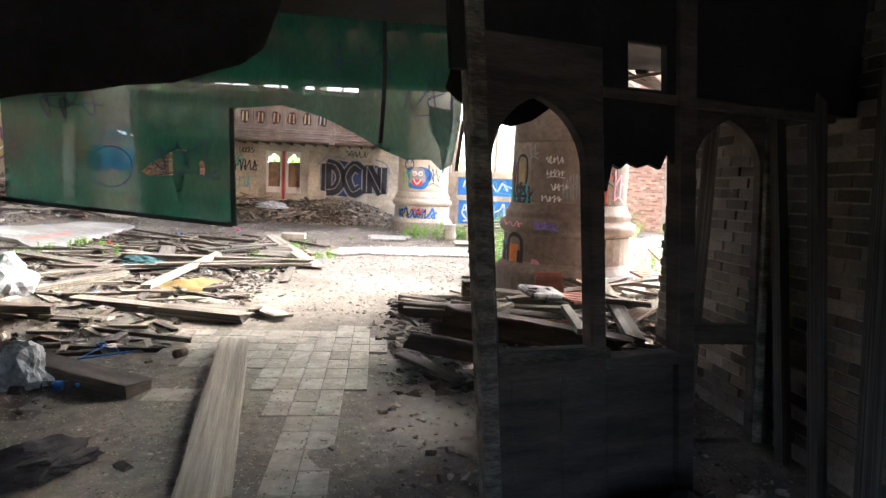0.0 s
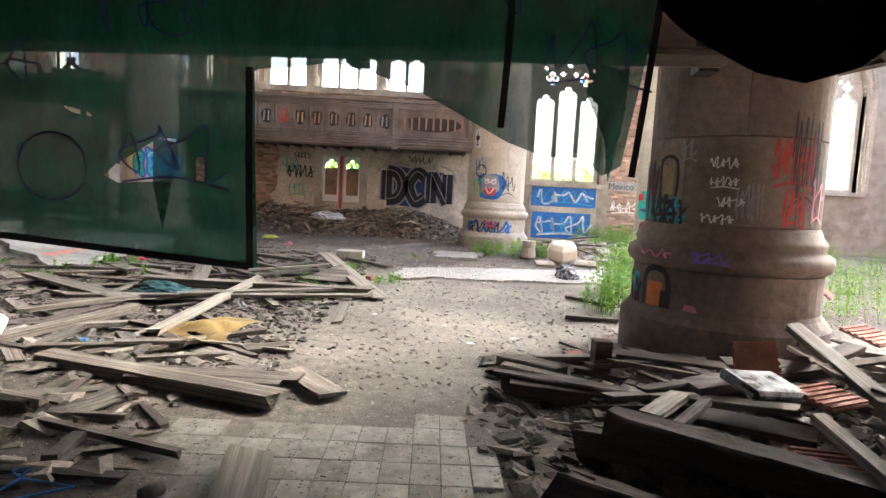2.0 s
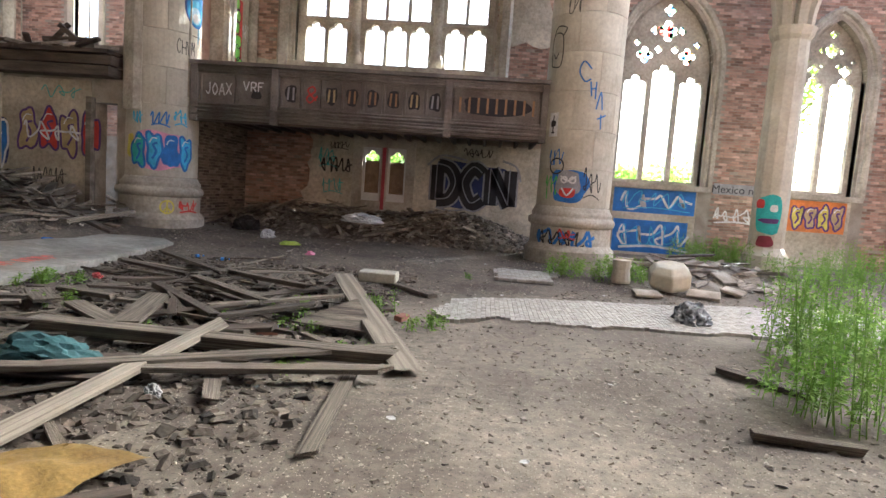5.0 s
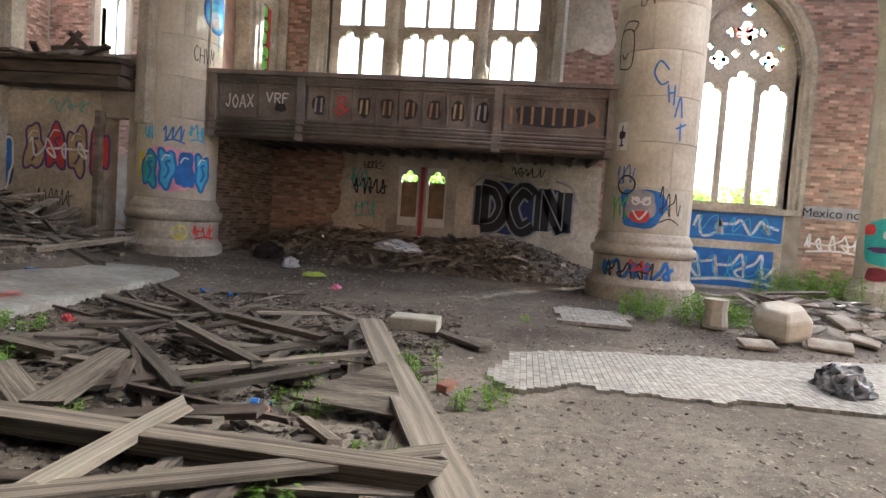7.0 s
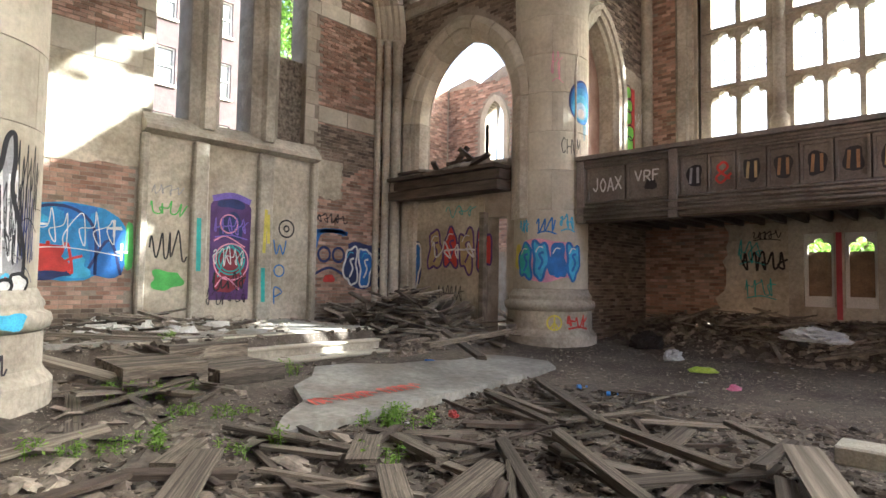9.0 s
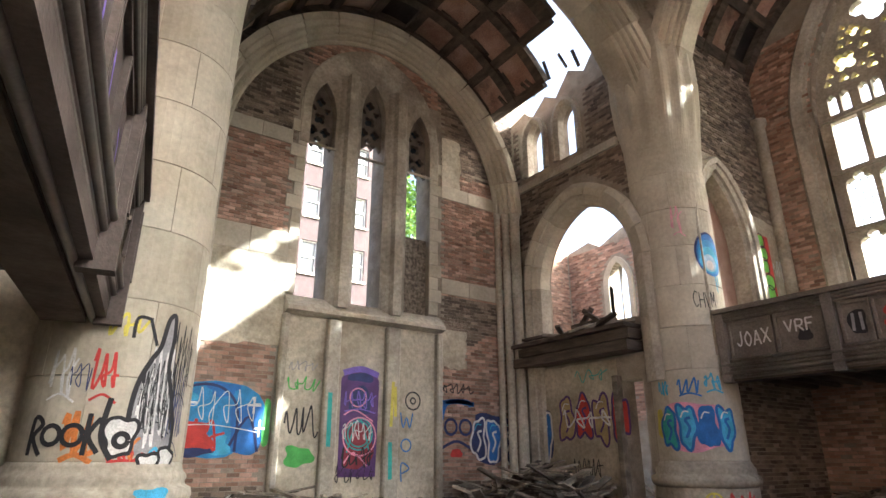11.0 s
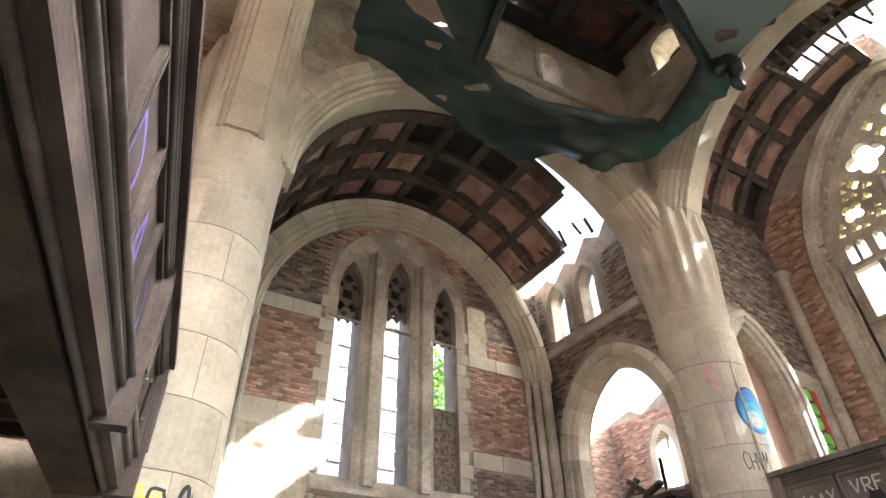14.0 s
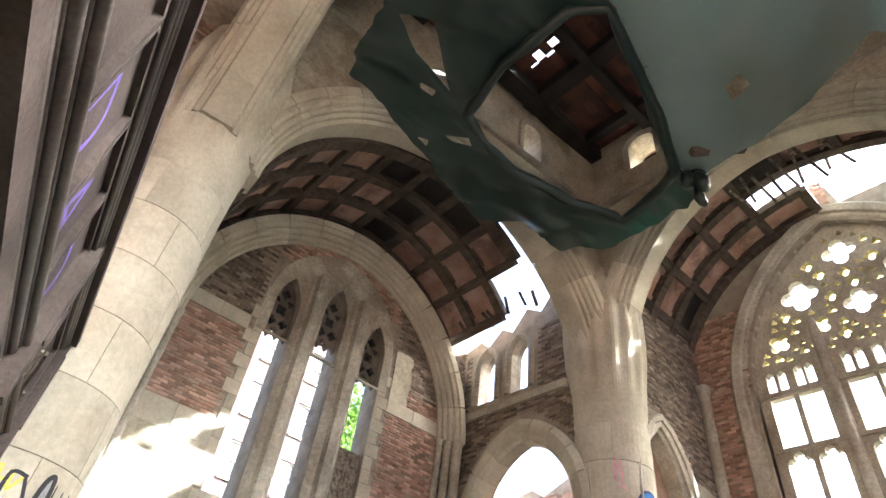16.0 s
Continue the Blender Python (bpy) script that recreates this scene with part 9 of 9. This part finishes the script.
tag(col, S, 2.7 * k, 3.3 * k, 1.35, 2.0, "black", 0.04, 250, 4, lift=0.005)
tag(col, Q, 2.7 * RB, 3.35 * RB, 0.35, 0.85, "black", 0.05, 251, 3, lift=0.008)
tag(col, on_column(0.958), 3.3 * 0.958, 3.8 * 0.958, 1.02, 1.1, "pink", 0.02, 225, 3)
# teal rounded form on the nave pier
ap = on_column(0.414)
coat(pier, ap, blob(4.25 * 0.414, 1.5, 0.34, 0.55, 140, 0.06), "teal", 0.0, 0.05, "teal rounded shape with red and purple spots")
coat(pier, ap, blob(3.75 * 0.414, 1.75, 0.12, 0.13, 141, 0.05), "red", 0.004)
coat(pier, ap, blob(4.5 * 0.414, 1.65, 0.1, 0.1, 142, 0.05), "white", 0.004)
coat(pier, ap, blob(4.3 * 0.414, 1.35, 0.26, 0.07, 143, 0.2), "purple", 0.004)
coat(pier, ap, blob(4.2 * 0.414, 0.85, 0.22, 0.16, 144, 0.1), "maroon", 0.002)

# gallery fronts: a dark sprayed cloud and pale bars on each panel
AG = on_wall(ng, 0.043)
for i in range(8):
    u = 2.07 + 0.465 * i + 0.22
    if i == 1:
        continue
    coat(NGAL, AG, blob(u, 3.42, 0.15, 0.22, 150 + i, 0.15), "black", 0.001, 0.05)
    line(NGAL, AG, [[(u - 0.07, 3.28), (u - 0.05, 3.56)], [(u + 0.06, 3.28), (u + 0.06, 3.56)]], 0.045, ("grey", "brown", "tan", "brown", "brown", "brown", "tan", "grey")[i], 0.004)
line(NGAL, AG, [[(2.88, 3.3), (2.68, 3.5), (2.78, 3.6), (2.84, 3.5), (2.66, 3.35), (2.74, 3.25), (2.9, 3.4)]], 0.04, "red", 0.004, "red ampersand")
coat(NGAL, AG, blob(6.9, 3.4, 0.85, 0.22, 160, 0.1), "black", 0.001, 0.06)
line(NGAL, AG, [[(6.1 + 0.2 * i, 3.25), (6.1 + 0.2 * i, 3.58)] for i in range(9)], 0.05, "brown", 0.004, "row of brown bars")
word(NGAL, AG, "JOAX", 0.3, 0.94, 3.3, 3.56, "white", 0.03, 0.003, "white sprayed capitals")
word(NGAL, AG, "VRF", 1.18, 1.68, 3.42, 3.62, "white", 0.03, 0.003, "white sprayed capitals")
coat(NGAL, AG, blob(1.5, 3.35, 0.13, 0.12, 163, 0.2), "black", 0.001, 0.05)
AGS = on_wall(sg, 0.043)
for i, u in enumerate((5.8, 6.6, 7.4)):
    line(SGAL, AGS, [[(u, 3.12), (u + 0.02, 3.6)], [(u + 0.02, 3.6), (u + 0.3, 3.5), (u + 0.3, 3.25), (u, 3.12)]] if i != 1 else [[(u, 3.12), (u + 0.17, 3.62)], [(u + 0.17, 3.62), (u + 0.32, 3.12)], [(u + 0.06, 3.3), (u + 0.27, 3.3)]], 0.05, "violet", 0.004, "violet sprayed strokes")
# splintered panel and a broken length of moulding by the column
for u, z, l2, tilt, mat in ((8.5, 3.3, 0.5, 0.3, M_WOOD), (8.75, 3.45, 0.35, -0.7, M_DARKWOOD), (8.95, 3.2, 0.4, 0.9, M_WOOD), (8.62, 3.12, 0.3, 1.3, M_DARKWOOD), (9.3, 3.35, 0.45, 0.5, M_WOOD), (9.5, 3.2, 0.35, -0.4, M_DARKWOOD)):
    bm = B()
    box(bm, -l2 / 2, l2 / 2, -0.012, 0.012, -0.03, 0.03, sg @ Matrix.Translation((u, -0.005, z)) @ pose(0, 0, 0, 0, math.degrees(tilt), 8))
    part("splinter", bm, mat, SGAL)
bm = B()
box(bm, -0.06, 0.06, -0.14, 0.3, -0.05, 0.05, sg @ Matrix.Translation((8.28, 0.1, 2.86)) @ pose(0, 0, 0, 38, 0, 0))
part("broken_bracket", bm, M_BALC2, SGAL, "broken oak bracket")
# red line of spray on the slab
bm_at = lambda u, v, kk=0.0: (u, v, 0.128 + 0.062 * (-4.8 - u) + kk)
(sx0, sy0), (sx1, sy1) = (-5.33, 12.31), (-5.31, 13.91)
runs = []
rng = random.Random(6)
for i in range(17):
    if i in (3, 9, 10):
        continue
    t = i / 17
    x, y = sx0 + (sx1 - sx0) * t, sy0 + (sy1 - sy0) * t
    runs.append([(x + 0.12, y - 0.02), (x - 0.12, y + rng.uniform(-0.05, 0.05)), (x + rng.uniform(-0.1, 0.1), y + 0.12)])
line(slab, bm_at, runs, 0.045, "salmon", 0.003, "row of short red sprayed strokes")
# faded sprayed loops and the hem of the mesh curtain
CURT = bpy.data.objects["curtain"]
AK = on_wall(FACE_N(5.6), -0.07)
rng = random.Random(90)
for i in range(6):
    line(CURT, AK, [ring(rng.uniform(-2.9, -0.2), rng.uniform(1.5, 2.5), rng.uniform(0.1, 0.2))], 0.009, "navy", 0.0, "faded sprayed loop")
for i, (u, v) in enumerate(((-2.6, 1.7), (-1.5, 1.9), (-0.7, 2.2), (-0.6, 1.5), (-2.0, 2.4), (0.9, 2.4), (1.5, 2.1))):
    tag(CURT, AK, u, u + 0.55, v, v + 0.3, "navy", 0.012, 195 + i, 3, lift=0.0)
line(CURT, AK, [[(-3.2, 1.37), (-1.8, 1.235), (0.06, 1.085)], [(0.065, 1.08), (0.05, 1.6), (0.04, 2.08)], [(1.98, 1.64), (2.04, 2.3), (2.08, 2.9)], [(1.3, 1.85), (1.32, 2.4), (1.3, 2.9)]], 0.035, "black", 0.001, "dark doubled hem")


# ---- single bricks of the nearest bare stretches ----
BRICK = fast_mesh("brick", [(x, y, z) for y in (0.0, -0.02) for x, z in ((-0.1025, -0.031), (0.1025, -0.031), (0.1025, 0.031), (-0.1025, 0.031))], [(4, 5, 6, 7), (0, 1, 5, 4), (1, 2, 6, 5), (2, 3, 7, 6), (3, 0, 4, 7)], M_BRICKP)
for wall, m, u, v, d, e in SINGLE_BRICKS:
    ob = new("brick", BRICK)
    ob.parent = wall
    ob.matrix_world = m @ Matrix.Translation((u, d + 0.02, v)) @ pose(0, 0, 0, 0, e * 8, 0)
